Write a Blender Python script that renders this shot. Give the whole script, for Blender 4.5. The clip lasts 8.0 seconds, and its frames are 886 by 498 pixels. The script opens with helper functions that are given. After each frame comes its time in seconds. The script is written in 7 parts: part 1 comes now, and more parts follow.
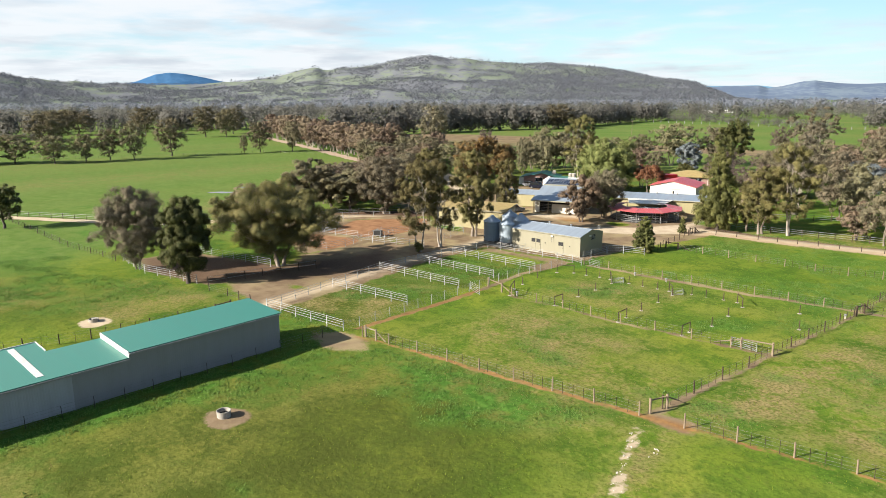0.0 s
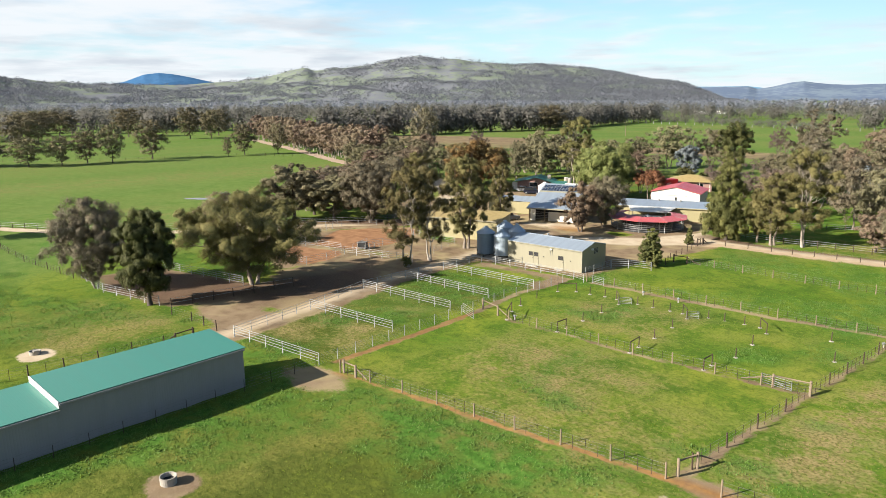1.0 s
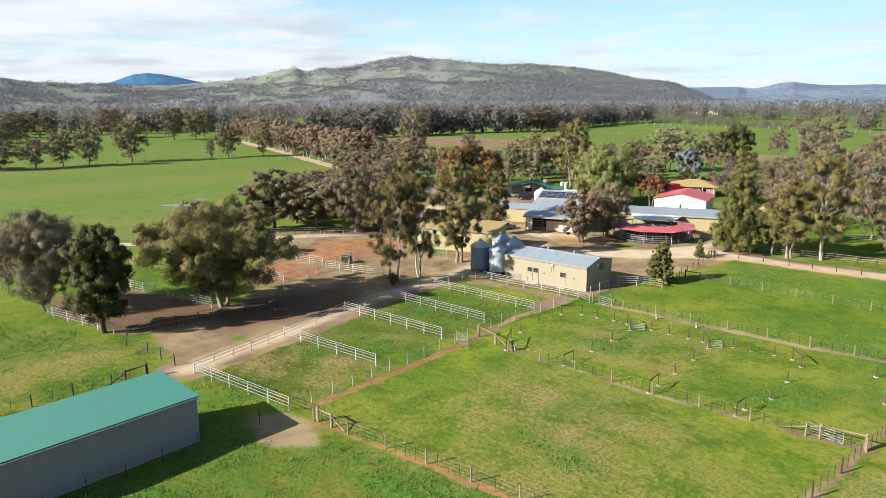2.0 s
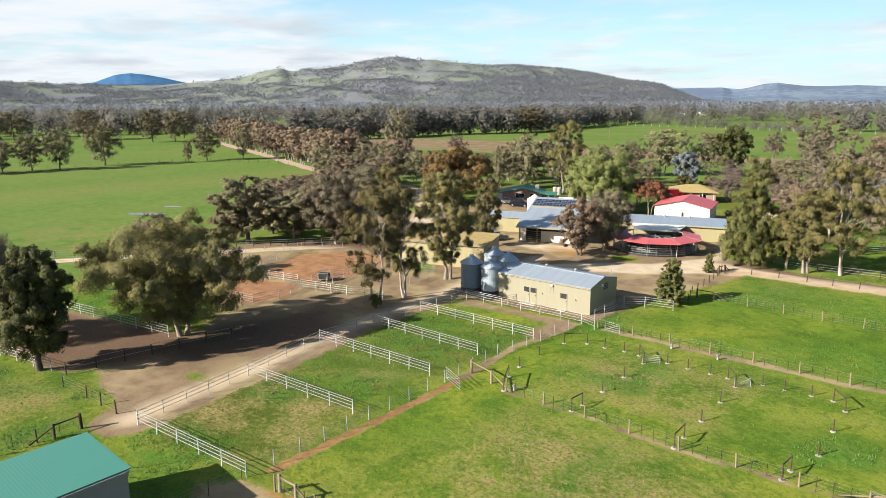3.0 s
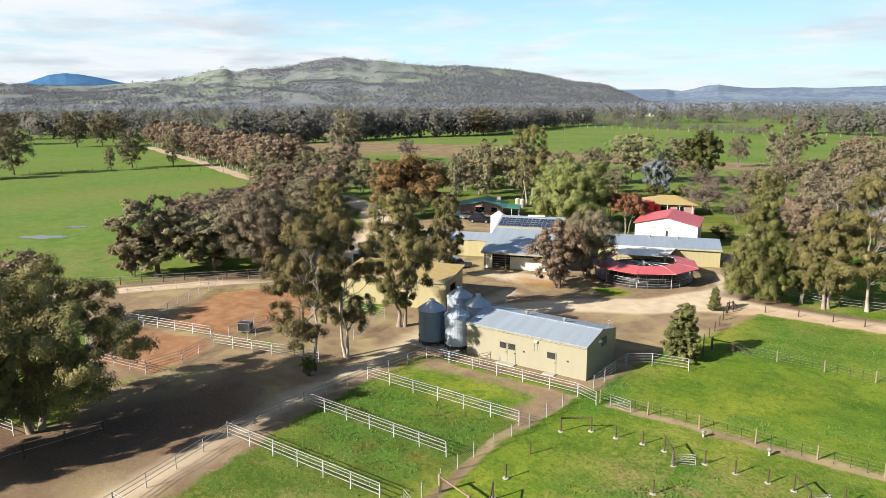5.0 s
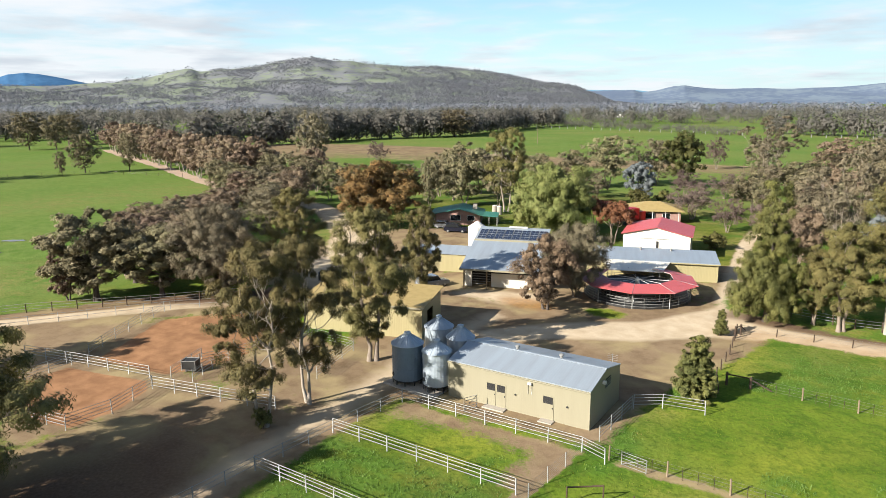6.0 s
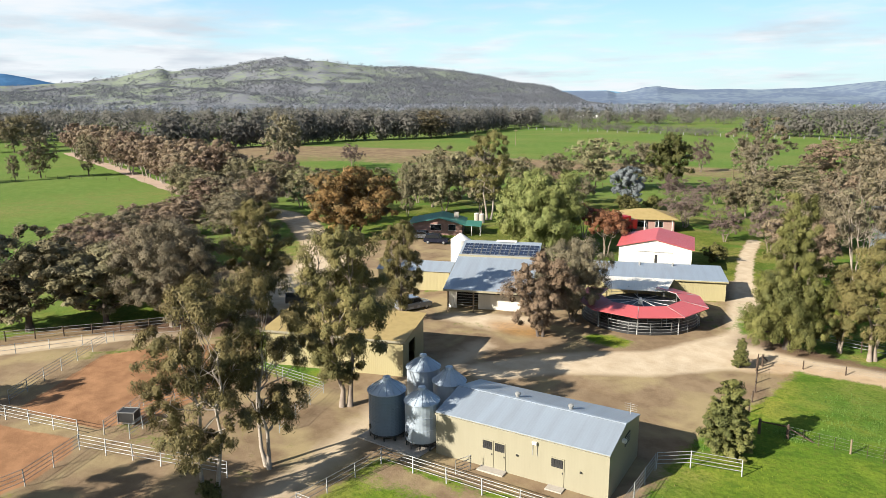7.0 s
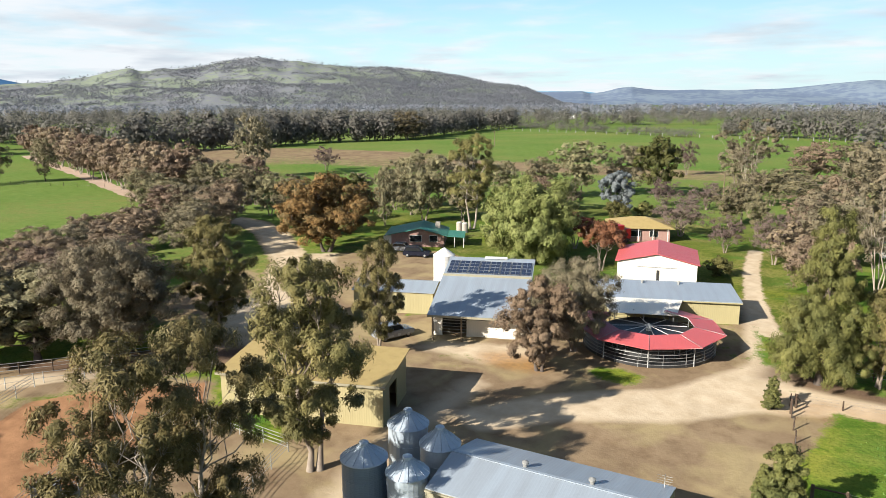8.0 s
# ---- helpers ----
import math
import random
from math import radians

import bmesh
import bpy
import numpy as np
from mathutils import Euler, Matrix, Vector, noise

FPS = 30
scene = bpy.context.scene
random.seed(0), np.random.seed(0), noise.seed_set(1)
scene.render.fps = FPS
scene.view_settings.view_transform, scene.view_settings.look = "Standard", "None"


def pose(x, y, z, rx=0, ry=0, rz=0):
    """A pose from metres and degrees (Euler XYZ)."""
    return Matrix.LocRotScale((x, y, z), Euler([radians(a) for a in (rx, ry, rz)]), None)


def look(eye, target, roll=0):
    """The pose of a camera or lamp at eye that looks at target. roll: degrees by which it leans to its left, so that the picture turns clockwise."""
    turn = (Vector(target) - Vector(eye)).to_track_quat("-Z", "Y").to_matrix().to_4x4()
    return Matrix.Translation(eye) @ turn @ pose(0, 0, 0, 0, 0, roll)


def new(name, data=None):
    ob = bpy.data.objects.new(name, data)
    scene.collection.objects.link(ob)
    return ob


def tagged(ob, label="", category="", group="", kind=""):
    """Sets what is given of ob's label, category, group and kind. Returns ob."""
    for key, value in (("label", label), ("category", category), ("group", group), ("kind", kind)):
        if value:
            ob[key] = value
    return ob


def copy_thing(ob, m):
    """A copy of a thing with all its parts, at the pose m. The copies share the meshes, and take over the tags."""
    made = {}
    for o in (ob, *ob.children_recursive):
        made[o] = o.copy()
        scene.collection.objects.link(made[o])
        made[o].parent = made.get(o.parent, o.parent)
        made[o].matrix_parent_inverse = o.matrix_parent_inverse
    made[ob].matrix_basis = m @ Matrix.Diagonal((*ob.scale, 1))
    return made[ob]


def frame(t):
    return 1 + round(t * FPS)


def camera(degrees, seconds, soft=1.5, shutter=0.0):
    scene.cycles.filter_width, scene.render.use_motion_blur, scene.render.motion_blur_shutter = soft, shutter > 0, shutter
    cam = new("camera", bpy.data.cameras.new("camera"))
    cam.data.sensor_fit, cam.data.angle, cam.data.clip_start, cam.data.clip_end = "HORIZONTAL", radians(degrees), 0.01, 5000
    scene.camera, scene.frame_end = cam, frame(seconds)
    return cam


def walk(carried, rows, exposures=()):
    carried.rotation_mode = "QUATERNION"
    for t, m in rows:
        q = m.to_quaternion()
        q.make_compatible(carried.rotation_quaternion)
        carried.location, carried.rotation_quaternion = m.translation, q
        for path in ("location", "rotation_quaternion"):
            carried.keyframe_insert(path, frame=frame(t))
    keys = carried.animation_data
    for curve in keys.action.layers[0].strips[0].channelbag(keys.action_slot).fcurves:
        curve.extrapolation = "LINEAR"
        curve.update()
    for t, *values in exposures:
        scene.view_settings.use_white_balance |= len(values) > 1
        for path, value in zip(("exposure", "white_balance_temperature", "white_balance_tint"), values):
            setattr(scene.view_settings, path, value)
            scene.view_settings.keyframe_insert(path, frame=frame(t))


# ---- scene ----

# Sizes of the buildings are counted in bays of U metres.
U = 1.10

# ---------------------------------------------------------------- camera
cam = camera(64.3, 8.0, soft=0.6)
ROWS = [
    (0.0, 1.04, 3.33, 24.99, 46.92, -12.22, 0.39),
    (0.5, -2.33, 6.61, 25.05, 46.55, -12.20, 0.38),
    (1.0, -5.75, 9.92, 25.11, 46.17, -12.18, 0.36),
    (1.5, -9.21, 13.27, 25.16, 45.81, -12.17, 0.35),
    (3.0, -19.75, 23.54, 25.33, 44.35, -12.12, 0.31),
    (3.5, -23.29, 27.04, 25.39, 43.57, -12.10, 0.30),
    (4.0, -26.83, 30.58, 25.44, 42.61, -12.09, 0.29),
    (4.5, -30.37, 34.17, 25.50, 41.48, -12.07, 0.27),
    (6.0, -40.84, 45.19, 25.67, 37.83, -12.02, 0.24),
    (6.5, -44.26, 48.96, 25.72, 36.76, -12.01, 0.22),
    (7.0, -47.63, 52.77, 25.78, 35.82, -11.99, 0.21),
    (7.5, -50.95, 56.64, 25.84, 34.93, -11.98, 0.20),
    (8.0, -54.21, 60.56, 25.89, 33.86, -11.96, 0.18),
]
EXPOSURE = 1.50
walk(cam, [(t, pose(x, y, z, 90 + pitch, roll, yaw)) for t, x, y, z, yaw, pitch, roll in ROWS],
     [(0.0, EXPOSURE), (8.0, EXPOSURE)])

# ---------------------------------------------------------------- sun and sky
SUN_ELEVATION, SHADOW_AZIMUTH = 27.0, 68.0
sun_data = bpy.data.lights.new("sun", "SUN")
sun_data.energy, sun_data.angle, sun_data.color = 5.0, radians(0.5), (1.0, 0.93, 0.82)
sun = new("sun", sun_data)
ca, sa = math.cos(radians(SHADOW_AZIMUTH)), math.sin(radians(SHADOW_AZIMUTH))
ce, se = math.cos(radians(SUN_ELEVATION)), math.sin(radians(SUN_ELEVATION))
sun.matrix_world = look((-40 * ca, -40 * sa, 60), (-40 * ca + ca * ce, -40 * sa + sa * ce, 60 - se))


def build_world():
    world = bpy.data.worlds.new("sky")
    world.use_nodes = True
    scene.world = world
    nt = world.node_tree
    nt.nodes.clear()
    N, Lk = nt.nodes.new, nt.links.new
    out, bg, mix = N("ShaderNodeOutputWorld"), N("ShaderNodeBackground"), N("ShaderNodeMix")
    sky = N("ShaderNodeTexSky")
    sky.sky_type, sky.sun_disc = "NISHITA", False
    sky.sun_elevation, sky.sun_rotation = radians(SUN_ELEVATION), radians(SHADOW_AZIMUTH + 180 - 90)
    sky.air_density, sky.dust_density, sky.ozone_density = 1.0, 0.2, 3.0
    scale_sky = N("ShaderNodeVectorMath")
    scale_sky.operation = "SCALE"
    scale_sky.inputs["Scale"].default_value = 0.042
    tint = N("ShaderNodeVectorMath")
    tint.operation = "MULTIPLY"
    tint.inputs[1].default_value = (0.78, 1.02, 1.12)
    Lk(sky.outputs[0], tint.inputs[0])
    Lk(tint.outputs[0], scale_sky.inputs[0])
    # a thin layer of cloud on a flat ceiling: the direction is laid out on a plane
    tc, sep = N("ShaderNodeTexCoord"), N("ShaderNodeSeparateXYZ")
    Lk(tc.outputs["Generated"], sep.inputs[0])
    up = N("ShaderNodeMath")
    up.operation, up.inputs[1].default_value = "MAXIMUM", 0.0
    Lk(sep.outputs["Z"], up.inputs[0])
    lift = N("ShaderNodeMath")
    lift.operation, lift.inputs[1].default_value = "ADD", 0.09
    Lk(up.outputs[0], lift.inputs[0])
    div = N("ShaderNodeVectorMath")
    div.operation = "DIVIDE"
    Lk(tc.outputs["Generated"], div.inputs[0])
    comb = N("ShaderNodeCombineXYZ")
    for k in range(3):
        Lk(lift.outputs[0], comb.inputs[k])
    Lk(comb.outputs[0], div.inputs[1])
    big, fine = N("ShaderNodeTexNoise"), N("ShaderNodeTexNoise")
    big.inputs["Scale"].default_value, big.inputs["Detail"].default_value = 0.42, 4.0
    fine.inputs["Scale"].default_value, fine.inputs["Detail"].default_value = 2.3, 7.0
    big.inputs["Distortion"].default_value = 0.6
    shift = N("ShaderNodeVectorMath")
    shift.operation, shift.inputs[1].default_value = "ADD", (3.7, 1.9, 0.0)
    Lk(div.outputs[0], shift.inputs[0])
    for n in (big, fine):
        Lk(shift.outputs[0], n.inputs["Vector"])
    add = N("ShaderNodeMath")
    add.operation = "MULTIPLY_ADD"
    add.inputs[1].default_value = 0.55
    Lk(fine.outputs["Fac"], add.inputs[0])
    Lk(big.outputs["Fac"], add.inputs[2])
    # the slant path through the layer grows towards the horizon
    slant = N("ShaderNodeMath")
    slant.operation = "DIVIDE"
    slant.inputs[0].default_value = 0.030
    Lk(lift.outputs[0], slant.inputs[1])
    add2 = N("ShaderNodeMath")
    add2.operation = "ADD"
    Lk(add.outputs[0], add2.inputs[0])
    Lk(slant.outputs[0], add2.inputs[1])
    # the bank of cloud lies towards one side of the sky
    side, bank = N("ShaderNodeVectorMath"), N("ShaderNodeMath")
    side.operation, side.inputs[1].default_value = "DOT_PRODUCT", (-0.68, -0.73, 0)
    Lk(tc.outputs["Generated"], side.inputs[0])
    bank.operation, bank.inputs[1].default_value = "MULTIPLY_ADD", 0.26
    Lk(side.outputs["Value"], bank.inputs[0])
    Lk(add2.outputs[0], bank.inputs[2])
    add2 = bank
    ramp = N("ShaderNodeMapRange")
    ramp.inputs["From Min"].default_value, ramp.inputs["From Max"].default_value = 0.75, 1.12
    ramp.interpolation_type = "SMOOTHSTEP"
    Lk(add2.outputs[0], ramp.inputs["Value"])
    mix.data_type = "RGBA"
    Lk(ramp.outputs["Result"], mix.inputs["Factor"])
    # pale air low over the horizon
    low, pale = N("ShaderNodeMapRange"), N("ShaderNodeMix")
    low.inputs["From Min"].default_value, low.inputs["From Max"].default_value = 0.0, 0.20
    low.inputs["To Min"].default_value, low.inputs["To Max"].default_value = 0.85, 0.0
    Lk(up.outputs[0], low.inputs["Value"])
    pale.data_type = "RGBA"
    Lk(low.outputs["Result"], pale.inputs["Factor"])
    Lk(scale_sky.outputs[0], pale.inputs["A"])
    pale.inputs["B"].default_value = (0.258, 0.322, 0.350, 1)
    Lk(pale.outputs["Result"], mix.inputs["A"])
    # clouds with greyer undersides
    grey, under, puff = N("ShaderNodeTexNoise"), N("ShaderNodeMapRange"), N("ShaderNodeMix")
    grey.inputs["Scale"].default_value, grey.inputs["Detail"].default_value = 1.15, 6.0
    Lk(div.outputs[0], grey.inputs["Vector"])
    under.inputs["From Min"].default_value, under.inputs["From Max"].default_value = 0.46, 0.66
    Lk(grey.outputs["Fac"], under.inputs["Value"])
    puff.data_type = "RGBA"
    Lk(under.outputs["Result"], puff.inputs["Factor"])
    puff.inputs["A"].default_value = (0.320, 0.338, 0.354, 1)
    puff.inputs["B"].default_value = (0.240, 0.264, 0.290, 1)
    Lk(puff.outputs["Result"], mix.inputs["B"])
    Lk(mix.outputs["Result"], bg.inputs["Color"])
    bg.inputs["Strength"].default_value = 1.0
    Lk(bg.outputs[0], out.inputs[0])


build_world()

# ---------------------------------------------------------------- materials


class Mat:
    """A node material under construction."""

    def __init__(self, name):
        self.m = bpy.data.materials.new(name)
        self.m.use_nodes = True
        self.nt = self.m.node_tree
        self.bsdf = self.nt.nodes["Principled BSDF"]
        self.coord = self.nt.nodes.new("ShaderNodeTexCoord").outputs["Object"]

    def node(self, kind, **inputs):
        n = self.nt.nodes.new(kind)
        for k, v in inputs.items():
            n.inputs[k.replace("_", " ")].default_value = v
        return n

    def link(self, a, b):
        self.nt.links.new(a, b)

    def noise(self, scale, detail=4.0, coord=None, distortion=0.0):
        n = self.node("ShaderNodeTexNoise", Scale=scale, Detail=detail, Distortion=distortion)
        self.link(coord or self.coord, n.inputs["Vector"])
        return n.outputs["Fac"]

    def span(self, value, lo, hi, to_lo=0.0, to_hi=1.0):
        n = self.node("ShaderNodeMapRange")
        n.inputs["From Min"].default_value, n.inputs["From Max"].default_value = lo, hi
        n.inputs["To Min"].default_value, n.inputs["To Max"].default_value = to_lo, to_hi
        self.link(value, n.inputs["Value"])
        return n.outputs["Result"]

    def math(self, op, a, b):
        n = self.nt.nodes.new("ShaderNodeMath")
        n.operation = op
        for k, v in enumerate((a, b)):
            if isinstance(v, (int, float)):
                n.inputs[k].default_value = v
            else:
                self.link(v, n.inputs[k])
        return n.outputs[0]

    def mix(self, fac, a, b):
        n = self.nt.nodes.new("ShaderNodeMix")
        n.data_type = "RGBA"
        for key, v in (("Factor", fac), ("A", a), ("B", b)):
            if isinstance(v, tuple):
                n.inputs[key].default_value = (*v[:3], 1)
            elif isinstance(v, (int, float)):
                n.inputs[key].default_value = v
            else:
                self.link(v, n.inputs[key])
        return n.outputs["Result"]

    def bump(self, height, strength, distance):
        n = self.node("ShaderNodeBump", Distance=distance)
        if isinstance(strength, (int, float)):
            n.inputs["Strength"].default_value = strength
        else:
            self.link(strength, n.inputs["Strength"])
        self.link(height, n.inputs["Height"])
        self.link(n.outputs[0], self.bsdf.inputs["Normal"])
        return n

    def finish(self, colour, rough, metal=0.0):
        if isinstance(colour, tuple):
            self.bsdf.inputs["Base Color"].default_value = (*colour, 1)
        else:
            self.link(colour, self.bsdf.inputs["Base Color"])
        if isinstance(rough, (int, float)):
            self.bsdf.inputs["Roughness"].default_value = rough
        else:
            self.link(rough, self.bsdf.inputs["Roughness"])
        self.bsdf.inputs["Metallic"].default_value = metal
        return self.m


def worn(name, colour, dirt, rough=0.6, metal=0.0, scale=1.2, amount=0.5, bump=0.2):
    """Paint, timber, stone or metal with stains at two scales."""
    m = Mat(name)
    a = m.span(m.noise(scale, 5), 0.42, 0.72)
    b = m.span(m.noise(scale * 9, 3), 0.35, 0.75)
    f = m.math("MULTIPLY", m.math("ADD", m.math("MULTIPLY", a, 0.7), m.math("MULTIPLY", b, 0.3)), amount)
    m.bump(m.noise(scale * 22, 3), bump, 0.01)
    return m.finish(m.mix(f, colour, dirt), m.span(a, 0, 1, rough - 0.08, rough + 0.1), metal)


def ribbed(name, colour, dirt, pitch=0.2, axis=0, rough=0.45, metal=0.0, depth=0.025, amount=0.35):
    """Sheet metal with ribs across one local axis, sheet laps and streaks of dirt."""
    m = Mat(name)
    sep = m.nt.nodes.new("ShaderNodeSeparateXYZ")
    m.link(m.coord, sep.inputs[0])
    along = sep.outputs[axis]
    wave = m.math("SINE", m.math("MULTIPLY", along, 2 * math.pi / pitch), 0)
    ribs = m.span(wave, 0.2, 0.9)
    stretch = m.node("ShaderNodeMapping")
    m.link(m.coord, stretch.inputs["Vector"])
    stretch.inputs["Scale"].default_value = (1.6, 0.16, 0.3) if axis == 0 else (0.16, 1.6, 0.3)
    streak = m.span(m.noise(1.0, 5, stretch.outputs[0]), 0.4, 0.75)
    spots = m.span(m.noise(7, 3), 0.45, 0.8)
    lap = m.math("FLOOR", m.math("DIVIDE", along, 0.8), 0)
    sheet = m.node("ShaderNodeTexWhiteNoise")
    sheet.noise_dimensions = "1D"
    m.link(lap, sheet.inputs["W"])
    f = m.math("ADD", m.math("MULTIPLY", streak, amount), m.math("MULTIPLY", spots, amount * 0.4))
    f = m.math("ADD", f, m.math("MULTIPLY", sheet.outputs["Value"], amount * 0.35))
    f = m.math("ADD", f, m.math("MULTIPLY", m.math("SUBTRACT", 1.0, ribs), 0.03))
    m.bump(ribs, 0.35, depth)
    return m.finish(m.mix(f, colour, dirt), rough, metal)


def foliage(name, light, dark, glow=0.14):
    m = Mat(name)
    geo = m.nt.nodes.new("ShaderNodeNewGeometry")
    patch = m.span(m.noise(0.42, 3), 0.36, 0.66)
    info = m.nt.nodes.new("ShaderNodeObjectInfo")
    r = m.math("ADD", m.math("MULTIPLY", geo.outputs["Random Per Island"], 0.35), m.math("MULTIPLY", patch, 0.65))
    col = m.mix(r, dark, light)
    hue = m.node("ShaderNodeHueSaturation")
    m.link(col, hue.inputs["Color"])
    m.link(m.span(info.outputs["Random"], 0, 1, 0.485, 0.512), hue.inputs["Hue"])
    m.link(m.span(info.outputs["Random"], 0, 1, 0.85, 1.15), hue.inputs["Value"])
    m.finish(hue.outputs[0], 0.55)
    m.bsdf.inputs["Specular IOR Level"].default_value = 0.12
    tr, mx = m.nt.nodes.new("ShaderNodeBsdfTranslucent"), m.nt.nodes.new("ShaderNodeMixShader")
    m.link(hue.outputs[0], tr.inputs["Color"])
    mx.inputs[0].default_value = glow
    m.link(m.bsdf.outputs[0], mx.inputs[1])
    m.link(tr.outputs[0], mx.inputs[2])
    m.link(mx.outputs[0], m.nt.nodes["Material Output"].inputs["Surface"])
    return m.m


def land():
    """Pasture, bare earth and arena sand on one sheet, by the masks laid on its points."""
    m = Mat("land")
    at = {}
    for key in ("earth", "sand", "lush", "dry", "litter_shade", "red", "pale", "olive", "field"):
        n = m.nt.nodes.new("ShaderNodeAttribute")
        n.attribute_name = key
        at[key] = n.outputs["Fac"]
    n_huge, n_big, n_mid, n_fine = m.noise(0.018, 3), m.noise(0.09, 4, distortion=0.4), m.noise(0.6, 5), m.noise(4.0, 4)
    n_patch, n_tuft = m.noise(0.22, 6, distortion=0.5), m.noise(1.6, 6)
    speck = m.math("ADD", m.math("MULTIPLY", n_patch, 0.55), m.math("MULTIPLY", n_tuft, 0.45))
    grass = m.mix(m.span(n_big, 0.36, 0.64), (0.076, 0.136, 0.014), (0.158, 0.186, 0.024))
    grass = m.mix(m.math("MULTIPLY", m.span(n_huge, 0.45, 0.65), 0.4), grass, (0.176, 0.156, 0.032))
    grass = m.mix(m.math("MULTIPLY", m.span(speck, 0.47, 0.58), 0.80), grass, m.mix(m.span(n_big, 0.4, 0.6), (0.036, 0.086, 0.010), (0.070, 0.130, 0.012)))
    grass = m.mix(m.math("MULTIPLY", m.span(n_tuft, 0.50, 0.72), 0.36), grass, (0.190, 0.180, 0.036))
    grass = m.mix(m.math("MULTIPLY", m.span(m.noise(0.8, 7, distortion=0.7), 0.50, 0.66), 0.50), grass, (0.038, 0.084, 0.010))
    grass = m.mix(m.math("MULTIPLY", at["field"], 0.88), grass, m.mix(m.span(m.math("ADD", m.math("MULTIPLY", n_patch, 0.5), m.math("MULTIPLY", n_mid, 0.5)), 0.38, 0.62), (0.070, 0.128, 0.024), (0.122, 0.168, 0.046)))
    grass = m.mix(m.math("MULTIPLY", at["olive"], m.span(speck, 0.36, 0.60, 0.45, 1.0)), grass, (0.056, 0.068, 0.013))
    dry = m.math("MULTIPLY", at["dry"], m.span(m.math("SUBTRACT", 1.0, speck), 0.42, 0.60))
    grass = m.mix(dry, grass, m.mix(m.span(n_fine, 0.35, 0.65), (0.235, 0.190, 0.085), (0.150, 0.122, 0.045)))
    lush = m.math("MULTIPLY", at["lush"], m.span(m.noise(0.45, 6), 0.36, 0.56))
    grass = m.mix(lush, grass, m.mix(m.span(n_tuft, 0.38, 0.64), (0.040, 0.100, 0.014), (0.078, 0.160, 0.026)))
    grass = m.mix(m.math("MULTIPLY", m.span(n_fine, 0.48, 0.72), 0.46), grass, (0.034, 0.054, 0.010))
    brown = m.mix(m.span(n_big, 0.35, 0.7), (0.212, 0.156, 0.098), (0.158, 0.112, 0.070))
    brown = m.mix(m.math("MULTIPLY", m.span(n_mid, 0.45, 0.7), 0.7), brown, (0.118, 0.080, 0.048))
    brown = m.mix(m.math("MULTIPLY", m.span(m.noise(0.16, 5, distortion=0.8), 0.46, 0.62), 0.70), brown, (0.275, 0.222, 0.118))
    pale = m.mix(m.span(n_mid, 0.35, 0.7), (0.440, 0.362, 0.262), (0.350, 0.278, 0.190))
    soft_edge = m.span(m.math("ADD", at["pale"], m.math("MULTIPLY", m.math("SUBTRACT", n_mid, 0.5), 0.8)), 0.25, 0.75)
    earth = m.mix(soft_edge, brown, pale)
    earth = m.mix(m.math("MULTIPLY", m.span(n_fine, 0.52, 0.75), 0.16), earth, (0.276, 0.222, 0.157))
    earth = m.mix(at["red"], earth, m.mix(m.span(n_tuft, 0.35, 0.65), (0.300, 0.145, 0.038), (0.190, 0.092, 0.030)))
    # dark leaf litter, with tree shade painted into its tone
    earth = m.mix(at["litter_shade"], earth, m.mix(m.span(n_fine, 0.3, 0.7), (0.078, 0.048, 0.032), (0.119, 0.078, 0.054)))
    sand = m.mix(m.span(n_mid, 0.35, 0.65), (0.268, 0.146, 0.078), (0.185, 0.098, 0.052))
    ragged = m.math("ADD", m.math("MULTIPLY", m.math("SUBTRACT", n_mid, 0.5), 0.9), m.math("MULTIPLY", m.math("SUBTRACT", n_fine, 0.5), 0.5))
    edge = m.span(m.math("ADD", at["earth"], ragged), 0.36, 0.62)
    sand_edge = m.span(m.math("ADD", at["sand"], m.math("MULTIPLY", ragged, 0.5)), 0.42, 0.58)
    col = m.mix(edge, grass, earth)
    col = m.mix(sand_edge, col, sand)
    relief = m.math("ADD", m.math("MULTIPLY", m.noise(2.2, 6), 0.7), m.math("MULTIPLY", m.noise(9, 4), 0.3))
    m.bump(relief, m.span(at["earth"], 0.3, 0.8, 0.55, 0.22), 0.20)
    m.bsdf.inputs["Specular IOR Level"].default_value = 0.04
    return m.finish(col, 0.95)


LAND = land()
M_GREEN_ROOF = ribbed("green_sheet_metal", (0.038, 0.172, 0.134), (0.055, 0.146, 0.118), axis=1, rough=0.4, depth=0.006, amount=0.25)
M_GREY_WALL = ribbed("pale_grey_cladding", (0.215, 0.206, 0.214), (0.168, 0.158, 0.158), axis=1, depth=0.010)
M_LIGHT_WALL = ribbed("light_grey_cladding", (0.300, 0.300, 0.318), (0.200, 0.194, 0.190), axis=1, depth=0.010)
M_CREAM = ribbed("cream_cladding", (0.225, 0.208, 0.148), (0.184, 0.166, 0.114), axis=0, depth=0.006, amount=0.25)
M_YELLOW = ribbed("yellow_cladding", (0.278, 0.244, 0.131), (0.222, 0.187, 0.104), axis=0, depth=0.02, amount=0.3)
M_ZINC = ribbed("zincalume_roof", (0.262, 0.305, 0.352), (0.196, 0.216, 0.236), axis=0, rough=0.42, metal=0.25, depth=0.009, amount=0.45)
M_SILO = ribbed("galvanised_silo", (0.340, 0.395, 0.450), (0.215, 0.250, 0.290), pitch=0.12, axis=2, rough=0.42, metal=0.3, depth=0.006)
M_SILO_DARK = ribbed("weathered_silo", (0.130, 0.180, 0.235), (0.082, 0.108, 0.138), pitch=0.12, axis=2, rough=0.5, metal=0.3)
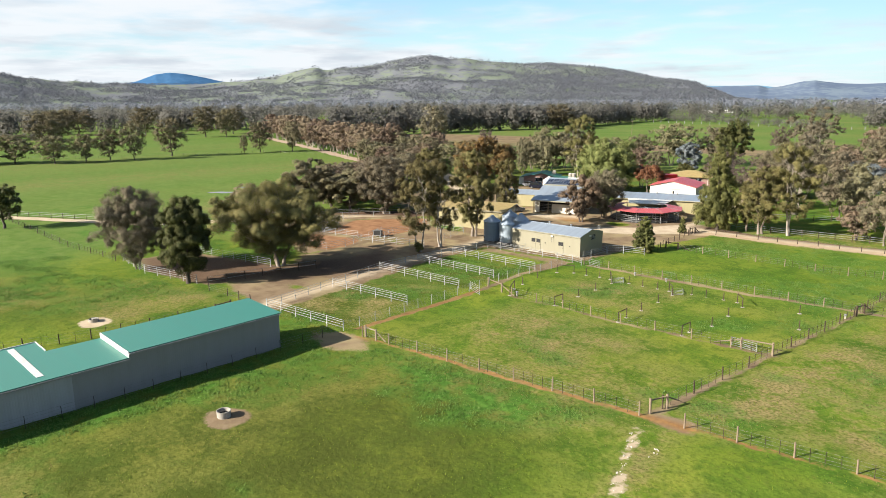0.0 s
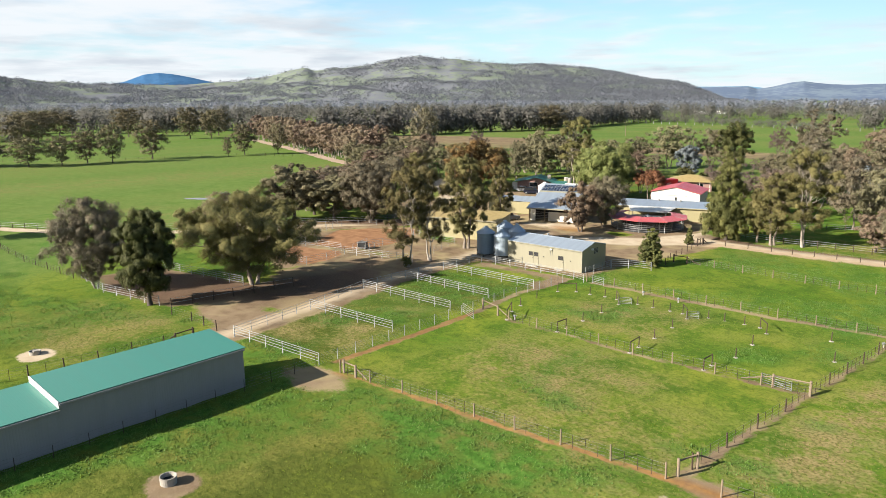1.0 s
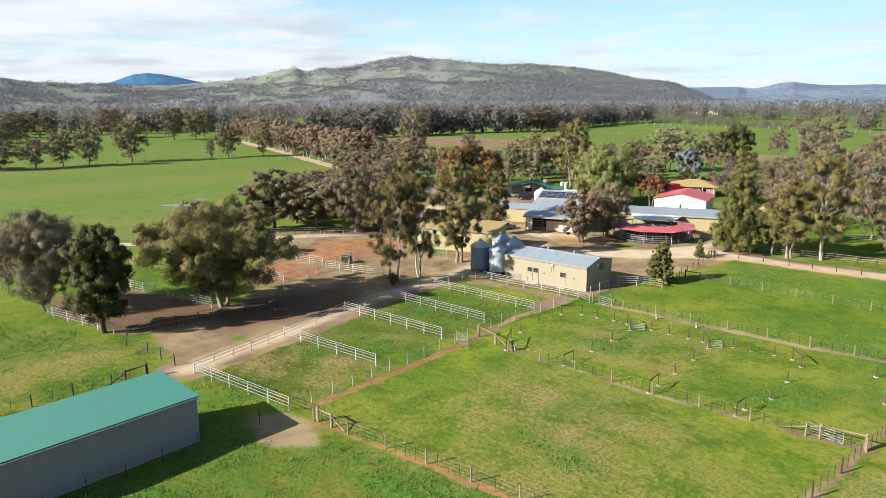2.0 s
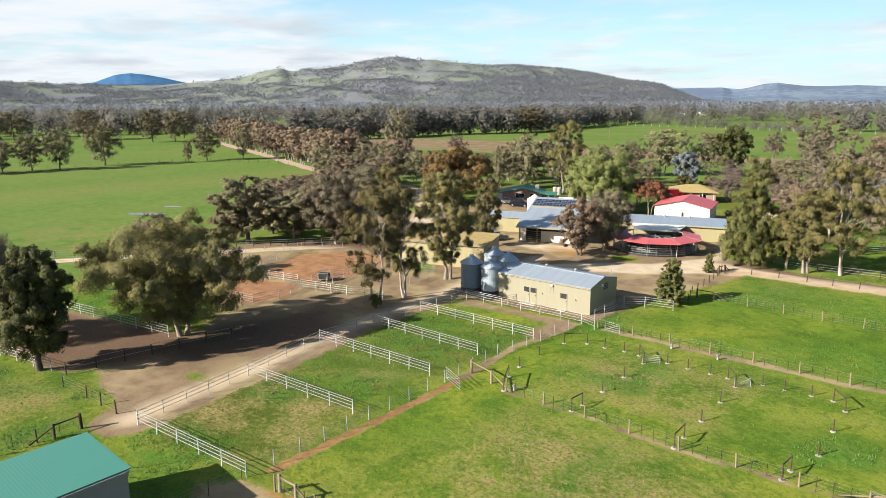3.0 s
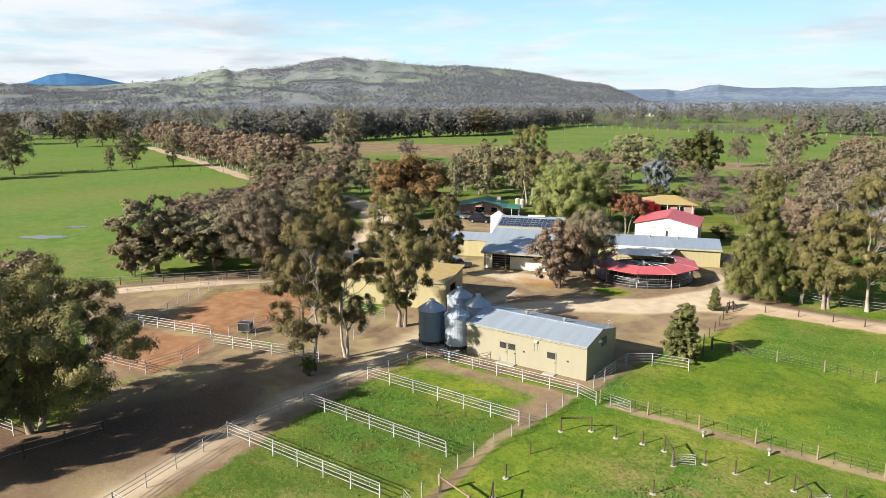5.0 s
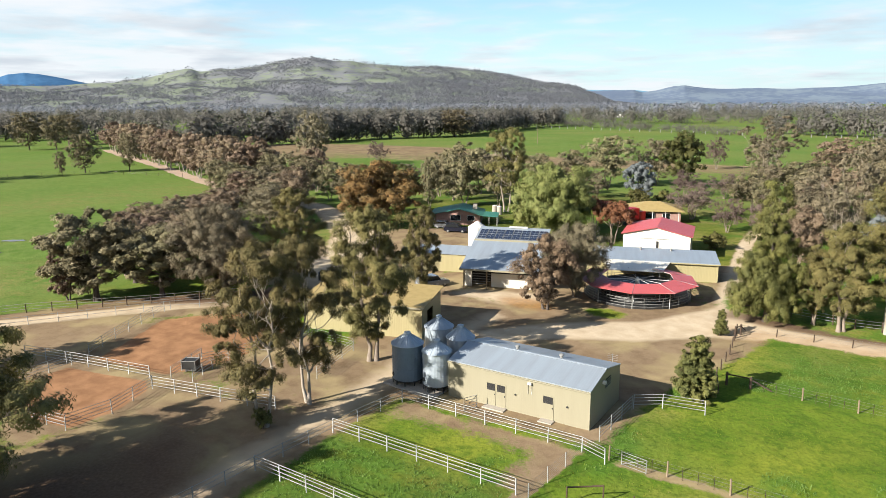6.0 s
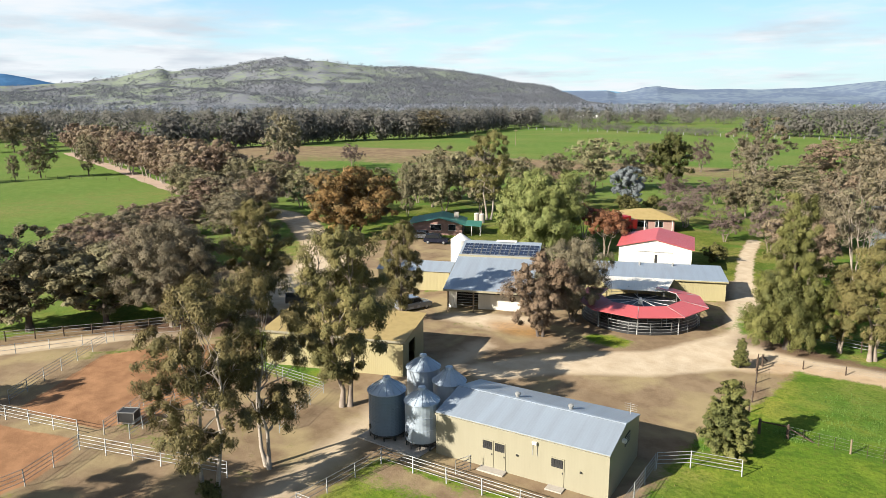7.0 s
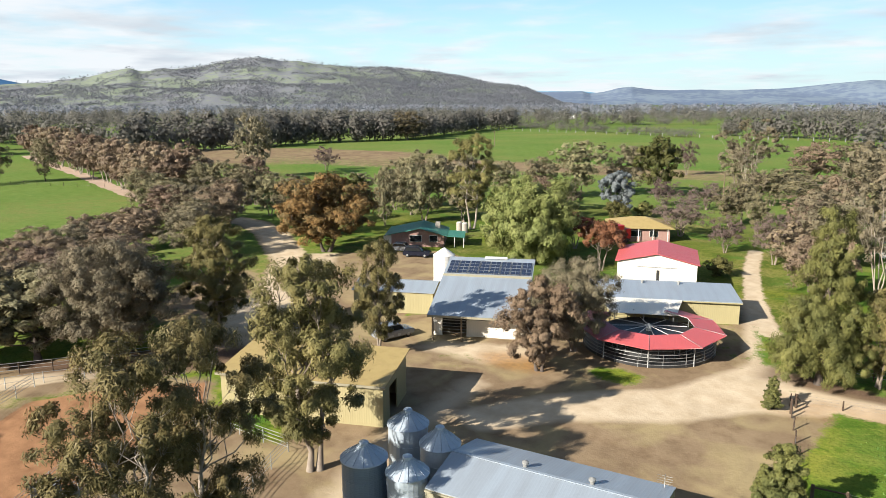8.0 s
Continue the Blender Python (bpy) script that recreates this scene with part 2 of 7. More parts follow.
M_RED_ROOF = ribbed("red_sheet_metal", (0.400, 0.078, 0.078), (0.300, 0.066, 0.064), axis=1, rough=0.45)
M_WHITE_WALL = ribbed("white_cladding", (0.562, 0.534, 0.471), (0.478, 0.442, 0.379), axis=0, amount=0.25)
M_TAN_ROOF = worn("tan_tiles", (0.271, 0.203, 0.078), (0.197, 0.145, 0.063), 0.7)
M_BRICK = worn("dull_red_brick", (0.250, 0.150, 0.125), (0.170, 0.098, 0.082), 0.85, scale=3)
M_WHITE = worn("white_paint", (0.548, 0.540, 0.520), (0.291, 0.276, 0.250), 0.5, scale=3)
M_GALV = worn("galvanised_rail", (0.250, 0.252, 0.245), (0.165, 0.162, 0.150), 0.5, 0.3, scale=4)
M_STEEL = worn("dull_steel_posts", (0.190, 0.198, 0.186), (0.125, 0.126, 0.116), 0.6, 0.2, scale=4)
# near-black that stands in for the shade inside openings
M_DARK = worn("opening_shade", (0.010, 0.010, 0.011), (0.018, 0.017, 0.016), 0.7)
M_BLACK = worn("black_steel", (0.016, 0.017, 0.018), (0.031, 0.030, 0.029), 0.5, scale=4)
M_POST = worn("weathered_timber", (0.175, 0.130, 0.084), (0.098, 0.070, 0.045), 0.85, scale=6)
M_DARK_POST = worn("dark_timber", (0.046, 0.028, 0.016), (0.024, 0.015, 0.010), 0.95, scale=6)
M_CONCRETE = worn("concrete", (0.291, 0.265, 0.229), (0.203, 0.177, 0.145), 0.85, scale=4)
M_STONE = worn("pale_stone", (0.436, 0.400, 0.344), (0.234, 0.208, 0.171), 0.9, scale=5)
M_WIRE = worn("wire", (0.177, 0.171, 0.167), (0.124, 0.115, 0.104), 0.5, 0.6)
M_RED = worn("red_paint", (0.291, 0.010, 0.011), (0.208, 0.010, 0.010), 0.4)
M_NAVY = worn("dark_blue_car_paint", (0.010, 0.012, 0.023), (0.016, 0.018, 0.029), 0.22, 0.2)
M_SILVER = worn("silver_car_paint", (0.234, 0.250, 0.271), (0.197, 0.208, 0.224), 0.25, 0.4)
M_WATER = worn("muddy_water", (0.050, 0.046, 0.036), (0.035, 0.033, 0.028), 0.05, bump=0.01)
M_GLASS = worn("dark_glass", (0.010, 0.013, 0.016), (0.016, 0.017, 0.021), 0.08)
M_RUBBER = worn("tyre_rubber", (0.013, 0.013, 0.014), (0.023, 0.023, 0.021), 0.8)
M_SOLAR = worn("solar_cell", (0.016, 0.023, 0.044), (0.023, 0.031, 0.052), 0.15)
M_BARK = worn("pale_gum_bark", (0.200, 0.162, 0.126), (0.096, 0.074, 0.057), 0.85, scale=1.5, amount=0.9, bump=0.5)
M_BARK_DARK = worn("dark_bark", (0.066, 0.051, 0.040), (0.036, 0.027, 0.023), 0.9, scale=2, bump=0.6)
M_BARK_WHITE = worn("white_gum_bark", (0.270, 0.232, 0.190), (0.140, 0.112, 0.088), 0.8, scale=1.2, amount=0.8)
F_OLIVE = foliage("olive_gum_leaves", (0.198, 0.166, 0.066), (0.070, 0.070, 0.026))
F_GREY = foliage("grey_gum_leaves", (0.215, 0.182, 0.114), (0.095, 0.086, 0.057))
F_DARK = foliage("dark_green_leaves", (0.100, 0.105, 0.034), (0.034, 0.042, 0.014))
F_LANE = foliage("grey_olive_leaves", (0.200, 0.168, 0.095), (0.080, 0.074, 0.044))
F_RUST = foliage("rusty_leaves", (0.205, 0.105, 0.042), (0.066, 0.056, 0.028))
F_BROWN = foliage("brown_leaves", (0.240, 0.178, 0.120), (0.118, 0.090, 0.064))
F_TAN = foliage("tan_autumn_leaves", (0.222, 0.160, 0.102), (0.108, 0.079, 0.053))
F_MID = foliage("muted_olive_leaves", (0.208, 0.180, 0.100), (0.088, 0.083, 0.052))
F_GREEN = foliage("fresh_green_leaves", (0.235, 0.262, 0.092), (0.112, 0.145, 0.044))
F_SILVER = foliage("silver_leaves", (0.205, 0.225, 0.235), (0.090, 0.105, 0.110))
F_RED = foliage("red_autumn_leaves", (0.190, 0.070, 0.040), (0.085, 0.042, 0.027))
F_PINK = foliage("bare_pinkish_twigs", (0.150, 0.108, 0.094), (0.080, 0.058, 0.052))
F_PINE = foliage("yellow_green_needles", (0.150, 0.142, 0.046), (0.052, 0.058, 0.020))
# distance haze is put into both leaf colours; high glow flattens contrast too
F_FAR = foliage("far_woodland_hazed_leaves", (0.168, 0.157, 0.134), (0.130, 0.126, 0.117), 0.5)
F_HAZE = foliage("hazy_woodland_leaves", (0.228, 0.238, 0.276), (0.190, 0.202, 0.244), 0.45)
# scrub colour is lightened and blued for the haze over the hill
F_HILL = foliage("hazed_hill_scrub", (0.160, 0.164, 0.184), (0.118, 0.126, 0.148), 0.25)
F_WEED = foliage("broad_pasture_weeds", (0.135, 0.215, 0.050), (0.072, 0.140, 0.028), 0.3)

# ---------------------------------------------------------------- mesh helpers


def mesh_object(name, bm, material, parent=None):
    me = bpy.data.meshes.new(name)
    bm.normal_update()
    bm.to_mesh(me)
    bm.free()
    me.materials.append(material)
    ob = new(name, me)
    ob.parent = parent
    return ob


def part(name, bm, material, parent, label=""):
    ob = mesh_object(name, bm, material, parent)
    return tagged(ob, label) if label else ob


def array_mesh(name, verts, faces, material):
    """A mesh from arrays: verts (n, 3), faces (m, k)."""
    me = bpy.data.meshes.new(name)
    k = faces.shape[1]
    me.vertices.add(len(verts))
    me.vertices.foreach_set("co", np.asarray(verts, np.float32).ravel())
    me.loops.add(faces.size)
    me.loops.foreach_set("vertex_index", np.asarray(faces, np.int32).ravel())
    me.polygons.add(len(faces))
    me.polygons.foreach_set("loop_start", np.arange(0, faces.size, k, dtype=np.int32))
    me.update(calc_edges=True)
    me.materials.append(material)
    return me


def empty(name, x, y, z=0.0, turn=0.0):
    ob = new(name)
    ob.matrix_basis = pose(x, y, z, 0, 0, turn)
    return ob


def box(bm, x0, x1, y0, y1, z0, z1, bevel=0.0):
    m = Matrix.Translation(((x0 + x1) / 2, (y0 + y1) / 2, (z0 + z1) / 2)) @ Matrix.Diagonal((x1 - x0, y1 - y0, z1 - z0, 1))
    r = bmesh.ops.create_cube(bm, size=1.0, matrix=m)
    if bevel:
        es = list({e for v in r["verts"] for e in v.link_edges})
        bmesh.ops.bevel(bm, geom=es, offset=bevel, segments=2, profile=0.5, affect="EDGES")
    return bm


def cube(x0, x1, y0, y1, z0, z1, bevel=0.0):
    return box(bmesh.new(), x0, x1, y0, y1, z0, z1, bevel)


def slab(bm, corners, thick):
    """A plate on four corners (its lower face), thickened upwards."""
    lo = [bm.verts.new(c) for c in corners]
    hi = [bm.verts.new((c[0], c[1], c[2] + thick)) for c in corners]
    bm.faces.new(lo[::-1])
    bm.faces.new(hi)
    n = len(corners)
    for i in range(n):
        bm.faces.new((lo[i], lo[(i + 1) % n], hi[(i + 1) % n], hi[i]))
    return bm


def outline(bm, pts, y0, y1):
    """A wall whose outline in x and z is pts, from y0 to y1."""
    a = [bm.verts.new((x, y0, z)) for x, z in pts]
    b = [bm.verts.new((x, y1, z)) for x, z in pts]
    bm.faces.new(a)
    bm.faces.new(b[::-1])
    n = len(pts)
    for i in range(n):
        bm.faces.new((a[(i + 1) % n], a[i], b[i], b[(i + 1) % n]))
    return bm


def tube(bm, pts, radii, sides=6, cap=True):
    pts = [Vector(p) for p in pts]
    rings = []
    for i, p in enumerate(pts):
        d = (pts[min(i + 1, len(pts) - 1)] - pts[max(i - 1, 0)]).normalized()
        a = d.cross(Vector((0, 0, 1)) if abs(d.z) < 0.9 else Vector((1, 0, 0))).normalized()
        b = d.cross(a)
        r = radii[i] if isinstance(radii, (list, tuple)) else radii
        rings.append([bm.verts.new(p + r * (math.cos(t) * a + math.sin(t) * b)) for t in (2 * math.pi * k / sides for k in range(sides))])
    for u, v in zip(rings, rings[1:]):
        for k in range(sides):
            f = bm.faces.new((u[k], u[(k + 1) % sides], v[(k + 1) % sides], v[k]))
            f.smooth = True
    if cap:
        bm.faces.new(rings[0])
        bm.faces.new(rings[-1][::-1])
    return bm


def lathe(bm, profile, sides=24):
    """A turned solid: profile of (radius, z) from bottom to top."""
    rings = [[bm.verts.new((r * math.cos(2 * math.pi * k / sides), r * math.sin(2 * math.pi * k / sides), z)) for k in range(sides)] for r, z in profile]
    for u, v in zip(rings, rings[1:]):
        for k in range(sides):
            bm.faces.new((u[k], u[(k + 1) % sides], v[(k + 1) % sides], v[k]))
    bm.faces.new(rings[0][::-1])
    bm.faces.new(rings[-1])
    return bm


def shared(name, me, parent, m):
    ob = new(name, me)
    ob.parent = parent
    ob.matrix_basis = m
    return ob


def bm_mesh(name, bm, material):
    me = bpy.data.meshes.new(name)
    bm.normal_update()
    bm.to_mesh(me)
    bm.free()
    me.materials.append(material)
    return me

# ---------------------------------------------------------------- ground


def segment_distance(px, py, pts, closed=False):
    best = np.full(px.shape, 1e9)
    seq = list(zip(pts, pts[1:] + (pts[:1] if closed else [])))
    if not closed:
        seq = list(zip(pts, pts[1:]))
    for (ax, ay), (bx, by) in seq:
        dx, dy = bx - ax, by - ay
        t = np.clip(((px - ax) * dx + (py - ay) * dy) / (dx * dx + dy * dy + 1e-9), 0, 1)
        best = np.minimum(best, np.hypot(px - ax - t * dx, py - ay - t * dy))
    return best


def inside(px, py, pts):
    r = np.zeros(px.shape, bool)
    for (ax, ay), (bx, by) in zip(pts, pts[1:] + pts[:1]):
        c = ((ay > py) != (by > py)) & (px < (bx - ax) * (py - ay) / (by - ay + 1e-12) + ax)
        r ^= c
    return r


def area(px, py, pts, soft=1.0):
    """1 inside the outline, 0 outside, with a soft edge."""
    d = segment_distance(px, py, pts, True) * np.where(inside(px, py, pts), 1, -1)
    return np.clip(0.5 + d / (2 * soft), 0, 1)


def strip(px, py, pts, half, soft=0.5):
    return np.clip(0.5 + (half - segment_distance(px, py, pts)) / (2 * soft), 0, 1)


def value_noise(px, py, cell, seed):
    g = np.random.RandomState(seed).rand(64, 64)
    x, y = px / cell, py / cell
    xi, yi = np.floor(x).astype(int), np.floor(y).astype(int)
    fx, fy = x - xi, y - yi
    fx, fy = fx * fx * (3 - 2 * fx), fy * fy * (3 - 2 * fy)
    a, b = g[xi % 64, yi % 64], g[(xi + 1) % 64, yi % 64]
    c, d = g[xi % 64, (yi + 1) % 64], g[(xi + 1) % 64, (yi + 1) % 64]
    return (a * (1 - fx) + b * fx) * (1 - fy) + (c * (1 - fx) + d * fx) * fy


# outlines of bare ground, in metres
DRIVE = [(-75.0, 43.5), (-78.3, 60.4), (-81.0, 72.4), (-82.3, 85.5), (-85.2, 98.5), (-86.4, 113.5)]
YARD = [(-79.1, 67.9), (-79.3, 88.4), (-61.2, 90.4), (-61.3, 103.7), (-59.0, 114.8), (-57.3, 124.1), (-24.7, 128.0), (31.7, 130.6),
        (31.6, 135.1), (-24.8, 133.6), (-52.3, 130.5), (-64.5, 134.0), (-66.8, 143.5), (-69.1, 159.5), (-78.7, 151.4), (-87.1, 139.1), (-101.9, 129.8),
        (-108.1, 121.0), (-105.9, 108.4), (-93.2, 96.1), (-89.2, 80.9), (-86.3, 74.4)]
BACK_YARD = [(-99.7, 117.2), (-111.2, 109.2), (-118.4, 105.7), (-128.8, 120.0), (-134.9, 136.4), (-139.0, 146.5), (-122.7, 160.1), (-110.3, 156.7), (-99.9, 146.9), (-106.1, 131.7)]
WEST_EARTH = [(-92.3, 46.0), (-91.8, 51.3), (-92.3, 58.2), (-96.4, 63.1), (-96.0, 71.0), (-92.7, 79.7), (-88.7, 83.3), (-81.1, 81.7), (-79.6, 69.6), (-77.0, 59.9), (-75.7, 50.6), (-74.9, 43.1)]
STABLE_EARTH = [(-90.0, 43.0), (-103.0, 40.5), (-112.2, 42.3), (-111.9, 50.4), (-94.4, 55.5), (-87.0, 56.8), (-87.9, 47.9)]
LANE = [(-197.4, 4.8), (-176.5, 35.6), (-143.7, 55.4), (-130.5, 76.0), (-121.0, 91.9), (-116.9, 97.5), (-113.2, 106.0)]
SAND_A = [(-110.0, 77.0), (-116.8, 88.3), (-113.4, 93.8), (-107.2, 99.8), (-103.1, 95.9), (-99.3, 90.1), (-98.8, 82.2), (-100.8, 78.8)]
SAND_B = [(-109.0, 67.4), (-110.0, 74.0), (-100.8, 76.9), (-98.6, 75.9), (-96.7, 71.5), (-96.7, 68.0), (-103.0, 66.2)]
PALE_PENS = [(-116.8, 73.3), (-111.1, 76.2), (-119.4, 89.8), (-128.6, 77.2)]
ARENAS = [(-123.5, 81.1), (-115.4, 95.7), (-107.2, 101.5), (-95.6, 90.7), (-84.7, 80.9), (-87.9, 76.9), (-91.8, 73.2), (-96.4, 69.9), (-96.8, 63.0), (-134.0, 77.0)]
PEN_BACK = [(-101.1, 78.9), (-102.0, 86.6), (-93.2, 95.5), (-88.1, 84.2), (-86.5, 80.5)]
OUTER_YARD = [(-119.0, 103.0), (-131.0, 109.0), (-141.0, 120.0), (-140.0, 134.0), (-126.0, 128.0), (-114.0, 116.0)]
LANE_EAST = [(-65.7, 143.6), (-70.2, 158.3), (-73.6, 174.0), (-75.8, 189.7)]
FAR_DRIVE = [(-122, 117), (-125.3, 125.3), (-137.5, 140.0), (-160, 156.5), (-172, 162), (-210, 167.0)]
TROUGHS = [(-49.4, 26.2), (-82.8, 26.7)]
SOUTH_LINE = [(-57.2, 45.8), (-38.2, 48.5), (-26.1, 50.4), (-11.5, 52.7), (21.7, 57.6)]
RED_LINE = [(-59.7, 47.1), (-60.1, 55.9), (-61.2, 67.5), (-63.0, 78.4), (-62.5, 87.2)]
EAST_LINE = [(-25.9, 51.9), (-24.7, 71.1), (-23.4, 90.4), (-23.2, 104.9)]
MID_LINE = [(-57.0, 69.0), (-40.6, 69.3), (-24.7, 71.2)]
NORTH_LINE = [(-59.5, 89.4), (-35.1, 91.0), (-12.8, 94.3)]
SWATH = [(-84.7, 107.2), (-79.8, 114.4), (-76.2, 117.8), (-70.9, 121.8), (-65.9, 132.8), (-67.8, 140.2), (-74.6, 172.9), (-71.4, 173.1), (-65.1, 140.4), (-61.2, 129.3), (-56.8, 128.4), (-24.8, 133.0), (31.6, 134.6),
         (31.7, 129.5), (-56.7, 124.2), (-63.3, 121.1), (-68.6, 115.2), (-76.2, 110.7), (-81.0, 105.2)]
PENS = [(-74.2, 44.4), (-76.9, 55.7), (-79.9, 66.1), (-79.6, 81.4), (-63.2, 81.6), (-63.6, 66.5), (-62.4, 56.6), (-60.9, 48.6), (-64.9, 44.7)]
RUT = [(-25.2, 48.1), (-23.8, 44.5), (-22.5, 41.5), (-21.2, 38.8)]
TRAMPLED = [(-24.6, 53.0), (-24.6, 63.0), (-22.1, 76.1), (-19.6, 88.6), (-15.7, 74.2), (-18.0, 58.5), (-20.0, 52.2)]
TRACK = [(-24.4, 49.2), (-22.7, 43.6), (-19.7, 35.0), (-15.0, 23.8)]
FIELD_BROWN = [(-317, 226), (-399, 302), (-332, 348), (-278, 350), (-202, 332), (-175, 330), (-169, 297), (-190, 292), (-232, 276), (-292, 254)]


def masks(px, py):
    """The masks of the ground at plan places."""
    n = value_noise(px, py, 9, 1)
    earth = np.maximum.reduce([
        strip(px, py, DRIVE, 2.9, 1.0), area(px, py, YARD, 1.2) * (0.62 + 0.6 * n), area(px, py, BACK_YARD, 1.5),
        area(px, py, WEST_EARTH, 1.5) * (0.62 + 0.6 * n), area(px, py, STABLE_EARTH, 1.2), strip(px, py, LANE, 1.7, 0.5),
        strip(px, py, FAR_DRIVE, 3.4, 1.2), area(px, py, PALE_PENS, 1.0) * (0.5 + 0.5 * n), area(px, py, ARENAS, 1.5) * (0.5 + 0.7 * n), area(px, py, PEN_BACK, 1.5) * (0.55 + 0.6 * n), strip(px, py, LANE_EAST, 1.2, 0.8),
        strip(px, py, SOUTH_LINE, 0.30, 0.35) * (0.75 + 0.5 * n), strip(px, py, RED_LINE, 0.45, 0.4), strip(px, py, EAST_LINE, 0.45, 0.4) * (0.5 + 0.5 * n),
        strip(px, py, MID_LINE, 0.4, 0.4) * (0.5 + 0.5 * n), strip(px, py, NORTH_LINE, 0.6, 0.5) * (0.6 + 0.5 * n)])
    for x, y in TROUGHS:
        d = np.hypot((px - x - 0.5), (py - y))
        earth = np.maximum(earth, np.clip(0.5 + (1.75 - d) / 1.2, 0, 1))
    earth = np.maximum(earth, strip(px, py, RUT, 0.3, 0.45) * (0.4 + 0.9 * value_noise(px, py, 1.1, 33)))
    gate = np.hypot((px + 57.6) / 3.4, (py - 43.3) / 2.0)
    earth = np.maximum(earth, np.clip(1.35 - gate * 0.8, 0, 1))
    gate2 = np.hypot((px + 23.9) / 2.4, (py - 51.0) / 1.2)
    earth = np.maximum(earth, np.clip(1.2 - gate2 * 0.7, 0, 1))
    earth = np.maximum(earth, 0.85 * strip(px, py, LANE[3:], 4.6, 1.2))
    earth = np.maximum(earth, area(px, py, OUTER_YARD, 2.5) * (0.55 + 0.6 * n))
    earth = np.maximum(earth, 0.75 * strip(px, py, [(-104.0, 92.5), (-96.0, 92.0), (-91.0, 90.0)], 3.4, 1.6))
    pen6 = area(px, py, [(-78.9, 80.6), (-78.5, 88.3), (-62.2, 89.4), (-62.6, 81.7)], 0.8)
    earth = np.maximum(earth, pen6 * np.clip(1.15 - segment_distance(px, py, [(-79.1, 87.8), (-62.7, 89.2), (-63.7, 81.7)]) / 4.6 - 0.55 * n, 0, 1))
    earth = np.maximum(earth, strip(px, py, [(-127.4, 86.0), (-120.5, 97.2), (-112.2, 104.9)], 3.2, 1.5))
    lawn = np.clip(1.3 - np.hypot((px + 75.9) / 3.6, (py - 122.6) / 2.2) , 0, 1)
    earth = earth * (1 - 0.95 * lawn)
    tuft = np.clip(1.2 - np.hypot((px + 79.5) / 3.2, (py - 51.6) / 2.2), 0, 1)
    earth = earth * (1 - 0.7 * tuft)
    earth = np.maximum(earth, 0.9 * area(px, py, FIELD_BROWN, 5.0) * np.clip(0.5 + 0.6 * value_noise(px, py, 40, 7), 0, 1))
    sand = np.maximum(area(px, py, SAND_A, 0.5), area(px, py, SAND_B, 0.5))
    lush = np.maximum.reduce([
        area(px, py, [(-74.7, 56.1), (-79.1, 65.8), (-79.4, 80.1), (-63.6, 81.0), (-64.0, 67.4), (-62.8, 57.6)], 1.0) * np.clip(0.30 + (py - 64) / 28, 0.28, 0.7),
        strip(px, py, [(-57.0, 8), (-57.0, 26.8), (-57.2, 42.1)], 2.6, 1.2),
        area(px, py, [(-53.0, 44.5), (-51.0, 46.2), (-38.5, 47.6), (-28.5, 48.8), (-28.8, 46.0), (-33.6, 39.8), (-37.4, 37.0), (-43.0, 39.6), (-50.0, 43.0)], 1.6),
        area(px, py, [(-126.5, 29.6), (-108.9, 32.9), (-95.6, 38.1), (-85.3, 41.2), (-88.0, 36.0), (-98.0, 31.0), (-112.0, 27.0), (-128.0, 22.0)], 2.0) * 0.75,
        area(px, py, [(-48.4, 92.2), (-45.0, 97.6), (-36.9, 101.5), (-20.1, 99.5), (-24.2, 94.4)], 2.5) * 0.55,
        area(px, py, [(-55.4, 109.4), (-55.6, 121.4), (-24.6, 125.1), (-24.4, 111.6)], 2.0) * 0.55,
        np.clip((value_noise(px, py, 13, 3) - 0.66) * 3.0, 0, 0.55), np.clip((value_noise(px, py, 5.5, 19) - 0.66) * 4.0, 0, 0.75)])
    dry = np.maximum.reduce([
        area(px, py, [(-52.4, 55.7), (-52.6, 66.8), (-40.5, 67.3), (-33.9, 64.3), (-38.2, 54.1), (-46.9, 51.5)], 3.5) * 1.0,
        area(px, py, [(-55.9, 72.1), (-55.0, 84.3), (-40.7, 84.9), (-40.6, 73.9)], 3.0) * 0.95,
        area(px, py, [(-21.7, 53.8), (-20.8, 75.0), (-14.8, 75.7), (-7.8, 63.4), (-5.4, 55.5)], 3.0) * 0.9,
        area(px, py, [(-85.3, 32.5), (-81.1, 39.2), (-97.8, 38.6), (-99.9, 32.0)], 3.0) * 0.8,
        strip(px, py, TRACK, 1.5, 1.0) * 0.9, area(px, py, PENS, 2.0) * np.clip((value_noise(px, py, 4.5, 31) - 0.28) * 3, 0, 1.0) * np.clip((72 - py) / 16, 0.25, 1),
        area(px, py, TRAMPLED, 2.5) * 1.3,
        np.clip((value_noise(px, py, 17, 5) - 0.42) * 2.0, 0, 0.75)])
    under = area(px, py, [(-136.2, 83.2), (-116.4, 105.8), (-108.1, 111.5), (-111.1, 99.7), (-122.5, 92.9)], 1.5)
    # leaf litter; the yard gum and lane trees get theirs deepened as painted shade
    litter_shade = np.maximum.reduce([
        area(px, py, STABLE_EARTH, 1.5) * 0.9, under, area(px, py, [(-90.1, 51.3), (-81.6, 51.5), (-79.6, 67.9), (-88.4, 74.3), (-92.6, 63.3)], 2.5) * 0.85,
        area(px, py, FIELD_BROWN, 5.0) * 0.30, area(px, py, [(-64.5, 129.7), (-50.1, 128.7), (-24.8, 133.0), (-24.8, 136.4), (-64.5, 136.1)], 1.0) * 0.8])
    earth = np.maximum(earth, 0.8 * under)
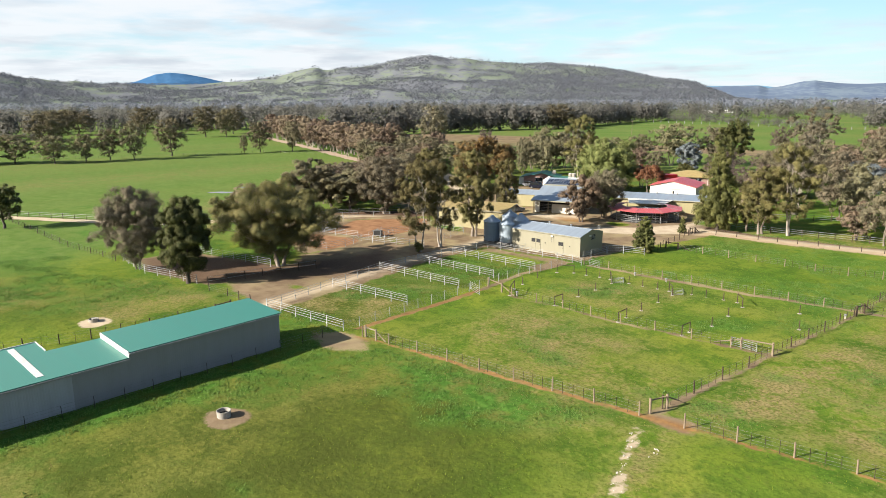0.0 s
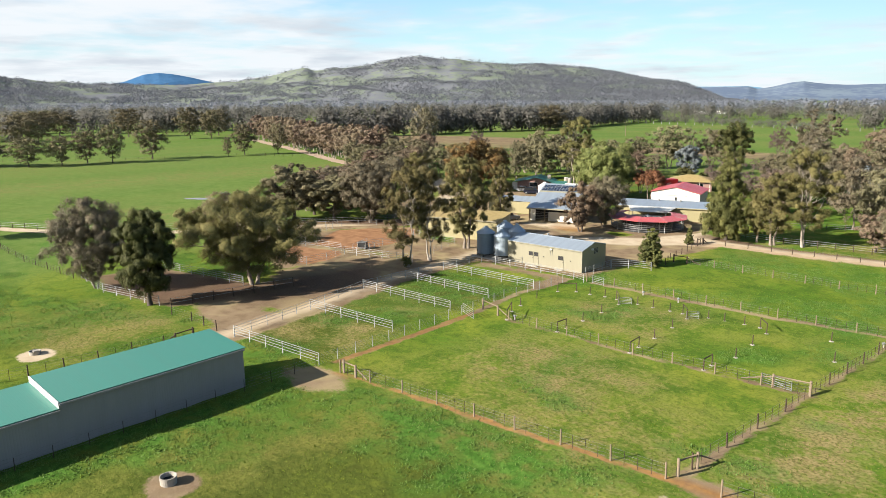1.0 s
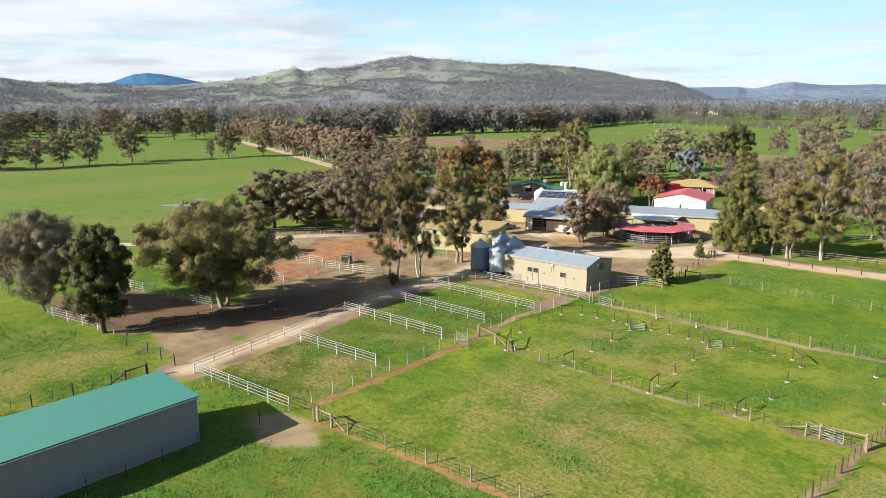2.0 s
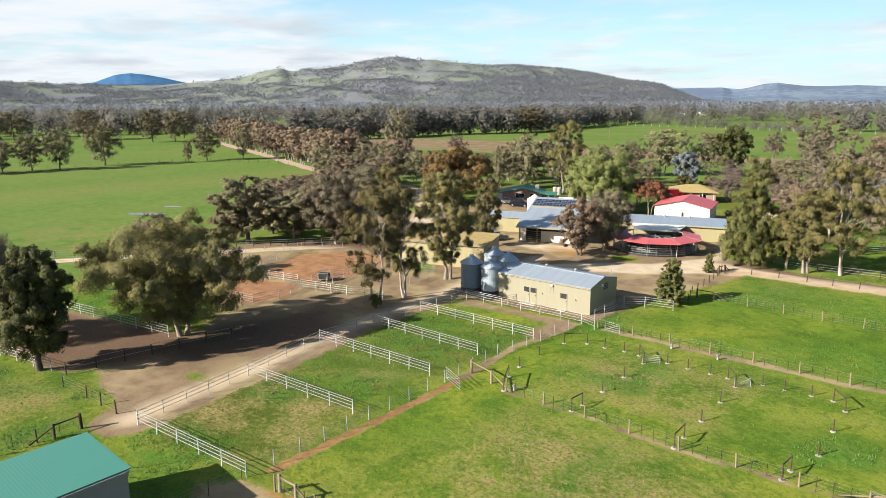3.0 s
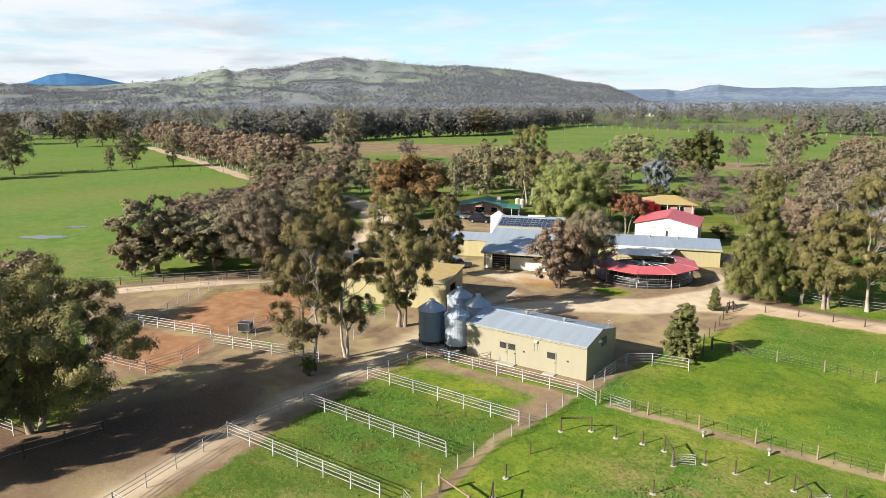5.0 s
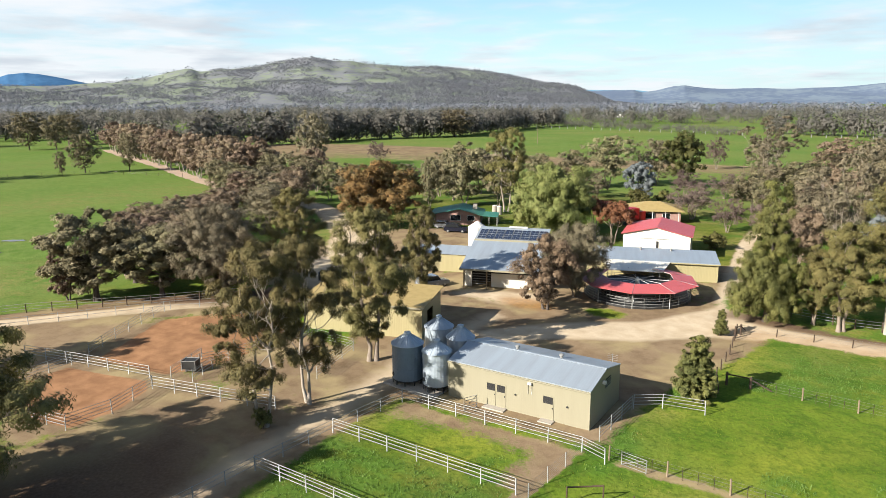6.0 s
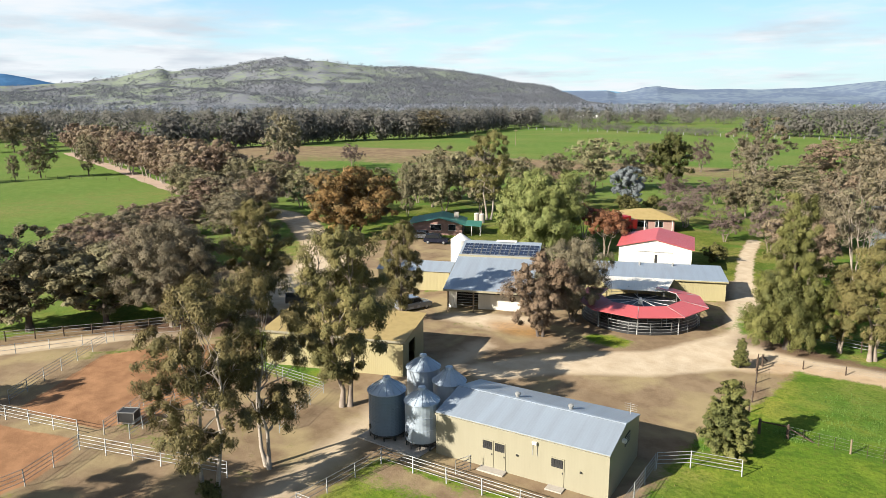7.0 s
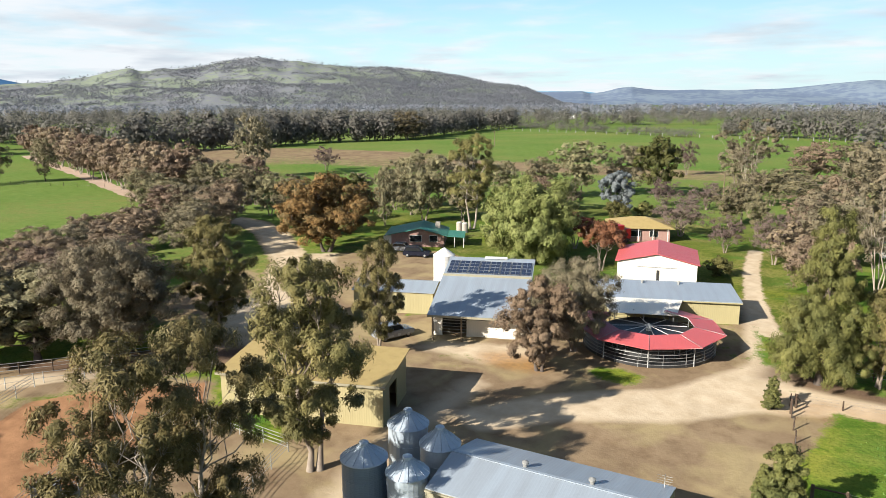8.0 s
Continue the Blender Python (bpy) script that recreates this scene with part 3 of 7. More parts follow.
    red = np.maximum.reduce([
        strip(px, py, SOUTH_LINE, 0.5, 0.4) * 0.8, strip(px, py, RED_LINE[:3], 0.6, 0.5) * 0.7,
        np.clip(1.2 - np.hypot((px + 85.9) / 4.2, (py - 120.5) / 2.4), 0, 0.6), strip(px, py, [(-61.1, 124.4), (9.1, 131.4)], 2.0, 1.0) * 0.28])
    pale = np.maximum.reduce([
        strip(px, py, RUT, 0.8, 0.3),
        strip(px, py, DRIVE, 1.7, 1.4) * 0.68, area(px, py, SWATH, 1.0), strip(px, py, LANE, 1.5, 0.6), strip(px, py, [(-111.2, 111.4), (-118.5, 115.3), (-130.8, 136.6), (-145.0, 155.4)], 3.6, 1.5),
        strip(px, py, FAR_DRIVE, 3.0, 1.2) * 0.9, area(px, py, PALE_PENS, 1.0) * 0.2, area(px, py, [(-95.5, 121.7), (-87.0, 125.3), (-83.8, 122.2), (-88.0, 118.3), (-96.5, 118.4)], 1.5) * 0.9, strip(px, py, LANE_EAST, 1.2, 0.6),
        np.clip(1.3 - np.hypot((px + 49.9) / 2.5, (py - 26.2) / 2.5), 0, 0.2), np.clip(1.5 - np.hypot((px + 82.3) / 2.5, (py - 26.7) / 2.5), 0, 1), area(px, py, [(-117.6, 153.1), (-108.3, 157.9), (-103.0, 149.8), (-111.3, 145.1)], 1.0)])
    olive = np.maximum(area(px, py, [(-58.0, 2.0), (-58.2, 23.8), (-56.5, 40.5), (-40.7, 44.1), (-30.0, 42.0), (-22.0, 26.0), (-22.0, 2.0)], 5.0) * (0.5 + 0.7 * n),
                       0.85 * area(px, py, [(-78.0, 22.0), (-77.0, 40.0), (-98.0, 30.0), (-110.0, 22.0), (-100.0, 14.0)], 5.0) * n)
    olive = np.maximum(olive, 0.9 * area(px, py, PENS, 1.5) * (0.5 + 0.8 * n))
    field = np.clip(np.maximum((-118 - px - 0.25 * py + 18) / 18, (py - 190) / 20), 0, 1)
    garden = area(px, py, [(-165, 165), (-140, 235), (-60, 235), (-60, 140), (-100, 150)], 8.0)
    olive = np.maximum(olive, 0.8 * garden * (0.4 + 0.8 * n))
    dry = np.maximum(dry, 0.6 * garden * np.clip(value_noise(px, py, 7, 36) * 2 - 0.5, 0, 1))
    return dict(olive=olive, field=field, pale=pale, earth=earth, sand=sand, lush=lush, dry=dry, litter_shade=litter_shade, red=red)


def relief(px, py):
    return 0.12 * (value_noise(px, py, 6, 11) - 0.5) + 0.09 * (value_noise(px, py, 1.7, 12) - 0.5)


def build_ground():
    x0, x1, y0, y1, step = -180.0, 24.0, -4.0, 224.0, 0.66
    nx, ny = int((x1 - x0) / step) + 1, int((y1 - y0) / step) + 1
    gx, gy = np.meshgrid(np.linspace(x0, x1, nx), np.linspace(y0, y1, ny), indexing="ij")
    px, py = gx.ravel(), gy.ravel()
    rim = np.minimum.reduce([px - x0, x1 - px, py - y0, y1 - py])
    pz = relief(px, py) * np.clip(rim / 3, 0, 1)
    idx = np.arange(nx * ny).reshape(nx, ny)
    faces = np.stack([idx[:-1, :-1], idx[1:, :-1], idx[1:, 1:], idx[:-1, 1:]], -1).reshape(-1, 4)
    # a wide ring of coarse cells out to the horizon
    bx = np.concatenate([[-4200, -3000, -2000, -1400], np.arange(-1000, x0, 20), [x0, x1], np.arange(40, 400, 40), [800, 1600]])
    by = np.concatenate([[-900, -300, -60], [y0, y1], np.arange(240, 1000, 20), [1400, 2000, 3000, 4200]])
    wx, wy = np.meshgrid(bx, by, indexing="ij")
    widx = np.arange(wx.size).reshape(wx.shape) + len(px)
    wf = np.stack([widx[:-1, :-1], widx[1:, :-1], widx[1:, 1:], widx[:-1, 1:]], -1)
    keep = np.ones(wf.shape[:2], bool)
    ix, iy = int(np.where(bx == x0)[0][0]), int(np.where(by == y0)[0][0])
    keep[ix, iy] = False
    wf = wf[keep].reshape(-1, 4)
    allx, ally = np.concatenate([px, wx.ravel()]), np.concatenate([py, wy.ravel()])
    allz = np.concatenate([pz, np.zeros(wx.size)])
    data = masks(allx, ally)
    verts = np.stack([allx, ally, allz], -1)
    every = np.concatenate([faces, wf])
    e, s = data["earth"][every].mean(1), data["sand"][every].mean(1)
    near = np.arange(len(every)) < len(faces)
    kinds = np.where(near & (s > 0.5), 2, np.where(near & (e > 0.55), 1, 0))
    for k, name, label in ((0, "ground", "green winter pasture with dry and weedy patches"), (1, "road", "pale sandy earth drive and yard, worn bare"),
                           (2, "arena_sand", "orange-brown raked sand of the riding yards")):
        f = every[kinds == k]
        used, inv = np.unique(f, return_inverse=True)
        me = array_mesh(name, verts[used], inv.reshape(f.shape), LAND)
        for key, v in data.items():
            me.attributes.new(key, "FLOAT", "POINT").data.foreach_set("value", np.asarray(v[used], np.float32))
        me.polygons.foreach_set("use_smooth", np.ones(len(f), bool))
        tagged(new(name, me), label, "ground", kind="structure")


build_ground()

# ---------------------------------------------------------------- hills and far plain


def hill_material(name, grass, scrub, scale, amount):
    m = Mat(name)
    f = m.span(m.math("ADD", m.math("MULTIPLY", m.noise(scale, 4), 0.5), m.math("MULTIPLY", m.noise(scale * 7, 6), 0.5)), 0.46 - amount, 0.54 - amount)
    m.bsdf.inputs["Specular IOR Level"].default_value = 0.0
    return m.finish(m.mix(f, grass, scrub), 1.0)


# aerial haze is mixed into all these base colours, bluest on the farthest
M_HILL = hill_material("hazed_hill_pasture_and_scrub", (0.154, 0.180, 0.138), (0.136, 0.143, 0.158), 0.0048, 0.01)
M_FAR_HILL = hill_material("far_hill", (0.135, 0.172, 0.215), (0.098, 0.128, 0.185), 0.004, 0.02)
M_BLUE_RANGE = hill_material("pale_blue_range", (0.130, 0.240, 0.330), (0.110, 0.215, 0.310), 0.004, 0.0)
M_BLUE_HILL = hill_material("haze_blue_mountain", (0.050, 0.120, 0.230), (0.042, 0.105, 0.205), 0.004, 0.0)


def ridge(name, label, material, azimuths, heights, near, crest, rough, seed):
    """A range of hills: crest heights over azimuths (degrees right of the first view), falling towards the plain."""
    cx, cy, yaw0 = 1.04, 3.33, 46.9
    az = np.linspace(azimuths[0], azimuths[-1], 420)
    hs = np.interp(az, azimuths, heights)
    k = np.ones(3) / 3
    hs = np.convolve(np.pad(hs, 1, mode="edge"), k, mode="valid")
    rows = 34
    V = []
    for i in range(rows):
        s = i / (rows - 1)
        d = near + (crest - near) * s * 1.25
        prof = np.where(s < 0.8, (s / 0.8) ** 1.25, 1 - 1.6 * (s - 0.8))
        a = np.radians(yaw0 - az)
        x, y = cx - np.sin(a) * d, cy + np.cos(a) * d
        spur = value_noise(x + 9000, y + 9000, 420, seed) - 0.5
        fine = value_noise(x + 9000, y + 9000, 130, seed + 1) - 0.5
        gully = np.abs(value_noise(x + 9000, y + 9000, 230, seed + 2) - 0.5)
        z = hs * prof * (1 + (1.1 * spur - 0.9 * gully) * (1 - prof)) + hs * rough * fine * prof
        V.append(np.stack([x, y, np.maximum(z, -2) - (3 if s == 0 else 0)], -1))
    V = np.array(V)
    n = len(az)
    idx = np.arange(rows * n).reshape(rows, n)
    F = np.stack([idx[:-1, :-1], idx[:-1, 1:], idx[1:, 1:], idx[1:, :-1]], -1).reshape(-1, 4)
    me = array_mesh(name, V.reshape(-1, 3), F, material)
    me.polygons.foreach_set("use_smooth", np.ones(len(F), bool))
    tagged(new(name, me), label, "hill", kind="structure")
    return V


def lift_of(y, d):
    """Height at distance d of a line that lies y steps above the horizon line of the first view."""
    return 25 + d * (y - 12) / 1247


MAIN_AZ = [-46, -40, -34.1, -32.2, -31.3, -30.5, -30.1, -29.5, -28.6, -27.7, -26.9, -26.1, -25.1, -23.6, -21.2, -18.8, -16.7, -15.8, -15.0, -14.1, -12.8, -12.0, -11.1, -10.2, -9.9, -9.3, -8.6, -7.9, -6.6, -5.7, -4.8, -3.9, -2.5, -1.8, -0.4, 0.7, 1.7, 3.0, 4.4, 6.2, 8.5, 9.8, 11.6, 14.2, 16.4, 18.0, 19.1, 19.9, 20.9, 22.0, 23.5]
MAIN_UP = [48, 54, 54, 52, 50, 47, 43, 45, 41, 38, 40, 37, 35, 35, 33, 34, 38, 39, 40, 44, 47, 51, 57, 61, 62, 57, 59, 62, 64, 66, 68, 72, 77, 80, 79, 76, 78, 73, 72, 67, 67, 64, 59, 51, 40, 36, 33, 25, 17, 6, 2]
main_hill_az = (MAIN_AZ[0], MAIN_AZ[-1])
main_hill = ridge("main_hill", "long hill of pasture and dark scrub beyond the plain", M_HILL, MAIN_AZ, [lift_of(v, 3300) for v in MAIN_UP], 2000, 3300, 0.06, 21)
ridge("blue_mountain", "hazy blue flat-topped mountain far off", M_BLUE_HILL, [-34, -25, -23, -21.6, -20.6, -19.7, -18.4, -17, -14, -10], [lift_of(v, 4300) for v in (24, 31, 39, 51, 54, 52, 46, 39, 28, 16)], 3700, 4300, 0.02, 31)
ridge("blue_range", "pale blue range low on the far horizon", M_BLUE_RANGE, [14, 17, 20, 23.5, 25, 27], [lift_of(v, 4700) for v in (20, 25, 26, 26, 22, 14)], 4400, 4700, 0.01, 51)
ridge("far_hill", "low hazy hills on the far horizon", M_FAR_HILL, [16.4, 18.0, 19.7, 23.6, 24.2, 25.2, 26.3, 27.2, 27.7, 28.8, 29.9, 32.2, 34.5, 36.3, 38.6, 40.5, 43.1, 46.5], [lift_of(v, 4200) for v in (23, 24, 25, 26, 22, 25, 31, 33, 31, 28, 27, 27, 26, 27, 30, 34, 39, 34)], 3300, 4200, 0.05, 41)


def tree_cloud(name, label, places, material, leaves, seed, coarse=1.0, stems=True):
    """Many far trees in one mesh: each a dark stem under loose tufts. places: (x, y, z, height, width)."""
    rs = np.random.RandomState(seed)
    P = np.repeat(np.asarray(places, float), leaves, axis=0)
    n = len(P)
    d = rs.normal(size=(n, 3))
    d /= np.linalg.norm(d, axis=1, keepdims=True)
    r = rs.rand(n) ** 0.45
    lobes = 1 + 0.35 * np.sin(3 * np.arctan2(d[:, 1], d[:, 0]) + P[:, 0]) * np.sin(4 * d[:, 2] + P[:, 1])
    c = np.stack([d[:, 0] * r * lobes * P[:, 4] / 2, d[:, 1] * r * lobes * P[:, 4] / 2, P[:, 3] * (0.50 + 0.48 * d[:, 2] * r)], -1) + P[:, :3]
    size = coarse * P[:, 3] * (0.055 + 0.05 * rs.rand(n))
    # leaves face outwards, so that the sunny side of a crown lights up as a whole
    face = d + 0.30 * rs.normal(size=(n, 3)) + np.array([0, 0, 0.3])
    face /= np.linalg.norm(face, axis=1, keepdims=True)
    a = rs.normal(size=(n, 3))
    a -= face * (a * face).sum(1, keepdims=True)
    b = np.cross(face, a)
    a /= np.linalg.norm(a, axis=1, keepdims=True)
    b -= a * (a * b).sum(1, keepdims=True)
    b /= np.linalg.norm(b, axis=1, keepdims=True)
    V = np.stack([c - a * size[:, None], c + a * size[:, None] * 0.7 + b * size[:, None] * 0.8, c + a * size[:, None] * 0.7 - b * size[:, None] * 0.8], 1).reshape(-1, 3)
    Q = np.asarray(places if stems else places[:1], float)
    m = len(Q)
    w = (Q[:, 3] * 0.015)[:, None]
    e = [(-1, -0.6), (1, -0.6), (0, 1)]
    lo = np.stack([Q[:, :3] + np.concatenate([w * ex, w * ey, -0.3 + 0 * w], 1) for ex, ey in e], 1)
    hi = np.stack([Q[:, :3] + np.concatenate([w * ex * 0.6, w * ey * 0.6, Q[:, 3:4] * 0.6], 1) for ex, ey in e], 1)
    S = np.concatenate([lo, hi], 1).reshape(-1, 3)
    base = np.arange(m)[:, None] * 6
    sf = np.concatenate([base + np.array(t) for t in ((0, 1, 4), (0, 4, 3), (1, 2, 5), (1, 5, 4), (2, 0, 3), (2, 3, 5))])
    leaf_faces = np.arange(3 * n).reshape(-1, 3)
    me = array_mesh(name, np.concatenate([V, S]), np.concatenate([leaf_faces, sf + len(V)]), material)
    me.materials.append(M_BARK_DARK)
    idx = np.zeros(n + len(sf), np.int32)
    idx[n:] = 1
    me.polygons.foreach_set("material_index", idx)
    return tagged(new(name, me), label, "trees", kind="stuff")


def build_far_woods():
    rs = np.random.RandomState(5)
    # scrub on the hill, thick on its far shoulder and in the gullies
    pts = []
    rows, cols = main_hill.shape[:2]
    i, j = rs.rand(90000) * (rows - 8), rs.rand(90000) * (cols - 2)
    a, b = i.astype(int), j.astype(int)
    fi, fj = (i - a)[:, None], (j - b)[:, None]
    P = main_hill[a, b] + (main_hill[a + 1, b] - main_hill[a, b]) * fi + (main_hill[a, b + 1] - main_hill[a, b]) * fj
    side = -46 + (main_hill_az[1] - main_hill_az[0]) * j / cols
    thick = 0.16 * np.clip((side - 1) / 6, 0, 1) + 0.12 * (i > rows * 0.60) * (np.abs(side + 4) < 5) - 0.10 * (i < rows * 0.25) * (side < -2)
    chance = 0.40 * value_noise(P[:, 0] + 9000, P[:, 1] + 9000, 210, 77) + 0.45 * value_noise(P[:, 0] + 9000, P[:, 1] + 9000, 55, 78) + thick + 0.32 * rs.rand(90000)
    for p in P[chance > 0.60][:38000]:
        pts.append((*p, 5 + 5 * rs.rand(), 8 + 11 * rs.rand()))
    # a thin line of trees on the crest
    for j in rs.rand(330) * (cols - 2):
        p = main_hill[int(0.8 * (rows - 1)), int(j)]
        pts.append((*p, 5 + 8 * rs.rand() ** 2, 9 + 9 * rs.rand()))
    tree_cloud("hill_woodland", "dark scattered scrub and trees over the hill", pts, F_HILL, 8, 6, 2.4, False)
    # woodland across the plain; the farther trees take leaf colours with more haze mixed in
    near_pts, pts = [], []
    ang = np.radians(45.9 - rs.uniform(-44.9, 64.9, 9000))
    dist = 820 + 1250 * rs.rand(9000) ** 1.15
    x, y = -np.sin(ang) * dist, np.cos(ang) * dist
    clear = (value_noise(x + 9000, y + 9000, 130, 15) < 0.34) & (dist < 1500)
    for px, py, d in np.stack([x, y, dist], -1)[~clear][:4600]:
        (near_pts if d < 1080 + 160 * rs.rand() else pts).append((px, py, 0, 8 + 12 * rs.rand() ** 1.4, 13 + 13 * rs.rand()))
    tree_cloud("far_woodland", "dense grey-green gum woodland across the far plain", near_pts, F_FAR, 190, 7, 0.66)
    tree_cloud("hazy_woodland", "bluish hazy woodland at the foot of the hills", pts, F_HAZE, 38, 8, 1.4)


build_far_woods()

# ---------------------------------------------------------------- buildings


def gable_building(name, label, category, x, y, turn, length, depth, eave, top, wall, roof, overhang=0.25, ridge_at=0.5, t=0.12):
    """Walls along local x (0..length) and y (0..depth), ridge along x. Returns the thing."""
    ob = tagged(empty(name, x, y, 0, turn), label, category)
    for y0, y1 in ((0, t), (depth - t, depth)):
        part("wall", cube(0, length, y0, y1, -0.15, eave), wall, ob)
    prof = [(t, -0.15), (depth - t, -0.15), (depth - t, eave), (depth * ridge_at, top - 0.05), (t, eave)]
    for x0, x1 in ((0, t), (length - t, length)):
        bm = bmesh.new()
        outline(bm, prof, -x1, -x0)
        bmesh.ops.rotate(bm, verts=bm.verts, cent=(0, 0, 0), matrix=Matrix.Rotation(radians(90), 3, "Z"))
        part("wall", bm, wall, ob)
    o, r = overhang, depth * ridge_at
    s1 = (top - eave) / r
    s2 = (top - eave) / (depth - r)
    part("roof", slab(bmesh.new(), [(-o, -o, eave - s1 * o), (length + o, -o, eave - s1 * o), (length + o, r, top), (-o, r, top)], 0.07), roof, ob)
    part("roof", slab(bmesh.new(), [(-o, r, top), (length + o, r, top), (length + o, depth + o, eave - s2 * o), (-o, depth + o, eave - s2 * o)], 0.07), roof, ob)
    bm = cube(-o, length + o, r - 0.12, r + 0.12, top + 0.06, top + 0.10)
    part("ridge_cap", bm, roof, ob)
    return ob


def door_leaf(ob, x, w, h, material, y=-0.045):
    d = part("door", cube(x, x + w, y, y + 0.04, 0.02, h), material, ob, "cream stable door with a dark upper hatch")
    part("hatch", cube(x + 0.08, x + w - 0.08, y - 0.02, y - 0.003, h * 0.68, h - 0.08), M_DARK, d, "dark barred upper hatch")
    bm = bmesh.new()
    for k in range(5):
        xx = x + 0.12 + k * (w - 0.24) / 4
        tube(bm, [(xx, y - 0.03, h * 0.68), (xx, y - 0.03, h - 0.08)], 0.01, 4)
    part("bars", bm, M_BLACK, d)
    part("latch", cube(x + w - 0.14, x + w - 0.06, y - 0.03, y - 0.003, h * 0.5, h * 0.5 + 0.12), M_BLACK, d)


def build_front_shed():
    L, D, E, T = 13.05, 7.0, 3.25, 4.0
    ob = gable_building("stable_shed", "cream clad stable shed with a pale zinc gable roof", "shed", -76.35, 91.6, 5.3, L, D, E, T, M_CREAM, M_ZINC, 0.05)
    for x in (3.8, 4.76):
        door_leaf(ob, x, 0.90, 2.15, M_CREAM)
    door_leaf(ob, 9.0, 1.0, 2.15, M_CREAM)
    for x0, x1 in ((3.4, 5.25), (8.1, 9.2)):
        part("doorstep", cube(x0 * U, x1 * U, -0.75, -0.002, -0.05, 0.10, 0.02), M_CONCRETE, ob)
    lamp = part("wall_lamp", cube(7.0 * U, 7.0 * U + 0.35, -0.22, -0.003, 2.75, 2.95, 0.03), M_WHITE, ob, "white outdoor wall lamp on a bracket")
    part("conduit", tube(bmesh.new(), [(7.0 * U, -0.03, 2.75), (7.0 * U, -0.03, 1.9)], 0.02, 5), M_GALV, lamp)
    part("conduit", tube(bmesh.new(), [(7.3 * U, -0.03, 2.75), (7.3 * U, -0.03, 1.9)], 0.02, 5), M_GALV, lamp)
    for x in (5.9, 10.1):
        part("tap_box", cube(x * U, x * U + 0.12, -0.1, -0.003, 1.5, 1.62), M_BLACK, ob)
    # gutters and corner flashing
    part("gutter", cube(-0.05, L + 0.05, -0.16, -0.06, E - 0.14, E - 0.05), M_CREAM, ob)
    for x in (-0.02, L - 0.06):
        part("corner_trim", cube(x, x + 0.08, -0.03, 0.05, 0, E - 0.02), M_CREAM, ob)
    # east end: a dark window and vents
    w = part("window", cube(L + 0.003, L + 0.05, 3.1 * U, 4.1 * U, 2.35, 3.15), M_DARK, ob, "dark louvred gable window")
    for k in range(4):
        part("louvre", cube(L + 0.055, L + 0.075, 3.1 * U, 4.1 * U, 2.4 + k * 0.2, 2.46 + k * 0.2), M_GALV, w)
    part("floodlight", cube(L + 0.003, L + 0.3, 2.35 * U, 2.35 * U + 0.3, 3.0, 3.25, 0.03), M_WHITE, ob)
    for x in (4.3, 8.1):
        v = part("roof_vent", lathe(bmesh.new(), [(0.14, 0), (0.14, 0.28), (0.22, 0.30), (0.22, 0.42), (0.05, 0.5)], 12), M_GALV, ob)
        v.matrix_basis = pose(x * U, 3.6 * U, T - 0.12)
    a = part("aerial", tube(bmesh.new(), [(11.4 * U, 5.8 * U, E + 0.2), (11.4 * U, 5.8 * U, E + 1.1)], 0.02, 5), M_GALV, ob, "thin metal aerial")
    for k in range(4):
        part("rod", tube(bmesh.new(), [(11.4 * U - 0.45, 5.8 * U, E + 0.5 + 0.16 * k), (11.4 * U + 0.45, 5.8 * U, E + 0.5 + 0.16 * k)], 0.012, 4), M_GALV, a)


build_front_shed()


def silo(x, y, r, bottom, eave, apex, material, label):
    ob = tagged(empty("silo", x, y), label, "silo", group="grain silos by the stable shed")
    n = 28
    body = part("body", lathe(bmesh.new(), [(0.15, bottom - 0.02), (r, bottom), (r, bottom + (eave - bottom) * 0.33), (r + 0.015, bottom + (eave - bottom) * 0.335), (r, bottom + (eave - bottom) * 0.34),
                                   (r, bottom + (eave - bottom) * 0.66), (r + 0.015, bottom + (eave - bottom) * 0.665), (r, bottom + (eave - bottom) * 0.67), (r, eave)], n), material, ob)
    roof = part("roof", lathe(bmesh.new(), [(r, eave + 0.003), (r + 0.10, eave + 0.005), (r + 0.10, eave + 0.05), (0.28, apex - 0.12), (0.26, apex - 0.02)], n), M_SILO, ob, "conical sheet metal roof with raised ribs")
    for k in range(14):
        t = 2 * math.pi * k / 14
        part("rib", tube(bmesh.new(), [((r + 0.08) * math.cos(t), (r + 0.08) * math.sin(t), eave + 0.07), (0.3 * math.cos(t), 0.3 * math.sin(t), apex - 0.10)], 0.022, 4), M_SILO, roof)
    part("cap", lathe(bmesh.new(), [(0.26, apex - 0.02), (0.32, apex), (0.30, apex + 0.08), (0.05, apex + 0.14)], 14), M_SILO, roof)
    for k in range(10):
        t = 2 * math.pi * (k + 0.3) / 10
        part("leg", tube(bmesh.new(), [((r - 0.06) * math.cos(t), (r - 0.06) * math.sin(t), 0.0), ((r - 0.06) * math.cos(t), (r - 0.06) * math.sin(t), bottom + 0.06)], 0.05, 5), M_BLACK, ob)
    part("ring_beam", lathe(bmesh.new(), [(r - 0.02, bottom - 0.10), (r + 0.03, bottom - 0.10), (r + 0.03, bottom - 0.01), (r - 0.02, bottom - 0.01)], n), M_BLACK, ob)
    h = part("manhole", lathe(bmesh.new(), [(0.2, 0), (0.2, 0.05), (0.17, 0.07)], 12), M_BLACK, ob)
    h.matrix_basis = pose(-0.45 * (r + 0.0), -0.893 * r, bottom + 0.5, 90, 0, -26.7)
    return ob


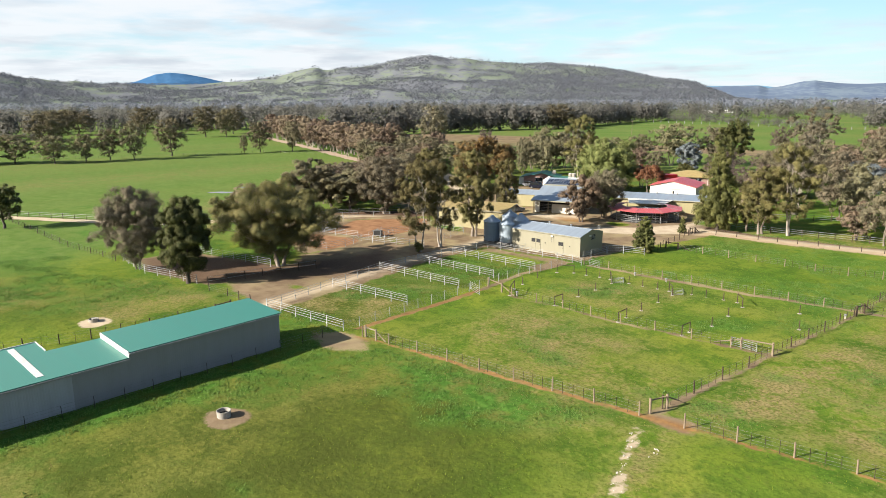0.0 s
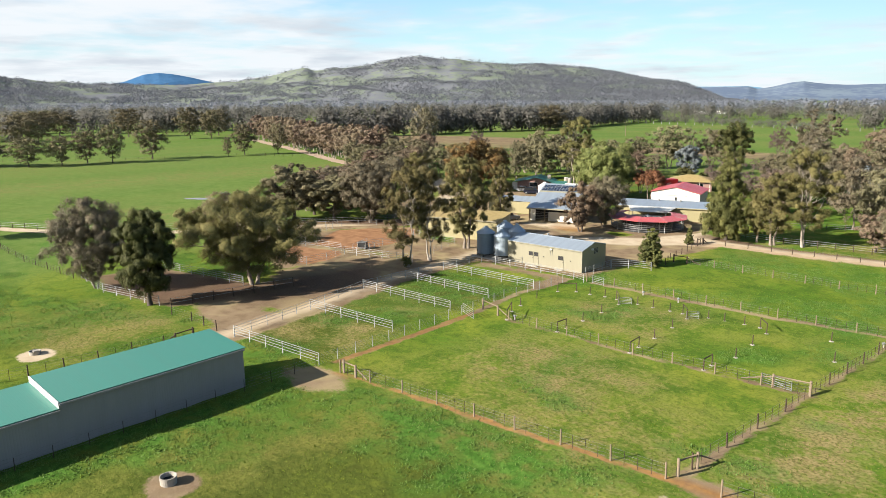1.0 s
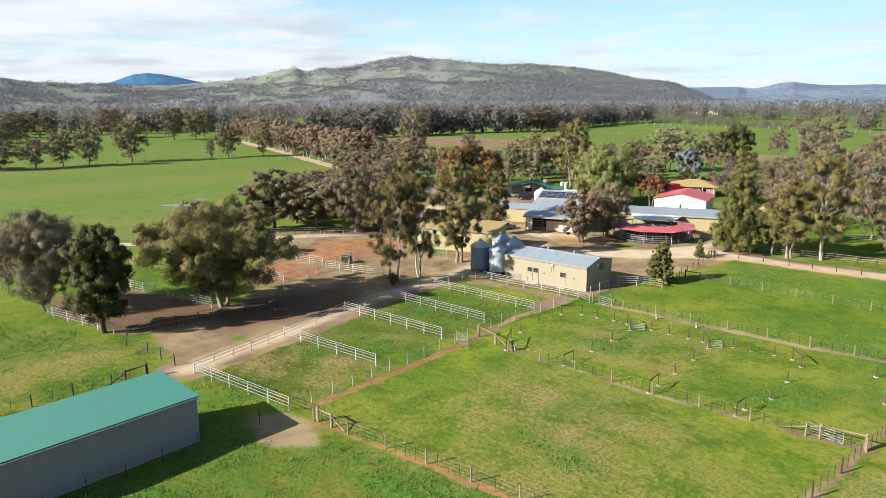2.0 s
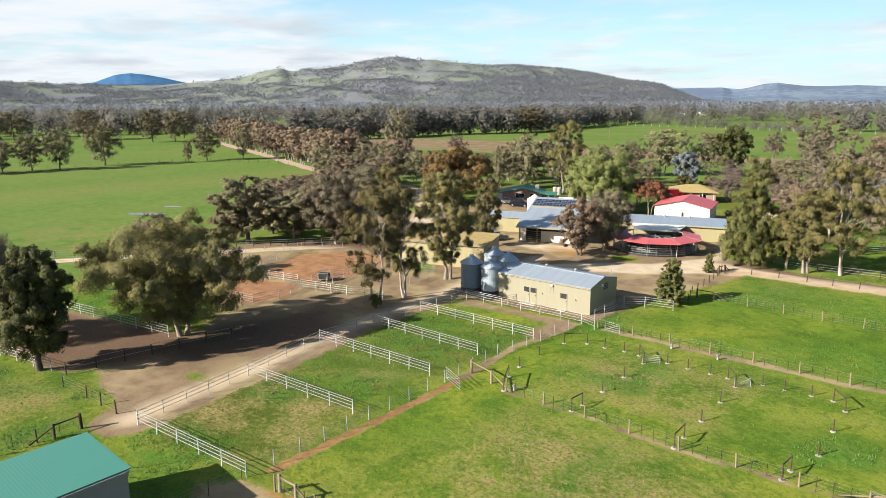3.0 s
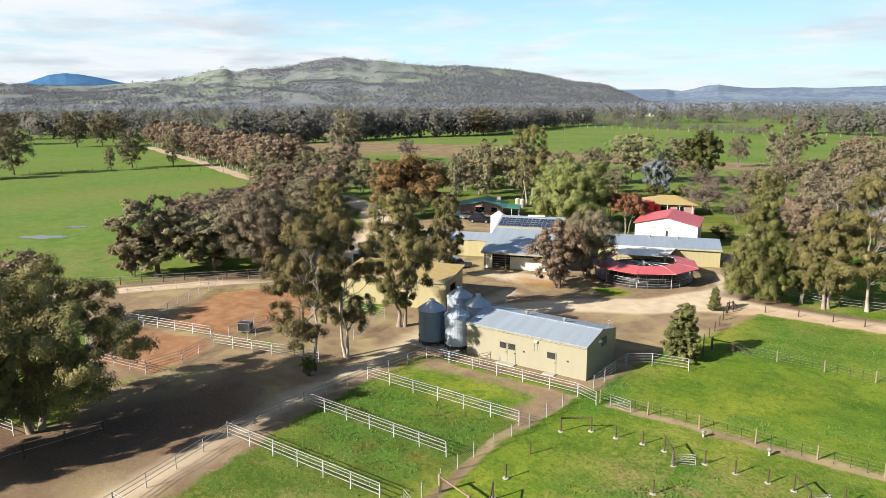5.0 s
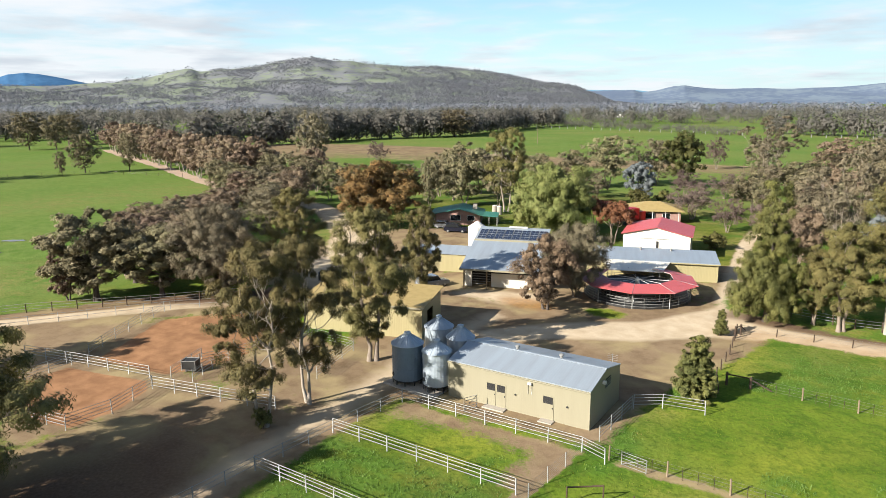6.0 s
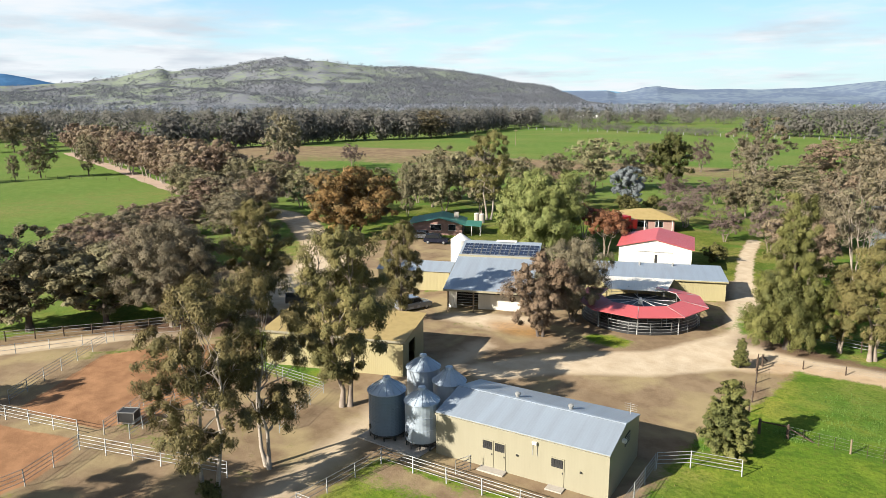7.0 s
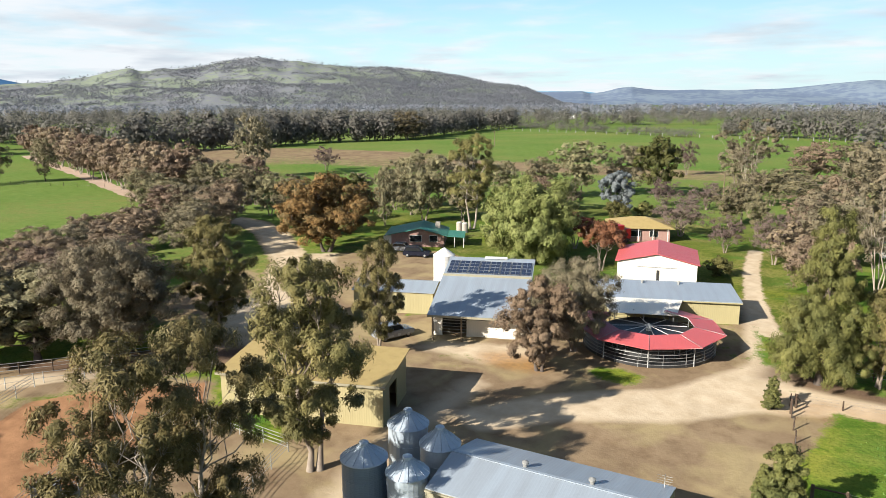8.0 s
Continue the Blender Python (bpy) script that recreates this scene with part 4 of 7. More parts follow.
silo(-81.20, 91.70, 1.30 * U, 0.55, 3.45 * U, 4.35 * U, M_SILO_DARK, "dark weathered steel silo with a blue-grey conical roof")
silo(-78.00, 92.00, 1.17 * U, 0.65, 3.30 * U, 4.20 * U, M_SILO, "bright galvanised silo on short legs")
silo(-81.30, 96.50, 1.25 * U, 0.6, 3.75 * U, 4.65 * U, M_SILO, "tall galvanised silo streaked with dark marks")
silo(-78.10, 95.70, 1.18 * U, 0.6, 3.55 * U, 4.55 * U, M_SILO, "galvanised silo with a conical roof beside the shed")
bm = cube(-82.9, -77.0, 90.0, 98.4, -0.1, 0.06, 0.02)
tagged(mesh_object("concrete_slab", bm, M_CONCRETE), "pale concrete slab under the silos", "slab", kind="structure")


def build_green_shed():
    """A long low shed of three roofs, its long wall facing the pasture."""
    ob = tagged(empty("machinery_shed", -60.47, 37.83, 0, 3.6), "long pale grey machinery shed with sea-green sheet metal roofs", "shed")
    t, o = 0.12, 0.18
    SLOPE = 0.06                                    # the roofs rise gently towards the back

    def bay(y0, y1, front, depth, wall):
        # front wall stands at x = 0, the back at x = -depth
        back = front + SLOPE * depth
        part("wall", cube(-t, 0, y0, y1, -0.15, front), wall, ob)
        part("wall", cube(-depth, -depth + t, y0, y1, -0.15, back), wall, ob)
        for a, b in ((y0, y0 + t), (y1 - t, y1)):
            part("wall", outline(bmesh.new(), [(-depth + t, -0.15), (-t, -0.15), (-t, front), (-depth + t, back)], a, b), wall, ob)
        end = o if y1 == 0 else 0.0
        part("roof", slab(bmesh.new(), [(o, y0, front - SLOPE * o), (o, y1 + end, front - SLOPE * o), (-depth - o, y1 + end, back + SLOPE * o), (-depth - o, y0, back + SLOPE * o)], 0.07), M_GREEN_ROOF, ob)
        part("gutter", cube(0.18, 0.30, y0, y1, front - 0.16, front - 0.03), M_GREY_WALL, ob)
    HIGH, LOW = 3.62, 3.14
    bay(-15.2, 0.0, HIGH, 5.7, M_GREY_WALL)
    bay(-19.9, -15.204, LOW, 5.7, M_GREY_WALL)
    bay(-38.0, -19.904, LOW, 8.3, M_LIGHT_WALL)
    # white boards over the step between the roofs and along the deeper bay's bare edge
    part("barge", outline(bmesh.new(), [(o, LOW + 0.04), (o, HIGH + 0.09), (-5.9, HIGH + 0.09 + 6.08 * SLOPE), (-5.9, LOW + 0.04 + 6.08 * SLOPE)], -15.27, -15.21), M_WHITE, ob, "white barge board")
    part("barge", outline(bmesh.new(), [(-5.92, LOW + 5.92 * SLOPE - 0.1), (-5.92, LOW + 5.92 * SLOPE + 0.14), (-8.48, LOW + 8.48 * SLOPE + 0.14), (-8.48, LOW + 8.48 * SLOPE - 0.1)], -19.9, -19.82), M_WHITE, ob, "white barge board")
    part("barge", cube(-8.56, -8.49, -38.0, -19.82, LOW + 0.40, LOW + 0.66), M_WHITE, ob, "white barge board")
    # a clear strip of sheeting up the deeper roof
    part("skylight", slab(bmesh.new(), [(x, y, LOW + 0.075 - SLOPE * x) for x, y in ((-0.7, -22.25), (-0.7, -21.7), (-8.1, -21.7), (-8.1, -22.25))], 0.03), M_WHITE, ob, "pale translucent roof strip")


build_green_shed()

TURN_HOME = 23.0


def build_hay_shed():
    """The yellow shed behind the gums: one pitch rising to the back, open dark doorway at its end."""
    L, D = 13.0 * U, 6.2 * U
    ob = tagged(empty("hay_shed", -101.0, 96.5, 0, 21.0), "yellow clad hay shed with a low tan-grey roof", "shed")
    t = 0.12
    lo, hi = 3.2 * U, 3.75 * U
    part("wall", cube(0, L, 0, t, -0.15, lo), M_YELLOW, ob)
    part("wall", cube(0, L, D - t, D, -0.15, hi), M_YELLOW, ob)
    for x in (0, L - t):
        pts = [(t, -0.15), (D - t, -0.15), (D - t, hi), (t, lo)]
        if x:
            for p in ([(t, -0.15), (1.6 * U, -0.15), (1.6 * U, lo + 0.1), (t, lo)], [(3.6 * U, -0.15), (D - t, -0.15), (D - t, hi), (3.6 * U, lo + 0.32 * U)], [(1.6 * U, 2.5 * U), (3.6 * U, 2.5 * U), (3.6 * U, lo + 0.32 * U), (1.6 * U, lo + 0.1)]):
                bm = outline(bmesh.new(), p, -x - t, -x)
                bmesh.ops.rotate(bm, verts=bm.verts, cent=(0, 0, 0), matrix=Matrix.Rotation(radians(90), 3, "Z"))
                part("wall", bm, M_YELLOW, ob)
        else:
            bm = outline(bmesh.new(), pts, -t, 0)
            bmesh.ops.rotate(bm, verts=bm.verts, cent=(0, 0, 0), matrix=Matrix.Rotation(radians(90), 3, "Z"))
            part("wall", bm, M_YELLOW, ob)
    part("roof", slab(bmesh.new(), [(-0.3, -0.3, lo - 0.02), (L + 0.3, -0.3, lo - 0.02), (L + 0.3, D + 0.3, hi + 0.02), (-0.3, D + 0.3, hi + 0.02)], 0.08), M_TAN_ROOF, ob, "weathered tan roof sheets")
    part("fascia", cube(-0.32, L + 0.32, -0.36, -0.31, lo - 0.12, lo + 0.08), M_CREAM, ob)


build_hay_shed()


def build_barn():
    """Barn with a long mono-pitch roof, solar panels near the top and an open front."""
    ob = tagged(empty("barn", -96.9, 120.9, 0, TURN_HOME), "open-fronted barn with a pale blue-grey roof carrying solar panels", "barn")
    L, D, lo, hi = 9.8 * U, 13.2 * U, 2.55 * U, 5.6 * U
    s = (hi - lo) / D
    t = 0.15
    part("roof", slab(bmesh.new(), [(0, 0, lo), (L, 0, lo), (L, D, hi), (0, D, hi)], 0.10), M_ZINC, ob)
    part("fascia", cube(0, L, -0.06, -0.003, lo - 0.15, lo + 0.1), M_CREAM, ob)
    part("wall", cube(0.3, L - 0.3, D - 0.6, D - 0.4, -0.15, hi - 0.3), M_CREAM, ob)
    for x in (0.2, L - 0.2 - t):
        bm = outline(bmesh.new(), [(2.0, -0.15), (D - 0.6, -0.15), (D - 0.6, hi - 0.3), (2.0, lo + 2.0 * s - 0.02)], -x - t, -x)
        bmesh.ops.rotate(bm, verts=bm.verts, cent=(0, 0, 0), matrix=Matrix.Rotation(radians(90), 3, "Z"))
        part("wall", bm, M_CREAM, ob)
    # front: a low white wall with a dark gap above, and a dark stall at one end
    part("front_wall", cube(3.7 * U, L - 0.4, 2.0, 2.0 + t, -0.15, 1.75 * U), M_WHITE_WALL, ob, "white rendered half wall")
    part("front_wall", cube(0.3, 1.2 * U, 2.0, 2.0 + t, -0.15, 2.1 * U), M_WHITE_WALL, ob)
    # black board behind the front, painted as the barn's inner shade
    part("inner_wall", cube(0.4, L - 0.4, 5.0, 5.12, -0.1, lo + 5.0 * s - 0.05), M_DARK, ob, "dark inner wall in shade")
    gate = part("stall_gate", cube(1.3 * U, 3.6 * U, 2.0, 2.06, 1.75, 1.85), M_GALV, ob)
    for k in range(4):
        part("rail", cube(1.3 * U, 3.6 * U, 2.0, 2.05, 0.35 + 0.35 * k, 0.41 + 0.35 * k), M_GALV, gate)
    for k in (0, 1, 3):
        part("post", cube(0.5 + k * (L - 1.2) / 3, 0.66 + k * (L - 1.2) / 3, 0.15, 0.31, -0.1, lo + 0.05), M_POST, ob)
    # the strip between the two roof pitches, and the array
    cell_w, cell_d = 1.0, 1.62
    y0 = D - 2 * cell_d - 1.3
    for i in range(8):
        for j in range(2):
            x, y = 0.35 + i * (cell_w + 0.25) * 1.03, y0 + j * (cell_d + 0.05)
            z = lo + s * y + 0.16
            w = (cell_w + 0.2)
            p = part("solar_panel", slab(bmesh.new(), [(x, y, z), (x + w, y, z), (x + w, y + cell_d, z + s * cell_d), (x, y + cell_d, z + s * cell_d)], 0.04), M_SOLAR, ob, "dark blue solar panel in a pale frame")
            for a, b in ((x, x + 0.03), (x + w - 0.03, x + w), (x + w / 2 - 0.015, x + w / 2 + 0.015)):
                part("frame", slab(bmesh.new(), [(a, y, z + 0.043), (b, y, z + 0.043), (b, y + cell_d, z + s * cell_d + 0.043), (a, y + cell_d, z + s * cell_d + 0.043)], 0.012), M_GALV, p)
            for k in (0, 1, 2):
                yy = y + k * (cell_d - 0.03) / 2
                part("frame", slab(bmesh.new(), [(x, yy, z + s * (yy - y) + 0.044), (x + w, yy, z + s * (yy - y) + 0.044), (x + w, yy + 0.03, z + s * (yy + 0.03 - y) + 0.044), (x, yy + 0.03, z + s * (yy + 0.03 - y) + 0.044)], 0.012), M_GALV, p)
    yy = y0 - 0.75
    part("roof_step", slab(bmesh.new(), [(0.05, yy, lo + s * yy + 0.105), (L - 0.05, yy, lo + s * yy + 0.105), (L - 0.05, yy + 0.3, lo + s * (yy + 0.3) + 0.2), (0.05, yy + 0.3, lo + s * (yy + 0.3) + 0.2)], 0.05), M_CREAM, ob)
    part("ridge_light", cube(L * 0.42, L * 0.68, D - 0.5, D - 0.1, hi + 0.08, hi + 0.3), M_WHITE, ob, "white ridge skylight")
    return ob


build_barn()
gable_building("stable_wing", "cream stable wing with a pale zinc roof, lower than the barn", "stable", -111.0, 125.0, TURN_HOME, 9.2 * U, 5.2 * U, 2.5 * U, 3.1 * U, M_YELLOW, M_ZINC, 0.2)
ob = tagged(empty("water_tank", -108.1, 141.1), "white poly water tank with a conical top", "tank")
part("body", lathe(bmesh.new(), [(1.4 * U, -0.05), (1.42 * U, 0.3), (1.4 * U, 1.6), (1.42 * U, 1.65), (1.4 * U, 1.7), (1.4 * U, 4.1 * U)], 28), M_WHITE, ob)
part("top", lathe(bmesh.new(), [(1.42 * U, 4.1 * U + 0.003), (1.42 * U, 4.15 * U), (0.2, 5.0 * U), (0.15, 5.05 * U)], 28), M_WHITE, ob)


def build_long_stable():
    """The long stable behind the horse walker, with a lean-to over the walker's back."""
    ob = tagged(empty("long_stable", -86.3, 138.1, 0, TURN_HOME), "long stable with a pale zinc roof and yellow walls", "stable")
    L, D, lo, hi, t = 16.6 * U, 6.0 * U, 2.7, 3.15, 0.15
    part("wall", cube(0, L, 0, t, -0.15, lo), M_YELLOW, ob)
    part("wall", cube(0, L, D - t, D, -0.15, hi), M_YELLOW, ob)
    for x in (0, L - t):
        bm = outline(bmesh.new(), [(t, -0.15), (D - t, -0.15), (D - t, hi), (t, lo)], -x - t, -x)
        bmesh.ops.rotate(bm, verts=bm.verts, cent=(0, 0, 0), matrix=Matrix.Rotation(radians(90), 3, "Z"))
        part("wall", bm, M_YELLOW, ob)
    part("roof", slab(bmesh.new(), [(-0.2, -0.3, lo), (L + 0.2, -0.3, lo), (L + 0.2, D + 0.2, hi), (-0.2, D + 0.2, hi)], 0.09), M_ZINC, ob)
    part("gutter", cube(-0.2, L + 0.2, -0.42, -0.31, lo - 0.12, lo), M_YELLOW, ob)
    for x in (0.42, 0.66):
        v = part("roof_vent", lathe(bmesh.new(), [(0.14, -0.2), (0.14, 0.25), (0.24, 0.27), (0.05, 0.45)], 12), M_GALV, ob)
        v.matrix_basis = pose(x * L, D * 0.85, hi)
    # lean-to
    a, b, out = 2.2 * U, 10.4 * U, 5.2 * U
    part("lean_to", slab(bmesh.new(), [(a + 0.9 * U, -out, 2.42), (b - 0.9 * U, -out, 2.42), (b + 0.3 * U, -0.32, lo - 0.02), (a - 0.2 * U, -0.32, lo - 0.02)], 0.07), M_WHITE_WALL, ob, "pale lean-to roof over the walker")
    for x in (a + 1.2 * U, (a + b) / 2, b - 1.2 * U):
        part("post", cube(x, x + 0.1, -out + 0.2, -out + 0.3, -0.1, 2.42), M_GALV, ob)


build_long_stable()


def build_walker():
    """The round horse walker: a ring of red roof on posts, rails round the track, a spider arm in the middle."""
    cx, cy = -76.1, 132.5
    ob = tagged(empty("horse_walker", cx, cy, 0, 0), "round horse walker with a red ring roof and pale rails", "horse walker")
    n, r_in, r_out, z_in, z_out = 9, 4.65, 7.75, 2.65, 2.2
    first = -90 + 18
    ang = [radians(first + 360 * k / n) for k in range(n)]

    def ring(r, a, z):
        return (r * math.cos(a), r * math.sin(a), z)
    for k in range(n):
        a0, a1 = ang[k], ang[k] + 2 * math.pi / n
        if 60 < math.degrees(a0) % 360 < 145:
            continue
        sheet = part("roof", slab(bmesh.new(), [ring(r_in, a0, z_in), ring(r_out, a0, z_out), ring(r_out, a1, z_out), ring(r_in, a1, z_in)], 0.05), M_RED_ROOF, ob)
        part("seam", tube(bmesh.new(), [ring(r_out, a0, z_out + 0.06), ring(r_in, a0, z_in + 0.06)], 0.028, 5), M_GALV, sheet, "pale roof seam")
        part("edge_trim", tube(bmesh.new(), [ring(r_out, a0, z_out + 0.02), ring(r_out, a1, z_out + 0.02)], 0.04, 5), M_RED_ROOF, sheet)
        part("edge_trim", tube(bmesh.new(), [ring(r_in, a0, z_in + 0.02), ring(r_in, a1, z_in + 0.02)], 0.03, 5), M_WHITE, sheet)
    for k in range(n):
        for r, z in ((r_out - 0.85 * U, z_out + 0.1), (r_in + 0.15, z_in - 0.03)):
            p = ring(r, ang[k], 0)
            part("post", tube(bmesh.new(), [(p[0], p[1], -0.1), (p[0], p[1], z)], 0.06, 6), M_GALV, ob)
    m = 36
    for r in (r_out - 0.85 * U, r_in + 0.15):
        for z in (0.35, 0.7, 1.05, 1.4):
            pts = [ring(r, 2 * math.pi * k / m, z) for k in range(m + 1)]
            part("rail", tube(bmesh.new(), pts, 0.028, 5, False), M_GALV, ob)
        for k in range(18):
            p = ring(r, 2 * math.pi * k / 18, 0)
            part("picket", tube(bmesh.new(), [(p[0], p[1], 0), (p[0], p[1], 1.45)], 0.03, 5), M_GALV, ob)
    # tall black kickboard and floor also imitate the shade under the ring roof
    kick = lathe(bmesh.new(), [(r_in + 0.05, 0.0), (r_in + 0.09, 0.0), (r_in + 0.09, 1.7), (r_in + 0.05, 1.7)], 36)
    part("kickboard", kick, M_BLACK, ob, "dark rubber kickboard")
    part("track_floor", lathe(bmesh.new(), [(r_in + 0.1, 0.0), (r_out - 1.1, 0.0), (r_out - 1.1, 0.05), (r_in + 0.1, 0.06)], 36), M_BLACK, ob, "dark rubber floor of the track")
    part("skirt", lathe(bmesh.new(), [(r_out - 0.86 * U, 0.0), (r_out - 0.83 * U, 0.0), (r_out - 0.83 * U, 0.32), (r_out - 0.86 * U, 0.32)], 36), M_BLACK, ob)
    hub = part("hub", lathe(bmesh.new(), [(0.55, 0), (0.4, 0.6), (0.28, 1.6), (0.3, 2.0), (0.12, 2.5)], 14), M_WHITE, ob, "white central drive hub")
    for k in range(10):
        a = 2 * math.pi * k / 10 + 0.2
        part("arm", tube(bmesh.new(), [ring(0.25, a, 2.25), ring(r_in - 0.1, a, 1.75)], 0.035, 5), M_WHITE, hub)


build_walker()


def build_red_shed():
    W, D = 9.5 * U, 9.0 * U
    ob = tagged(empty("red_roofed_shed", -87.2, 153.0, 0, 16.5), "white clad shed with a red gable roof", "shed")
    eave, top, t = 3.7 * U, 4.8 * U, 0.15
    prof = [(0, -0.15), (W, -0.15), (W, eave), (W / 2, top - 0.04), (0, eave)]
    part("wall", outline(bmesh.new(), prof, 0, t), M_WHITE_WALL, ob)
    part("wall", outline(bmesh.new(), prof, D - t, D), M_WHITE_WALL, ob)
    for x in (0, W - t):
        part("wall", cube(x, x + t, t, D - t, -0.15, eave), M_WHITE_WALL, ob)
    s, o = (top - eave) / (W / 2), 0.35
    part("roof", slab(bmesh.new(), [(-o, -o, eave - s * o), (W / 2, -o, top), (W / 2, D + o, top), (-o, D + o, eave - s * o)], 0.08), M_RED_ROOF, ob)
    part("roof", slab(bmesh.new(), [(W / 2, -o, top), (W + o, -o, eave - s * o), (W + o, D + o, eave - s * o), (W / 2, D + o, top)], 0.08), M_RED_ROOF, ob)
    part("door", cube(W * 0.50, W * 0.50 + 0.38, -0.04, -0.003, 0.6, 3.0), M_DARK, ob, "narrow dark doorway")
    part("track", cube(W * 0.25, W * 0.75, -0.05, -0.003, 3.35, 3.45), M_GALV, ob)


build_red_shed()


def window_in(ob, x0, x1, z0, z1, y=-0.03):
    w = part("window", cube(x0, x1, y, -0.003, z0, z1), M_WHITE, ob, "white framed window")
    part("pane", cube(x0 + 0.06, x1 - 0.06, y - 0.012, y - 0.003, z0 + 0.06, z1 - 0.06), M_GLASS, w)


def build_house():
    L, D, eave, top = 8.6 * U, 7.0 * U, 2.2, 3.35
    ob = tagged(empty("brick_house", -131.4, 158.8, 0, 30.0), "red brick house with a faded green roof and verandah", "house")
    t = 0.15
    prof = [(0, -0.15), (L, -0.15), (L, eave), (L * 0.55, top - 0.05), (0, eave)]
    part("wall", outline(bmesh.new(), prof, 0, t), M_BRICK, ob)
    part("wall", outline(bmesh.new(), prof, D - t, D), M_BRICK, ob)
    for x in (0, L - t):
        part("wall", cube(x, x + t, t, D - t, -0.15, eave), M_BRICK, ob)
    o, r = 0.6, L * 0.55
    s1, s2 = (top - eave) / r, (top - eave) / (L - r)
    part("roof", slab(bmesh.new(), [(-o - 0.6, -o, eave - s1 * o), (r, -o, top), (r, D + o, top), (-o - 0.6, D + o, eave - s1 * o)], 0.1), M_GREEN_ROOF, ob)
    part("roof", slab(bmesh.new(), [(r, -o, top), (L + o, -o, eave - s2 * o), (L + o, D + o, eave - s2 * o), (r, D + o, top)], 0.1), M_GREEN_ROOF, ob)
    v = part("verandah_roof", slab(bmesh.new(), [(L + o + 0.05, -o, eave - s2 * o), (L + 3.4 * U, -o, eave - 0.35), (L + 3.4 * U, D * 0.7, eave - 0.35), (L + o + 0.05, D * 0.7, eave - s2 * o)], 0.08), M_GREEN_ROOF, ob)
    for x, y in ((L + 3.2 * U, -o + 0.15), (L + 1.7 * U, -o + 0.15), (L + 3.2 * U, D * 0.65)):
        part("post", cube(x, x + 0.1, y, y + 0.1, -0.1, eave - 0.35), M_WHITE, v)
    window_in(ob, L * 0.35, L * 0.58, 0.9, 2.1)
    window_in(ob, L * 0.72, L * 0.88, 0.9, 2.1)
    part("white_wall", cube(-1.3 * U, -0.02, 0.02, 0.14, -0.1, 2.0), M_WHITE, ob)
    part("cooler", cube(L * 0.80, L * 0.80 + 0.9, D * 0.62, D * 0.62 + 0.8, eave, top + 0.35, 0.03), M_CONCRETE, ob, "pale evaporative cooler on the roof")


build_house()


def build_homestead():
    L, D = 9.5 * U, 8.0 * U
    ob = tagged(empty("homestead", -100.1, 185.3, 0, 25.0), "low house with a mustard hipped roof", "house")
    eave, top, t = 2.3 * U, 3.6 * U, 0.15
    # pale walls take the darker brick colour to paint in the verandah's shade
    for a in ((0, L, 0, t), (0, L, D - t, D), (0, t, t, D - t), (L - t, L, t, D - t)):
        part("wall", cube(*a, -0.15, eave), M_BRICK, ob)
    o = 0.7
    A, B, C, E = (-o, -o, eave), (L + o, -o, eave), (L + o, D + o, eave), (-o, D + o, eave)
    R0, R1 = (L * 0.38, D / 2, top), (L * 0.62, D / 2, top)
    for pts in ((A, B, R1, R0), (C, E, R0, R1), (B, C, R1), (E, A, R0)):
        part("roof", slab(bmesh.new(), pts, 0.08), M_TAN_ROOF, ob)
    for x in (0.2, 0.45, 0.7, 0.95):
        part("verandah_post", cube(L * x, L * x + 0.12, -o + 0.1, -o + 0.22, -0.1, eave), M_WHITE, ob)
    window_in(ob, L * 0.3, L * 0.5, 0.9, 2.1)
    window_in(ob, L * 0.65, L * 0.8, 0.9, 2.1)


build_homestead()


